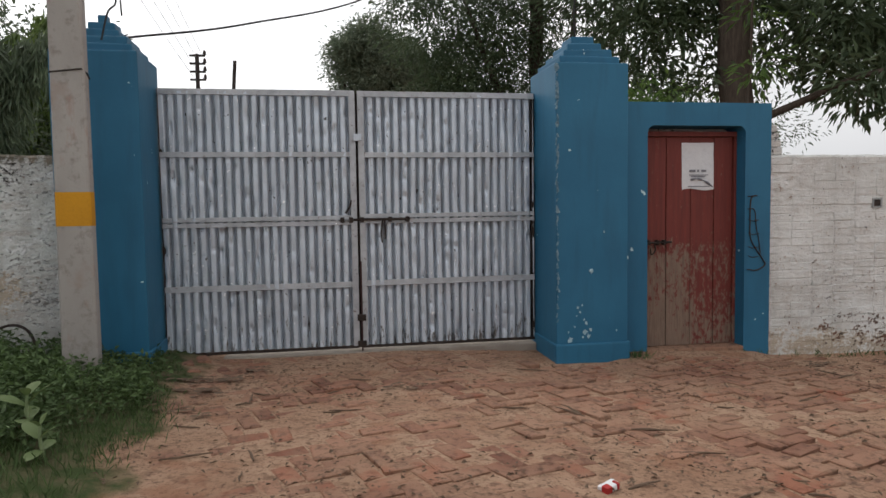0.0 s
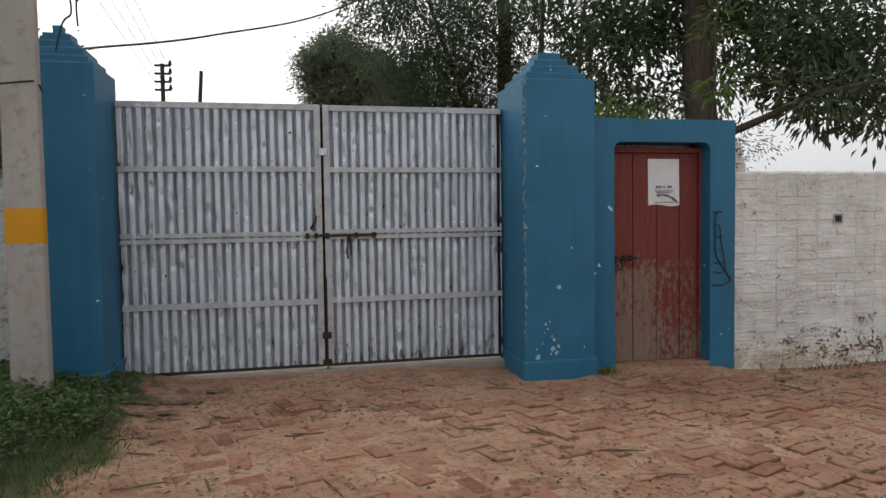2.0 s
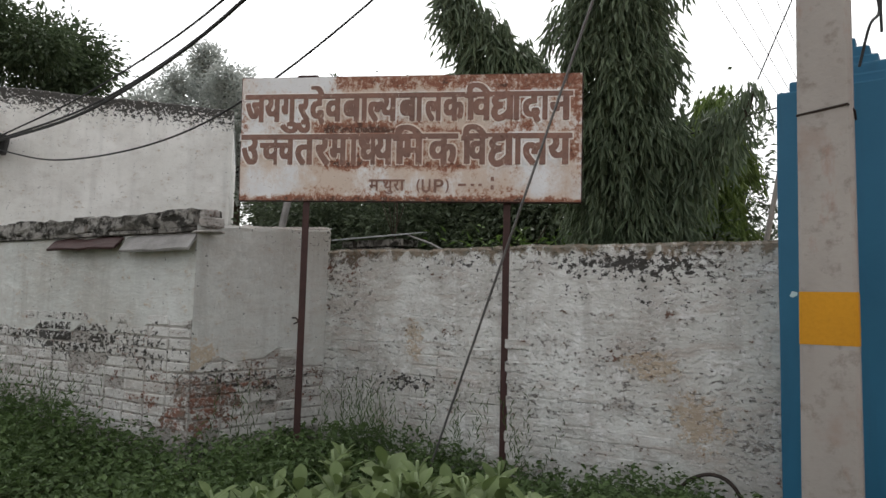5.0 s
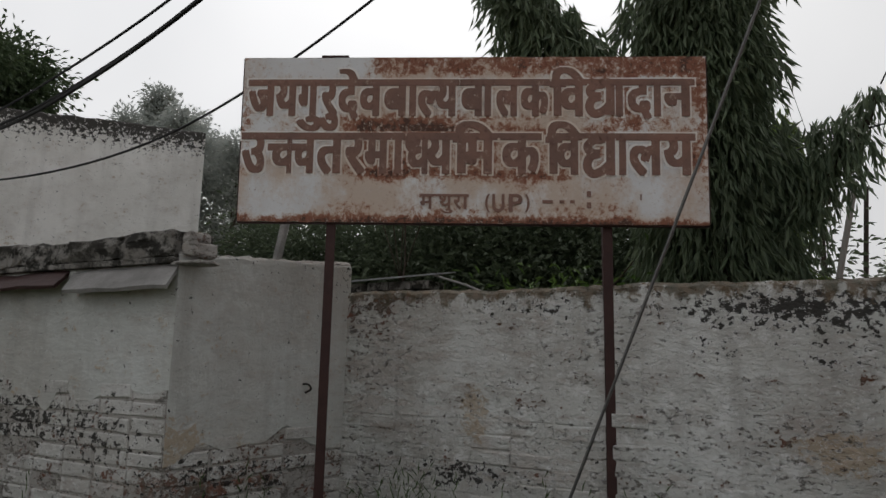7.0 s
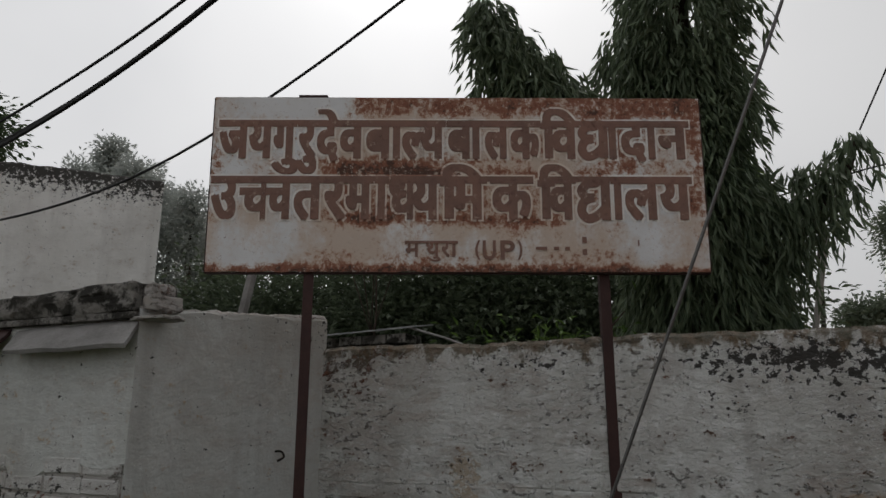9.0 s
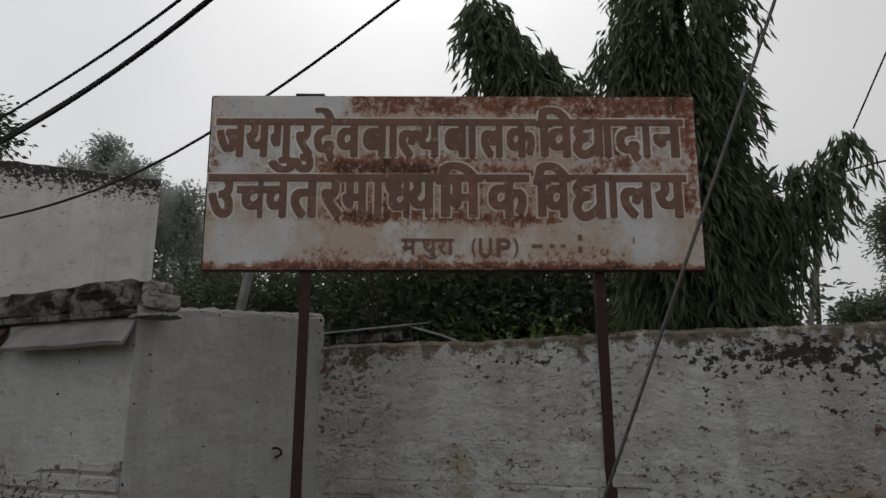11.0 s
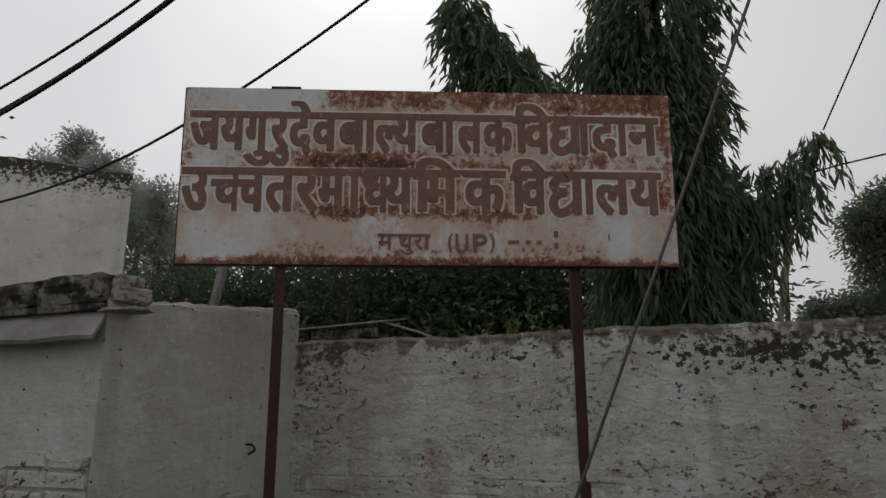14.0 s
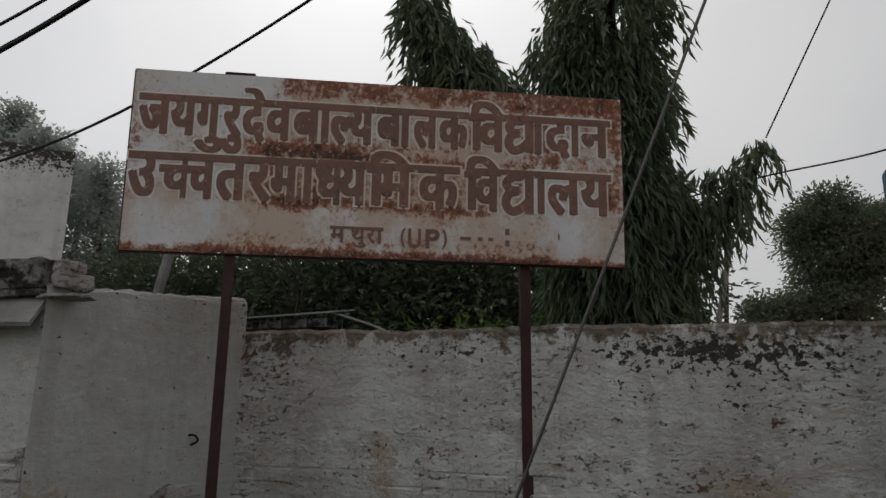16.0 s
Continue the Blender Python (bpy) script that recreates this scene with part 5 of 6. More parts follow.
t = thing("wall_hook", "small dark iron hook on the whitewashed wall", "hook", (-5.77, -1.10, 1.24))
bm = bmesh.new()
tube(bm, spline([(-5.79, -1.10, 1.26), (-5.735, -1.10, 1.262), (-5.73, -1.08, 1.235), (-5.745, -1.11, 1.215)], 4), 0.006, 6)
part("hook", bm, DARKIRON, t)

# Unseen wall behind the camera, added to darken what the gate sheet reflects.
wall_lane = wall("wall_lane", Vector((14.0, -14.0, 0)), Vector((-13.5, -14.0, 0)), -0.5, 2.2, 0.24, PLASTER, "unseen plain wall added behind the camera to darken gate reflections", 12.0)


# ---------------------------------------------------------------- vegetation
def crown(name, blobs, leaf, material, parent, seed, hang=0.25, clump=0.28, per=26, fill=0.35):
    """Leaves in clumps through ellipsoids. blobs: (centre, radii, clumps). leaf: (length, width)."""
    rng = np.random.default_rng(seed)
    base, way = [], []
    for c, r, n in blobs:
        d = rng.normal(size=(n, 3))
        d /= np.linalg.norm(d, axis=1)[:, None]
        rad = fill + (1 - fill) * rng.random(n) ** 0.5
        rad *= 1 + 0.22 * np.sin(d[:, 0] * 5 + seed) * np.cos(d[:, 2] * 4 + seed * 2)
        cen = np.array(c) + d * rad[:, None] * np.array(r)
        for cc, dd in zip(cen, d):
            k = rng.integers(per // 2, per + per // 2)
            off = rng.normal(size=(k, 3)) * clump * np.array((1, 1, 0.75))
            base.append(cc + off)
            w = off / (np.linalg.norm(off, axis=1)[:, None] + 1e-6) + 0.5 * dd + rng.normal(size=(k, 3)) * 0.35
            w[:, 2] -= hang
            way.append(w)
    base, way = np.concatenate(base), np.concatenate(way)
    n = len(base)
    up = rng.normal(size=(n, 3)) * 0.5 + np.array((0, 0, 1.0))
    ln = leaf[0] * rng.uniform(0.6, 1.25, n)
    return leaf_mesh(name, base, way, up, ln, leaf[1] * rng.uniform(0.7, 1.2, n), material, parent)


def weeping(name, columns, leaf, material, parent, seed):
    """Long drooping leaves hanging in strings. columns: (centre, radii, strings)."""
    rng = np.random.default_rng(seed)
    base, way, lens = [], [], []
    for c, r, n in columns:
        for _ in range(n):
            d = rng.normal(size=3)
            d /= np.linalg.norm(d)
            k = 0.45 + 0.55 * rng.random() ** 0.4
            k *= 1 + 0.18 * math.sin(d[0] * 6 + c[0]) * math.cos(d[2] * 7)
            p = np.array(c) + d * k * np.array(r) * 0.94
            out = np.array((d[0], d[1], 0.0))
            m = rng.integers(9, 17)
            s = np.linspace(0, 0.34, m)
            pts = p + out * (s * 0.38)[:, None] + np.array((0, 0, -1.0)) * (s ** 1.6 * 1.9)[:, None] + rng.normal(size=(m, 3)) * 0.022
            w = out * 0.40 + np.array((0, 0, -1.0)) + rng.normal(size=(m, 3)) * 0.26
            base.append(pts)
            way.append(w)
    base, way = np.concatenate(base), np.concatenate(way)
    n = len(base)
    up = rng.normal(size=(n, 3))
    return leaf_mesh(name, base, way, up, leaf[0] * rng.uniform(0.55, 1.2, n), leaf[1] * rng.uniform(0.7, 1.2, n), material, parent, 0.15)


def limbs(trunk_pts, radii, branches, parent, seed, material=BARK):
    bm = bmesh.new()
    pts = spline(trunk_pts, 5)
    rr = list(np.interp(np.linspace(0, 1, len(pts)), np.linspace(0, 1, len(radii)), radii))
    for i, p in enumerate(pts):
        p += Vector((noise.noise(p * 1.5 + Vector((seed, 0, 0))), noise.noise(p * 1.5 + Vector((0, seed, 0))), 0)) * 0.06
    tube(bm, pts, rr, 10)
    part("trunk", bm, material, parent, smooth=True)
    for br, r in branches:
        bm = bmesh.new()
        b = spline(br, 5)
        tube(bm, b, list(np.linspace(r, r * 0.35, len(b))), 7)
        part("limb", bm, material, parent, smooth=True)


def build_trees():
    t = thing("ashoka_tree", "dark weeping ashoka tree with drooping narrow leaves behind the wall", "tree", (-3.9, 1.1, 0.0))
    limbs([(-3.9, 1.1, -0.1), (-3.92, 1.05, 2.5), (-3.83, 0.8, 5.6)], [0.14, 0.10, 0.04],
          [([(-3.9, 1.05, 2.6), (-4.3, 0.45, 3.2), (-4.65, 0.2, 3.5), (-5.0, -0.1, 3.95)], 0.05), ([(-3.9, 1.05, 1.9), (-3.5, 1.1, 2.4), (-3.0, 1.2, 2.95), (-2.86, 1.18, 3.26)], 0.04)], t, 1)
    weeping("crown", [((-3.92, 1.25, 1.75), (0.55, 0.5, 0.6), 470), ((-3.94, 1.15, 2.35), (0.49, 0.48, 0.6), 480), ((-3.94, 1.0, 3.0), (0.46, 0.44, 0.6), 480), ((-3.92, 0.88, 3.7), (0.42, 0.42, 0.62), 450),
                      ((-3.86, 0.78, 4.35), (0.42, 0.42, 0.6), 300), ((-3.83, 0.7, 5.1), (0.34, 0.34, 0.6), 160), ((-4.22, 0.55, 3.95), (0.14, 0.14, 0.22), 40),
                      ((-4.97, -0.14, 4.12), (0.11, 0.10, 0.13), 46), ((-4.87, -0.05, 3.94), (0.14, 0.13, 0.18), 70), ((-4.74, 0.05, 3.76), (0.17, 0.14, 0.17), 80), ((-4.57, 0.2, 3.56), (0.15, 0.14, 0.14), 64), ((-4.45, 0.33, 3.40), (0.16, 0.15, 0.14), 60),
                      ((-4.8, 0.0, 3.5), (0.15, 0.14, 0.17), 44)],
            (0.150, 0.026), ASHOKA, t, 3)
    weeping("side_crown", [((-2.90, 1.18, 3.27), (0.05, 0.05, 0.04), 9), ((-3.00, 1.17, 3.17), (0.05, 0.06, 0.05), 9), ((-3.04, 1.16, 3.02), (0.04, 0.07, 0.08), 12), ((-3.12, 1.16, 2.90), (0.04, 0.08, 0.08), 10), ((-3.22, 1.16, 2.80), (0.05, 0.08, 0.08), 10),
                           ((-3.14, 1.16, 3.08), (0.05, 0.08, 0.06), 9), ((-3.30, 1.15, 3.06), (0.05, 0.08, 0.06), 9), ((-3.30, 1.15, 2.82), (0.07, 0.10, 0.12), 18), ((-3.46, 1.10, 2.88), (0.08, 0.12, 0.16), 26), ((-3.36, 1.14, 2.62), (0.05, 0.10, 0.10), 10), ((-3.46, 1.12, 2.5), (0.10, 0.12, 0.2), 34), ((-3.5, 1.14, 2.15), (0.10, 0.12, 0.2), 34)],
            (0.15, 0.026), ASHOKA, t, 4)

    t = thing("ashoka_tree", "lighter green weeping tree farther behind the wall", "tree", (-3.95, 3.9, 0.0))
    limbs([(-3.95, 3.9, -0.1), (-3.95, 3.9, 2.2), (-3.92, 3.9, 4.0)], [0.10, 0.08, 0.03], [], t, 2)
    weeping("crown", [((-3.98, 3.9, 2.3), (0.52, 0.5, 0.9), 320), ((-3.95, 3.9, 3.3), (0.44, 0.45, 0.75), 260), ((-3.75, 3.7, 3.9), (0.22, 0.2, 0.3), 60), ((-4.3, 4.0, 3.6), (0.25, 0.2, 0.35), 60)], (0.17, 0.036), YOUNG, t, 14)

    t = thing("shrub_thicket", "dark dense shrubs growing behind the boundary wall", "shrubs", (-7.0, 3.0, 0.0), kind="stuff")
    crown("leaves", [((-9.0, 2.9, 1.3), (1.2, 0.9, 1.3), 300), ((-7.7, 3.0, 1.9), (1.6, 1.0, 1.7), 760), ((-6.0, 3.2, 1.85), (1.5, 1.0, 1.7), 740), ((-8.9, 3.6, 2.0), (1.4, 0.8, 1.6), 420), ((-9.2, 2.42, 2.32), (0.6, 0.5, 0.8), 170), ((-10.36, 2.85, 2.61), (0.6, 0.5, 0.9), 150), ((-4.8, 3.4, 1.4), (1.2, 0.9, 1.3), 380), ((-6.8, 4.6, 2.4), (3.6, 0.6, 1.8), 900)],
          (0.105, 0.05), THICKET, t, 5, 0.3, 0.25, 40, 0.1)
    t = thing("creeper", "bright young leaves showing over the wall top", "creeper", (-5.2, 0.9, 0.0))
    crown("leaves", [((-5.6, 1.0, 1.72), (0.55, 0.3, 0.32), 34), ((-4.9, 0.9, 1.80), (0.4, 0.3, 0.36), 34), ((-4.4, 0.8, 1.7), (0.3, 0.25, 0.3), 20)], (0.10, 0.028), LIME, t, 6, 0.4, 0.13, 12, 0.2)
    limbs([(-5.2, 0.9, -0.1), (-5.15, 0.92, 0.9), (-5.1, 0.9, 1.6)], [0.02, 0.016, 0.01], [([(-5.1, 0.9, 1.0), (-4.7, 0.6, 1.7), (-4.25, 0.2, 2.05)], 0.012)], t, 3)

    t = thing("tall_sprigs", "thin leafy sprigs rising behind the signboard", "sprigs", (-7.0, 1.5, 0.0))
    tips = ((-7.62, 1.03, 4.12), (-7.30, 1.32, 4.17), (-6.95, 1.52, 4.10), (-6.40, 1.95, 4.13))
    limbs([(-7.0, 1.5, -0.1), (-7.0, 1.5, 1.5), (-6.98, 1.52, 3.0)], [0.016, 0.012, 0.007], [([(-7.0, 1.5, 2.2), ((x - 7.0) / 2, (y + 1.5) / 2, 3.3), (x, y, z)], 0.006) for x, y, z in tips], t, 4)
    crown("leaves", [((x, y, z - 0.04), (0.10, 0.10, 0.09), 5) for x, y, z in tips], (0.085, 0.03), MANGO, t, 16, 0.1, 0.05, 6, 0.2)

    t = thing("mango_tree", "large dark mango-like tree with a thick trunk beyond the gate", "tree", (5.15, 1.9, -0.2))
    limbs([(5.15, 1.9, -0.3), (5.14, 1.88, 2.5), (5.12, 1.95, 4.2), (5.2, 2.1, 6.5)], [0.24, 0.21, 0.19, 0.13],
          [([(5.12, 1.92, 2.3), (5.5, 1.2, 2.55), (5.9, 0.75, 2.78), (6.6, 0.4, 2.95)], 0.06), ([(5.1, 1.95, 3.6), (4.9, 1.7, 4.3), (4.7, 1.5, 5.4)], 0.10), ([(5.1, 1.95, 4.0), (6.2, 2.4, 5.0), (7.5, 2.6, 5.8)], 0.10),
           ([(5.1, 1.95, 4.2), (3.8, 2.6, 4.9), (2.6, 3.0, 5.4)], 0.09)], t, 5)
    crown("crown", [((5.2, 2.6, 5.0), (2.6, 1.6, 1.5), 400), ((7.4, 1.6, 4.2), (1.7, 1.3, 1.2), 170), ((6.2, 1.2, 3.6), (0.9, 0.6, 0.7), 60), ((8.2, 1.2, 3.4), (1.2, 0.9, 0.8), 90), ((4.3, 2.6, 3.4), (1.2, 0.6, 1.0), 120), ((6.0, 2.6, 3.9), (1.5, 0.8, 1.0), 120),
                    ((6.2, 0.75, 2.75), (0.75, 0.4, 0.35), 34), ((7.0, 0.7, 2.6), (0.5, 0.4, 0.35), 24), ((6.9, 1.8, 3.3), (1.1, 0.8, 0.7), 80)],
          (0.185, 0.056), MANGO, t, 7, 0.35, 0.15, 14, 0.15)

    t = thing("bamboo_like_tree", "broad dark tree with dense narrow foliage beyond the gate", "tree", (3.0, 4.6, -0.1))
    limbs([(3.4, 4.6, -0.2), (3.3, 4.6, 2.4), (3.2, 4.6, 5.8)], [0.2, 0.16, 0.08],
          [([(3.3, 4.6, 2.2), (3.7, 4.3, 3.6), (3.8, 4.2, 5.2)], 0.08), ([(3.3, 4.6, 2.0), (2.5, 4.4, 3.3), (1.9, 4.3, 4.8)], 0.08), ([(3.35, 4.6, 1.8), (4.3, 4.4, 3.2), (4.6, 4.4, 5.0)], 0.08)], t, 6)
    crown("crown", [((2.1, 4.6, 4.5), (1.45, 1.1, 1.4), 480), ((3.0, 4.8, 3.4), (1.7, 1.0, 1.5), 480), ((2.1, 4.7, 2.9), (1.2, 0.9, 0.9), 280), ((4.0, 4.6, 5.2), (2.0, 1.1, 1.5), 300), ((4.6, 4.9, 3.2), (1.5, 0.9, 1.2), 150), ((1.3, 4.4, 4.8), (0.7, 0.6, 0.6), 80), ((6.6, 5.2, 2.6), (2.2, 0.8, 1.0), 160)],
          (0.105, 0.030), MANGO, t, 8, 0.35, 0.17, 22, 0.12)
    t = thing("shrub", "bright leafy shrub behind the blue portal", "shrub", (3.5, 1.2, -0.2))
    crown("leaves", [((3.5, 1.1, 2.35), (0.65, 0.4, 0.42), 80), ((3.1, 1.2, 1.6), (0.6, 0.4, 0.8), 60)], (0.085, 0.036), LIME, t, 9, 0.3, 0.12, 18, 0.1)
    limbs([(3.4, 1.15, -0.3), (3.4, 1.15, 1.2), (3.45, 1.12, 2.2)], [0.03, 0.025, 0.01], [], t, 7)
    t = thing("sapling", "thin sapling with a few pale leaves before the trunk", "sapling", (4.75, 1.0, -0.2))
    limbs([(4.7, 1.0, -0.3), (4.72, 1.0, 2.2), (4.78, 1.0, 4.0)], [0.025, 0.02, 0.012], [], t, 8)
    crown("leaves", [((4.8, 0.95, 3.0), (0.3, 0.2, 0.25), 9), ((4.85, 0.95, 3.7), (0.4, 0.25, 0.3), 10)], (0.19, 0.035), LIME, t, 10, 0.2, 0.10, 9, 0.2)

    t = thing("round_tree", "rounded dark green tree in the distance beyond the gate", "tree", (3.35, 38.73, 0.0))
    limbs([(3.35, 38.73, -0.1), (3.35, 38.73, 5.0), (3.35, 38.73, 10.0)], [0.4, 0.35, 0.15], [([(3.35, 38.73, 5.0), (2.15, 38.73, 7.5), (1.15, 38.73, 9.5)], 0.2)], t, 9)
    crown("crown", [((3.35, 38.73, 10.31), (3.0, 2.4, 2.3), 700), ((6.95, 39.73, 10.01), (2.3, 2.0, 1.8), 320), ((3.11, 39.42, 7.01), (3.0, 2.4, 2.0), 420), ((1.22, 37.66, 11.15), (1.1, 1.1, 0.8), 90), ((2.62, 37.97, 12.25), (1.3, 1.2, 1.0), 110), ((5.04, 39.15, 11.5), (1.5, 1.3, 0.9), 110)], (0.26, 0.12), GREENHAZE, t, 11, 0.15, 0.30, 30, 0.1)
    t = thing("round_tree", "low dark tree beside the rounded tree in the distance", "tree", (-1.03, 37.87, 0.0))
    limbs([(-1.03, 37.87, -0.1), (-1.03, 37.87, 3.0), (-1.03, 37.87, 6.0)], [0.2, 0.16, 0.08], [], t, 19)
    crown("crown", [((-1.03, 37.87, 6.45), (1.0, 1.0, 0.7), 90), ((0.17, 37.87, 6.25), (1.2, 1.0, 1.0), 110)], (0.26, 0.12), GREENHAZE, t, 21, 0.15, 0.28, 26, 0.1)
    t = thing("leaning_pole", "thin pale leaning pole behind the boundary wall", "pole", (-3.755, 3.965, 0.0))
    bm = bmesh.new()
    tube(bm, [(-3.775, 3.98, -0.1), (-3.49, 3.79, 1.2), (-3.254, 3.627, 2.274), (-3.05, 3.49, 3.2)], [0.036, 0.033, 0.03, 0.027], 8)
    part("shaft", bm, CONCRETE, t)
    t = thing("far_shrubs", "low distant shrubs showing above the gate", "shrubs", (-4.0, 14.0, 0.0), kind="stuff")
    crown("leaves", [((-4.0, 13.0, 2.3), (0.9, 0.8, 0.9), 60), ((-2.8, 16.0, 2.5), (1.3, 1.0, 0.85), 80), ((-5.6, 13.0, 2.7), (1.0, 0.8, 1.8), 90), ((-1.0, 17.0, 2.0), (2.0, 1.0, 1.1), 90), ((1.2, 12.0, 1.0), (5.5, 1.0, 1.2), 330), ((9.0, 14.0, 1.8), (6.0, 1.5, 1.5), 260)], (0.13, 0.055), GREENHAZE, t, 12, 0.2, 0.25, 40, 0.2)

    t = thing("roadside_tree", "dark leafy tree standing over the white building", "tree", (-14.2, 0.2, 0.0))
    limbs([(-14.2, 0.2, -0.1), (-14.2, 0.0, 3.0), (-13.7, -0.6, 4.9)], [0.2, 0.16, 0.06], [], t, 10)
    crown("crown", [((-13.2, -1.1, 5.35), (0.8, 0.8, 0.65), 260), ((-12.25, -0.5, 5.05), (0.4, 0.35, 0.3), 70), ((-13.3, -1.4, 5.0), (0.9, 0.8, 0.7), 200), ((-13.9, 0.2, 5.2), (0.9, 0.8, 0.8), 160), ((-13.3, 0.5, 5.45), (0.55, 0.6, 0.45), 110), ((-13.0, 0.4, 4.95), (0.5, 0.5, 0.35), 70)], (0.12, 0.05), MANGO, t, 13, 0.3, 0.16, 22, 0.2)
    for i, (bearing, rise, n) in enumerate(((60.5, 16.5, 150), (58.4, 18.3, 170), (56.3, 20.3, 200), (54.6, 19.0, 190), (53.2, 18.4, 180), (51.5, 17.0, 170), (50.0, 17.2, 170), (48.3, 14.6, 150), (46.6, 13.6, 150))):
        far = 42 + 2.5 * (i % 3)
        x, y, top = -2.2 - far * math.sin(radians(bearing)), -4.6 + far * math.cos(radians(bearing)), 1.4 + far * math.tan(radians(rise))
        t = thing("distant_tree", "far grey-green tree with haze painted into its leaf colour", "tree", (x, y, 0), group="distant trees")
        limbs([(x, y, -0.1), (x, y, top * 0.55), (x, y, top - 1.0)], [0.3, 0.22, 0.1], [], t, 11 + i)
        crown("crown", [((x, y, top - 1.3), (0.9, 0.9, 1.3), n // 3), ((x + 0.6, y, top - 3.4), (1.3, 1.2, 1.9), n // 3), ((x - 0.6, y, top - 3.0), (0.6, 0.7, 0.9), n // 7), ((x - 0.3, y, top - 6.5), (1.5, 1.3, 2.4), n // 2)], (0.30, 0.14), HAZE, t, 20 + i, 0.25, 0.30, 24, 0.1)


build_trees()


# ---------------------------------------------------------------- verge plants
def verge_edge(y):
    return -1.42 - 0.16 * smooth01((y + 2.0) / 0.8) + 0.22 * noise.noise(Vector((y * 0.8, 3.0, 0))) + 0.10 * noise.noise(Vector((y * 2.6, 1.0, 0)))


def wall_front(x):
    """y of the wall faces behind the verge."""
    return -0.41 + (x + 2.42) * 0.1073 if x > -5.80 else -1.935 + (x + 5.833) * 0.0916


def weed_height(x, y):
    h = 0.27 + 0.12 * noise.noise(Vector((x * 0.9, y * 0.9, 5)))
    if x < -5.0:
        h += 0.16 * smooth01((-5.6 - x) / 1.6)
    d = verge_edge(y) - x
    h *= 0.22 + 0.78 * smooth01(d / 1.5)
    if y < -2.6:
        h *= 1 - 0.75 * smooth01((-2.6 - y) / 1.0)
    return max(h, 0.05)


def build_weeds():
    rng = np.random.default_rng(77)
    for name, n, x_lo, x_hi, label in (("weeds", 3000, -5.9, -1.4, "dense small-leaved green weeds along the wall foot"), ("weeds", 2300, -11.5, -5.9, "tall dense green weeds before the building wall")):
        base, way, ln = [], [], []
        made = 0
        while made < n:
            x = rng.uniform(x_lo, x_hi)
            y = rng.uniform(-4.4, -0.4)
            if y > wall_front(x) - 0.06 or x > verge_edge(y):
                continue
            if y < -1.5 and x > verge_edge(y) - 0.42 * smooth01((-1.5 - y) / 0.6) * (0.7 + 0.6 * rng.random()):
                continue
            if y < -3.0 and rng.random() < 0.6:
                continue
            made += 1
            h = weed_height(x, y) * rng.uniform(0.55, 1.25)
            g = gz(x, y)
            m = int(9 + h * 34)
            s = rng.random(m) ** 0.75
            lean = rng.normal(size=2) * 0.16
            pts = np.stack([x + lean[0] * s * h + rng.normal(size=m) * 0.045, y + lean[1] * s * h + rng.normal(size=m) * 0.045, g + 0.015 + s * h], 1)
            w = rng.normal(size=(m, 3))
            w[:, 2] = np.abs(w[:, 2]) * 0.5 + 0.05
            base.append(pts)
            way.append(w)
        base, way = np.concatenate(base), np.concatenate(way)
        k = len(base)
        up = rng.normal(size=(k, 3)) * 0.4 + np.array((0, 0, 1.0))
        size = rng.uniform(0.6, 1.4, k)
        ob = leaf_mesh(name, base, way, up, 0.042 * size, 0.024 * size, WEED)
        tagged(ob, label, "weeds", kind="stuff")
    base, way = [], []
    while len(base) < 15000:
        x, y = rng.uniform(-4.5, -1.15), rng.uniform(-5.5, -1.0)
        if x > verge_edge(y) + rng.exponential(0.05) or y > wall_front(x) - 0.05:
            continue
        base.append((x, y, gz(x, y) - 0.01))
        way.append((rng.normal() * 0.4, rng.normal() * 0.4, 1.0))
    k = len(base)
    ob = leaf_mesh("grass", base, way, rng.normal(size=(k, 3)), rng.uniform(0.03, 0.10, k), 0.006, WEED)
    tagged(ob, "short green grass on the muddy verge", "grass", kind="stuff")
    base, way = [], []
    for cx, cy, n, sx, sy in ((2.52, -0.66, 60, 0.05, 0.04), (5.0, -0.60, 120, 0.65, 0.05), (-1.62, -0.72, 90, 0.08, 0.1)):
        for _ in range(n):
            x, y = cx + rng.normal() * sx, min(cy + rng.normal() * sy, -0.53)
            base.append((x, y, gz(x, y) - 0.01))
            way.append((rng.normal() * 0.6, rng.normal() * 0.6, 1.0))
    k = len(base)
    ob = leaf_mesh("grass_tufts", base, way, rng.normal(size=(k, 3)), rng.uniform(0.03, 0.11, k), 0.008, WEED)
    tagged(ob, "small grass tufts at the foot of the walls", "grass", kind="stuff")
    base, way, lens = [], [], []
    for cx, cy, n in ((-4.9, -1.15, 26), (-5.1, -1.0, 22), (-4.4, -0.95, 14), (-3.9, -0.85, 10), (-6.9, -2.35, 30), (-7.6, -2.5, 26), (-5.7, -1.6, 14)):
        for _ in range(n):
            x, y = cx + rng.normal() * 0.12, min(cy + rng.normal() * 0.1, wall_front(cx) - 0.08)
            h = rng.uniform(0.45, 0.8)
            g = gz(x, y)
            dx, dy = rng.normal(size=2) * 0.12
            m = 16
            for q in range(m):
                s = q / m
                base.append((x + dx * s, y + dy * s, g + h * s))
                way.append((rng.normal() * 0.5, rng.normal() * 0.5, 1.0))
                lens.append(0.05 + 0.03 * rng.random())
    k = len(base)
    ob = leaf_mesh("grass_stalks", base, way, rng.normal(size=(k, 3)), lens, 0.007, WEED)
    tagged(ob, "thin tall grass stalks against the whitewashed wall", "grass", kind="stuff")


build_weeds()


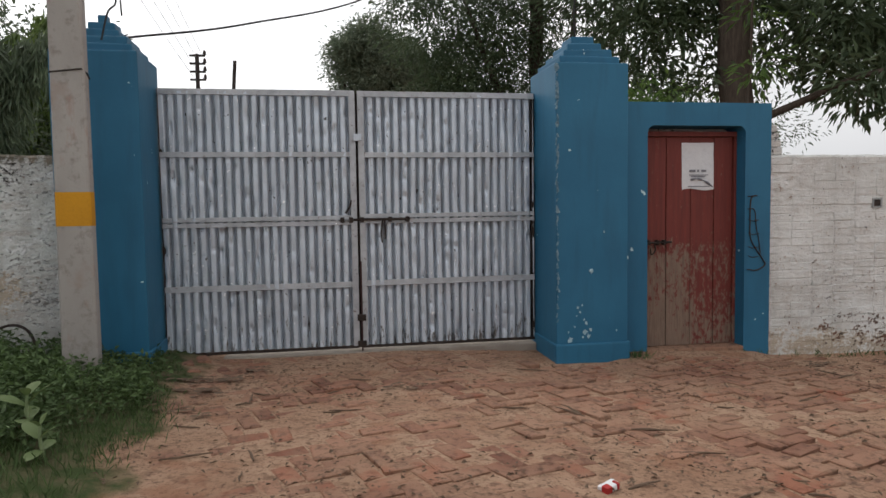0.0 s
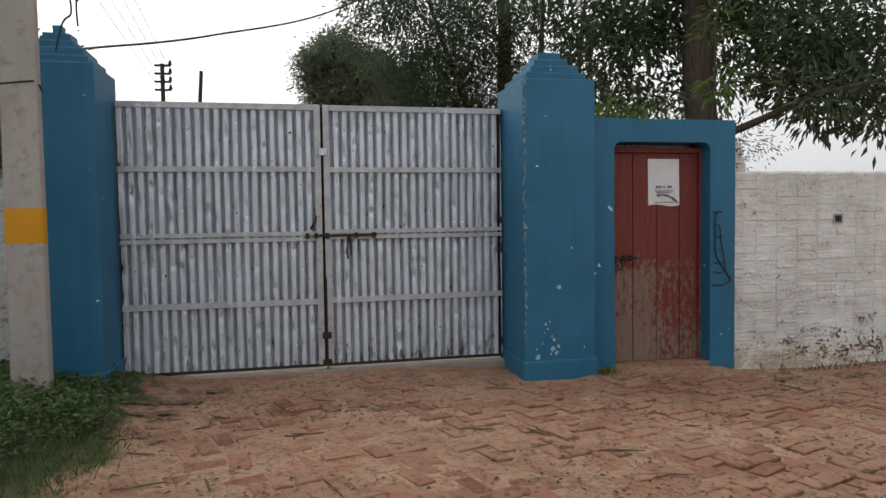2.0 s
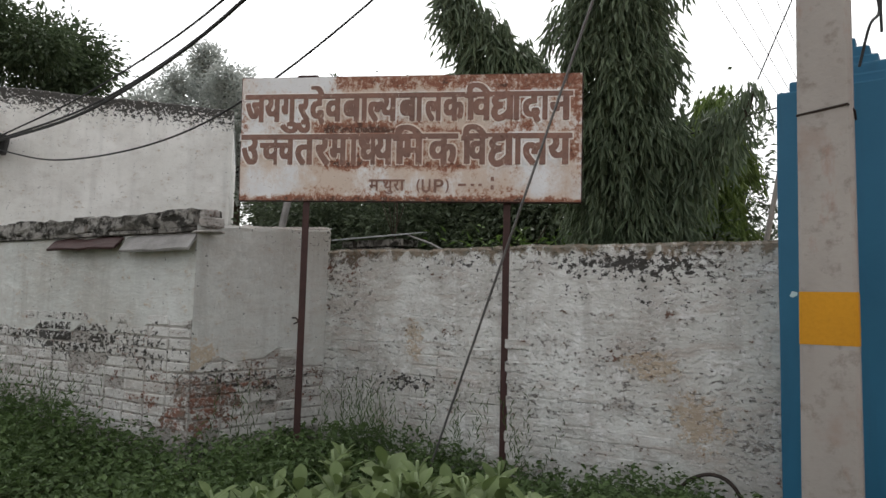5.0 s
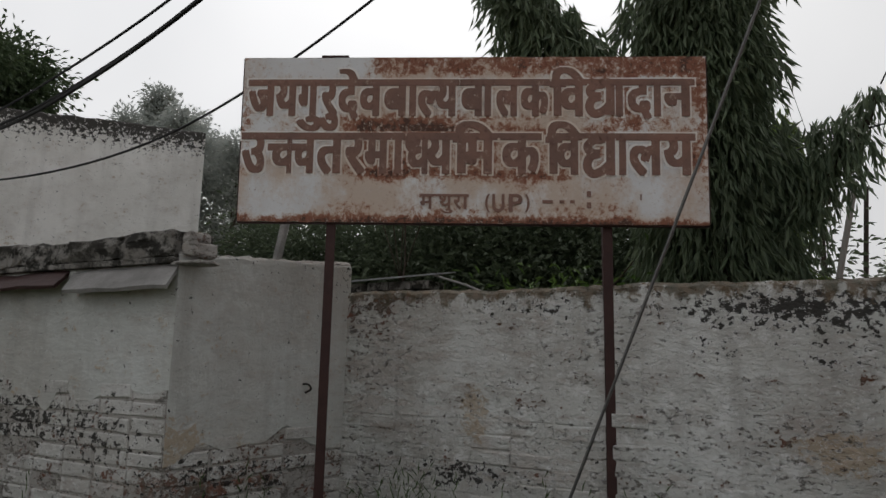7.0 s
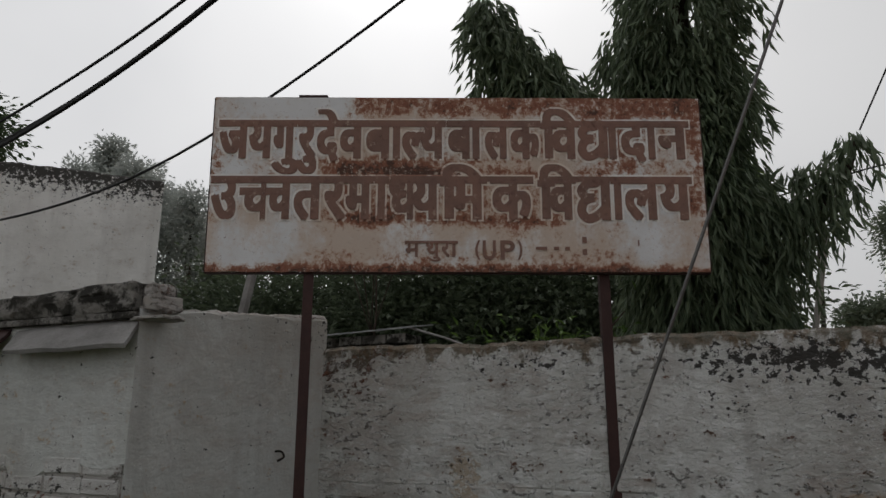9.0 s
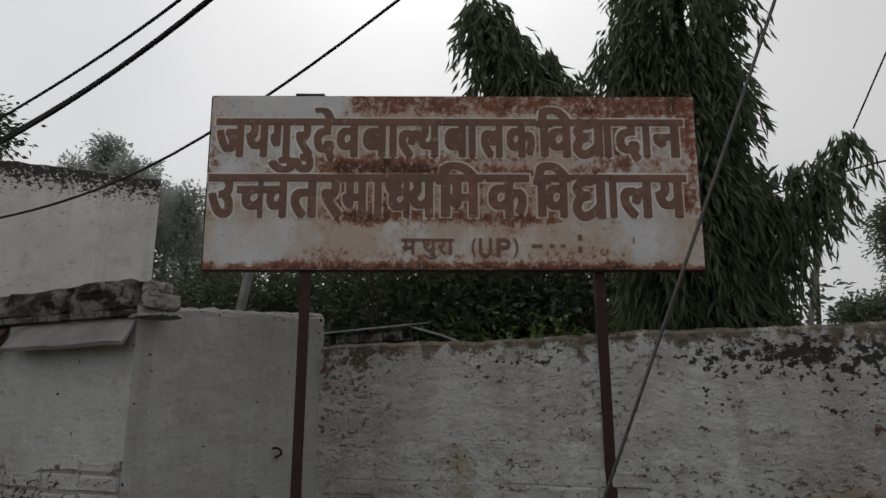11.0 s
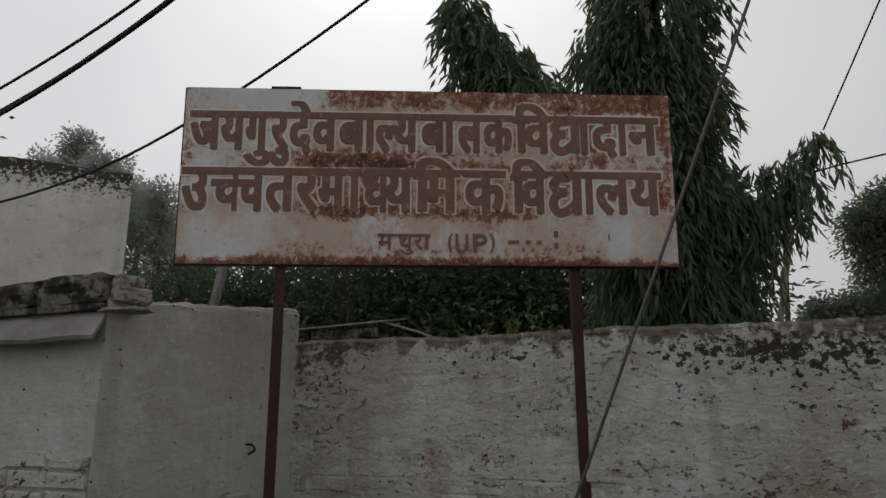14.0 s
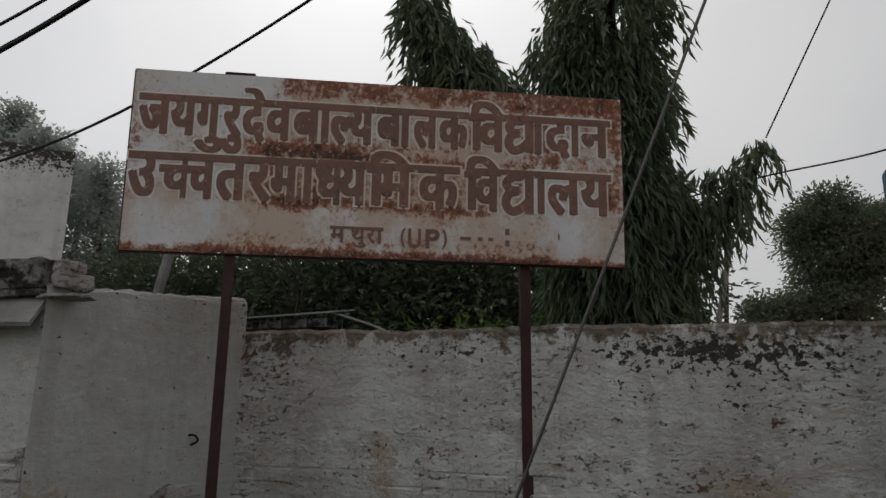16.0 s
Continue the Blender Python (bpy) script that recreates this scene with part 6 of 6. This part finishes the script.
def milk_leaf():
    """One thick oval leaf along +x, with a raised midrib."""
    bm = bmesh.new()
    n = 6
    rows = []
    for i in range(n + 1):
        s = i / n
        w = (0.12, 0.30, 0.43, 0.51, 0.52, 0.40, 0.10)[i]
        z = 0.10 * s - 0.20 * s * s
        rows.append([bm.verts.new((s, -w * 0.5, z + 0.09 * w)), bm.verts.new((s, -w * 0.22, z + 0.02)), bm.verts.new((s, 0, z)), bm.verts.new((s, w * 0.22, z + 0.02)), bm.verts.new((s, w * 0.5, z + 0.09 * w))])
    for a, b in zip(rows, rows[1:]):
        for j in range(4):
            bm.faces.new((a[j], b[j], b[j + 1], a[j + 1]))
    for f in bm.faces:
        f.smooth = True
    me = bpy.data.meshes.new("leaf")
    bm.to_mesh(me)
    bm.free()
    me.materials.append(MILK)
    return me


LEAF_ME = milk_leaf()


def build_milkweed(x, y, height, stems, size, seed):
    rnd = random.Random(seed)
    g = gz(x, y)
    t = thing("milkweed_shrub", "pale green milkweed shrub with broad oval leaves among the weeds", "shrub", (x, y, g - 0.02), group="milkweed shrubs")
    for s in range(stems):
        a = 2 * math.pi * (s + rnd.random() * 0.6) / stems
        spread = (0.21 if stems > 1 else 0.02) * size / 0.2 * rnd.uniform(0.5, 1.2)
        h = height * rnd.uniform(0.72, 1.05)
        p0 = Vector((x + 0.03 * math.cos(a), y + 0.03 * math.sin(a), g - 0.03))
        p1 = Vector((x + spread * 0.8 * math.cos(a), y + spread * 0.8 * math.sin(a), g + h * 0.55))
        p2 = Vector((x + spread * 1.2 * math.cos(a), y + spread * 1.2 * math.sin(a), g + h))
        bm = bmesh.new()
        pts = spline([p0, p1, p2], 4)
        tube(bm, pts, list(np.linspace(0.012, 0.007, len(pts))), 6)
        part("stem", bm, MILKSTEM, t, smooth=True)
        pairs = max(3, int(h / 0.058))
        for i in range(pairs):
            f = 0.08 + 0.92 * (i + 0.6) / pairs
            k = min(len(pts) - 1, int(f * (len(pts) - 1)))
            p = pts[k]
            for side in (0, 1):
                yaw = a + i * radians(88) + side * math.pi + rnd.uniform(-0.3, 0.3)
                tip = -0.85 + 0.85 * (1 - f) + rnd.uniform(-0.35, 0.30)
                sc = size * rnd.uniform(0.62, 1.05) * (0.72 if i == pairs - 1 else 1.0)
                ob = new("leaf", LEAF_ME)
                ob.matrix_world = Matrix.Translation(p) @ Matrix.Rotation(yaw, 4, "Z") @ Matrix.Rotation(tip, 4, "Y") @ Matrix.Rotation(rnd.uniform(-0.3, 0.3), 4, "X") @ Matrix.Diagonal((sc, sc, sc, 1))
                ob.parent = t
                ob.matrix_parent_inverse = t.matrix_world.inverted()


for i, (x, y, h, n, s) in enumerate((
    (-3.30, -2.15, 0.54, 6, 0.155), (-3.15, -2.55, 0.60, 6, 0.165), (-3.55, -2.30, 0.60, 6, 0.165), (-2.90, -2.60, 0.54, 6, 0.16), (-3.50, -2.65, 0.55, 6, 0.165), (-2.95, -3.00, 0.46, 6, 0.16), (-3.40, -3.05, 0.46, 6, 0.16), (-3.85, -2.70, 0.50, 6, 0.165), (-2.75, -3.15, 0.36, 5, 0.15), (-3.00, -2.35, 0.60, 6, 0.165), (-3.80, -2.45, 0.58, 6, 0.165), (-3.30, -2.75, 0.58, 6, 0.165), (-2.75, -2.80, 0.50, 6, 0.16),
    (-3.70, -2.95, 0.52, 6, 0.165), (-3.15, -3.20, 0.46, 5, 0.16), (-4.05, -2.75, 0.46, 5, 0.16), (-3.55, -3.35, 0.40, 4, 0.18),  (-1.92, -2.48, 0.36, 1, 0.185), (-2.13, -3.15, 0.32, 2, 0.17), (-2.45, -3.48, 0.28, 2, 0.17),
    (-1.75, -2.75, 0.22, 1, 0.14), (-2.45, -2.60, 0.38, 3, 0.15))):
    build_milkweed(x, y, h, n, s, 40 + i)


# ---------------------------------------------------------------- litter and small things
def build_packet():
    x, y = 1.02, -3.42
    g = gz(x, y)
    t = thing("litter_packet", "crumpled white and red packet lying on the ground", "litter", (x, y, g))
    bm = bmesh.new()
    box(bm, (-0.05, -0.03, 0.0), (0.05, 0.03, 0.022), None, 0.006)
    bmesh.ops.subdivide_edges(bm, edges=bm.edges[:], cuts=1)
    for v in bm.verts:
        v.co += Vector((noise.noise(v.co * 30), noise.noise(v.co * 30 + Vector((5, 0, 0))), abs(noise.noise(v.co * 25)))) * 0.012
    bm.transform(pose(x, y, g + 0.004, 6, -5, 25))
    part("wrapper", bm, PAPER, t)
    for a, b in ((-0.052, -0.015), (0.022, 0.036)):
        bm = bmesh.new()
        box(bm, (a, -0.034, 0.002), (b, 0.004, 0.034), pose(x, y, g + 0.004, 6, -5, 25), 0.004)
        part("red_patch", bm, REDPRINT, t, "red printed patch")


build_packet()


def build_debris():
    rnd = random.Random(21)
    for i in range(46):
        x, y = rnd.uniform(-1.3, 5.4), rnd.uniform(-4.4, -0.8)
        l, a = rnd.uniform(0.08, 0.30), rnd.uniform(-0.5, 0.5) + (0 if rnd.random() < 0.7 else 1.6)
        bm = bmesh.new()
        pts = []
        for k in range(4):
            px, py = x + l * (k / 3 - 0.5) * math.cos(a) + rnd.uniform(-0.01, 0.01), y + l * (k / 3 - 0.5) * math.sin(a) + rnd.uniform(-0.012, 0.012)
            pts.append((px, py, gz(px, py) + 0.006))
        tube(bm, pts, [0.004, rnd.uniform(0.005, 0.009), 0.006, 0.003], 5)
        tagged(part("twig", bm, TWIG), "dry brown twig lying on the brick paving", "twig", group="fallen twigs")
    for cx, cy, n in ((0.28, -1.42, 9), (0.45, -1.32, 5), (-1.1, -0.9, 26), (-1.25, -1.3, 22), (-0.9, -0.6, 14), (-1.35, -1.0, 18), (-1.3, -1.7, 14), (4.2, -0.9, 14), (4.9, -0.95, 14)):
        for _ in range(n):
            x, y = cx + rnd.gauss(0, 0.09), cy + rnd.gauss(0, 0.06)
            bm = bmesh.new()
            r = rnd.uniform(0.02, 0.05)
            ring = [bm.verts.new((x + r * math.cos(q) * rnd.uniform(0.7, 1.2), y + r * 0.45 * math.sin(q), gz(x, y) + 0.008 + 0.012 * rnd.random())) for q in (math.pi * 2 * j / 7 for j in range(7))]
            top = bm.verts.new((x, y, gz(x, y) + 0.018))
            for j in range(7):
                bm.faces.new((ring[j], ring[(j + 1) % 7], top))
            tagged(part("dry_leaf", bm, TWIG), "dark rotten leaf scrap on the paving", "leaf", group="leaf scraps")


build_debris()


def build_specks():
    """Leaf litter, crumbs of brick and mud clods scattered on the paving."""
    rng = np.random.default_rng(91)
    base, way = [], []
    while len(base) < 3000:
        x, y = rng.uniform(-1.5, 6.5), -0.5 - 4.3 * rng.random()
        if noise.noise(Vector((x * 1.1, y * 1.1, 6.0))) + rng.normal() * 0.25 < 0.02 or (x > 1.6 and y > -0.75):
            continue
        base.append((x, y, gz(x, y) + 0.006 + 0.006 * rng.random()))
        way.append((rng.normal(), rng.normal() * 0.6, rng.normal() * 0.12))
    k = len(base)
    up = rng.normal(size=(k, 3)) * 0.25 + np.array((0, 0, 1.0))
    ob = leaf_mesh("leaf_litter", base, way, up, rng.uniform(0.012, 0.045, k), rng.uniform(0.008, 0.026, k), TWIG)
    tagged(ob, "dark leaf litter and crumbs scattered on the paving", "litter", kind="stuff")


build_specks()

t = thing("tin_sheet", "pale tin sheet lying on a low brick pier behind the wall", "sheet", (-6.3, 0.5, 2.08))
bm = bmesh.new()
box(bm, (-0.50, -0.16, 0.0), (0.50, 0.16, 0.012), pose(-6.34, 0.5, 2.075, 9, -2, 4), 0.002)
part("sheet", bm, TIN, t)
t = thing("brick_pier", "low rough brick pier behind the boundary wall", "brickwork", (-6.35, 0.55, 0.0))
for i in range(27):
    z = -0.06 + 0.078 * i
    for a in range(4):
        bm = bmesh.new()
        x = -6.78 + 0.225 * a - 0.1 * (i % 2)
        box(bm, (x, 0.42, z), (x + 0.212 - 0.05 * ((i * 3 + a) % 3 == 0), 0.66, z + 0.068), None, 0.006)
        part("brick", bm, DARKSLAB, t)
bm = bmesh.new()
tube(bm, [(-5.92, 0.42, 2.08), (-5.55, 0.35, 1.97), (-5.25, 0.25, 1.86)], 0.009, 6)
tagged(part("lath", bm, STONE), "thin pale lath leaning from the tin sheet to the wall", "lath")
t = thing("leaning_pipe", "pale pipe leaning behind the return wall", "pipe", (-6.9, -0.3, 1.0))
bm = bmesh.new()
tube(bm, [(-7.1, -0.6, -0.1), (-6.85, -0.25, 2.5)], 0.035, 8)
part("pipe", bm, STONE, t)

t = thing("bent_tube", "loop of dark tube lying at the wall foot", "tube", (-2.75, -0.6, 0.1))
bm = bmesh.new()
tube(bm, spline([(-2.98, -0.62, 0.05), (-2.95, -0.60, 0.34), (-2.78, -0.58, 0.46), (-2.62, -0.58, 0.38), (-2.54, -0.60, 0.05)], 6), 0.011, 6)
part("tube", bm, DARKIRON, t)


# ---------------------------------------------------------------- bricks of the walls
def brick_courses(parent, a, b, z0, z1, material, seed, skip, proud=0.007, pitch=0.079, length=0.238, drop=0.03, gap=0.011):
    """Courses of bricks on a wall face from a to b; skip(u, z) leaves one out."""
    rnd = random.Random(seed)
    m = run_matrix(a, b)
    L = (b - a).length
    meshes = []
    for i in range(6):
        me = chamfer_brick(length - gap * (1 + 0.36 * (i % 3)), pitch - gap * (0.9 + 0.27 * (i % 2)), proud + 0.0013 * i, 0.007, seed + i)
        me.materials.append(material)
        meshes.append(me)
    half = chamfer_brick(length / 2 - 0.011, pitch - 0.011, proud + 0.003, 0.007, seed + 9)
    half.materials.append(material)
    inv = parent.matrix_world.inverted()
    count, row, z = 0, 0, z0
    while z + pitch <= z1 + 0.01:
        u = 0.0 if row % 2 else -length / 2
        while u < L - 0.02:
            uu, me = u, rnd.choice(meshes)
            if u < 0:
                uu, me = 0.0, half
            elif u + length > L:
                me = half
                if L - u < 0.035:
                    break
            if not skip(uu, z) and rnd.random() > drop and count < 320:
                ob = new("brick", me)
                ob.parent = parent
                ob.matrix_parent_inverse = inv
                ob.matrix_basis = m @ pose(uu + 0.0055 + rnd.uniform(-0.006, 0.006), 0.001, z + 0.0055 + 0.006 * noise.noise(Vector((uu * 1.5, z * 3, seed))), rnd.uniform(-0.8, 0.8), rnd.uniform(-1.1, 1.1), rnd.uniform(-0.5, 0.5))
                if me is half and uu > 0:
                    ob.matrix_basis = ob.matrix_basis @ Matrix.Diagonal((max(0.2, (L - u - 0.008) / (length / 2 - 0.011)), 1, 1, 1))
                count += 1
            u += length if u >= 0 else length / 2
        z += pitch
        row += 1


brick_courses(wall_boundary, W1, W0, 0.38, 1.20, WASH, 3, lambda u, z: (u > 1.9 and z > 0.85) or u > 2.7, 0.0025, drop=0.25, gap=0.004)
brick_courses(wall_building, K1, K0, 0.40, 1.26, WASH_LEFT, 5, lambda u, z: u < 2.2, 0.006, drop=0.10)
brick_courses(wall_return, R0, R1, 0.40, 1.05, WASH_LEFT, 7, lambda u, z: False, 0.006, drop=0.10)
brick_courses(wall_right, Vector((3.95, -0.48, 0)), Vector((11.0, -0.30, 0)), -0.12, 1.78, WASH_RIGHT, 11, lambda u, z: u > 3.1, 0.0045, drop=0.2, gap=0.002)


# ---------------------------------------------------------------- brick paving
def build_paving():
    pav = thing("pavement", "worn red brick paving half covered with mud", "pavement", (0, 0, 0), kind="structure")
    rnd = random.Random(31)
    c = 0.121
    ang = radians(18)
    ca, sa = math.cos(ang), math.sin(ang)
    shared = []
    for i in range(8):
        r2 = random.Random(60 + i)
        bm = bmesh.new()
        hx, hy, ch = c - 0.008, c / 2 - 0.008, 0.006
        low = [bm.verts.new((x, y, -0.05)) for x, y in ((-hx, -hy), (hx, -hy), (hx, hy), (-hx, hy))]
        mid = [bm.verts.new((x + r2.uniform(-.005, .005), y + r2.uniform(-.005, .005), -0.007)) for x, y in ((-hx, -hy), (hx, -hy), (hx, hy), (-hx, hy))]
        k = ch + r2.uniform(0, 0.006)
        top = [bm.verts.new((x + r2.uniform(-.004, .004), y + r2.uniform(-.004, .004), r2.uniform(-.003, .002))) for x, y in ((-hx + k, -hy + k), (hx - k, -hy + k), (hx - k, hy - k), (-hx + k, hy - k))]
        for a, b in ((low, mid), (mid, top)):
            for j in range(4):
                bm.faces.new((a[j], a[(j + 1) % 4], b[(j + 1) % 4], b[j]))
        bm.faces.new(top)
        me = bpy.data.meshes.new("brick")
        bm.normal_update()
        bm.to_mesh(me)
        bm.free()
        me.materials.append(BRICK)
        shared.append(me)
    tv = [[tuple(v.co) for v in me.vertices] for me in shared]
    tf = [[tuple(p.vertices) for p in me.polygons] for me in shared]
    verts, faces, made = [], [], 0
    for i in range(-90, 91):
        for j in range(-90, 91):
            k = (i - j) % 4
            if k not in (0, 3):
                continue
            lx, ly = ((i + 1) * c, (j + 0.5) * c) if k == 0 else ((i + 0.5) * c, (j + 1) * c)
            x, y = 2.5 + lx * ca - ly * sa, -3.4 + lx * sa + ly * ca
            if not (-1.75 < x < 8.2 and -7.2 < y < -0.20):
                continue
            if x < verge_edge(y) + 0.1 or (1.65 < x < 2.5 and y > -0.75) or (x > 2.4 and y > -0.60):
                continue
            mud = noise.noise(Vector((x * 0.55, y * 0.55, 8.0))) + 0.5 * noise.noise(Vector((x * 1.9, y * 1.9, 2.0)))
            mud += 0.45 * smooth01((-2.9 - y) / 0.9) * smooth01((x - 0.2) / 0.6) + 0.25 * noise.noise(Vector((x * 4.5, y * 4.5, 4.0)))
            sink = 0.004 + 0.017 * smooth01((mud + 0.06) / 0.5)
            if rnd.random() < 0.38:
                sink += rnd.uniform(0.006, 0.018)
            if rnd.random() < 0.05:
                sink += 0.02
            z = gz(x, y) + 0.0125 - sink + rnd.uniform(-0.008, 0.007)
            m = Matrix.Translation((x + rnd.gauss(0, 0.006), y + rnd.gauss(0, 0.006), z)) @ Matrix.Rotation(ang + (0 if k == 0 else math.pi / 2) + rnd.gauss(0, 0.07), 4, "Z") @ Matrix.Rotation(rnd.gauss(0, 0.042), 4, "X") @ Matrix.Rotation(rnd.gauss(0, 0.025), 4, "Y")
            q = rnd.randrange(8)
            if -1.0 < x < 3.4 and -3.35 < y < -1.6 and made < 300 and sink < 0.022:
                ob = new("brick", shared[q])
                ob.parent = pav
                ob.matrix_basis = m
                made += 1
            else:
                o = len(verts)
                verts += [tuple(m @ Vector(v)) for v in tv[q]]
                faces += [tuple(o + w for w in f) for f in tf[q]]
    me = bpy.data.meshes.new("brick_field")
    me.from_pydata(verts, [], faces)
    me.materials.append(BRICK)
    rest = new("brick_field", me)
    rest.parent = pav
    rest["kind"] = "stuff"


build_paving()
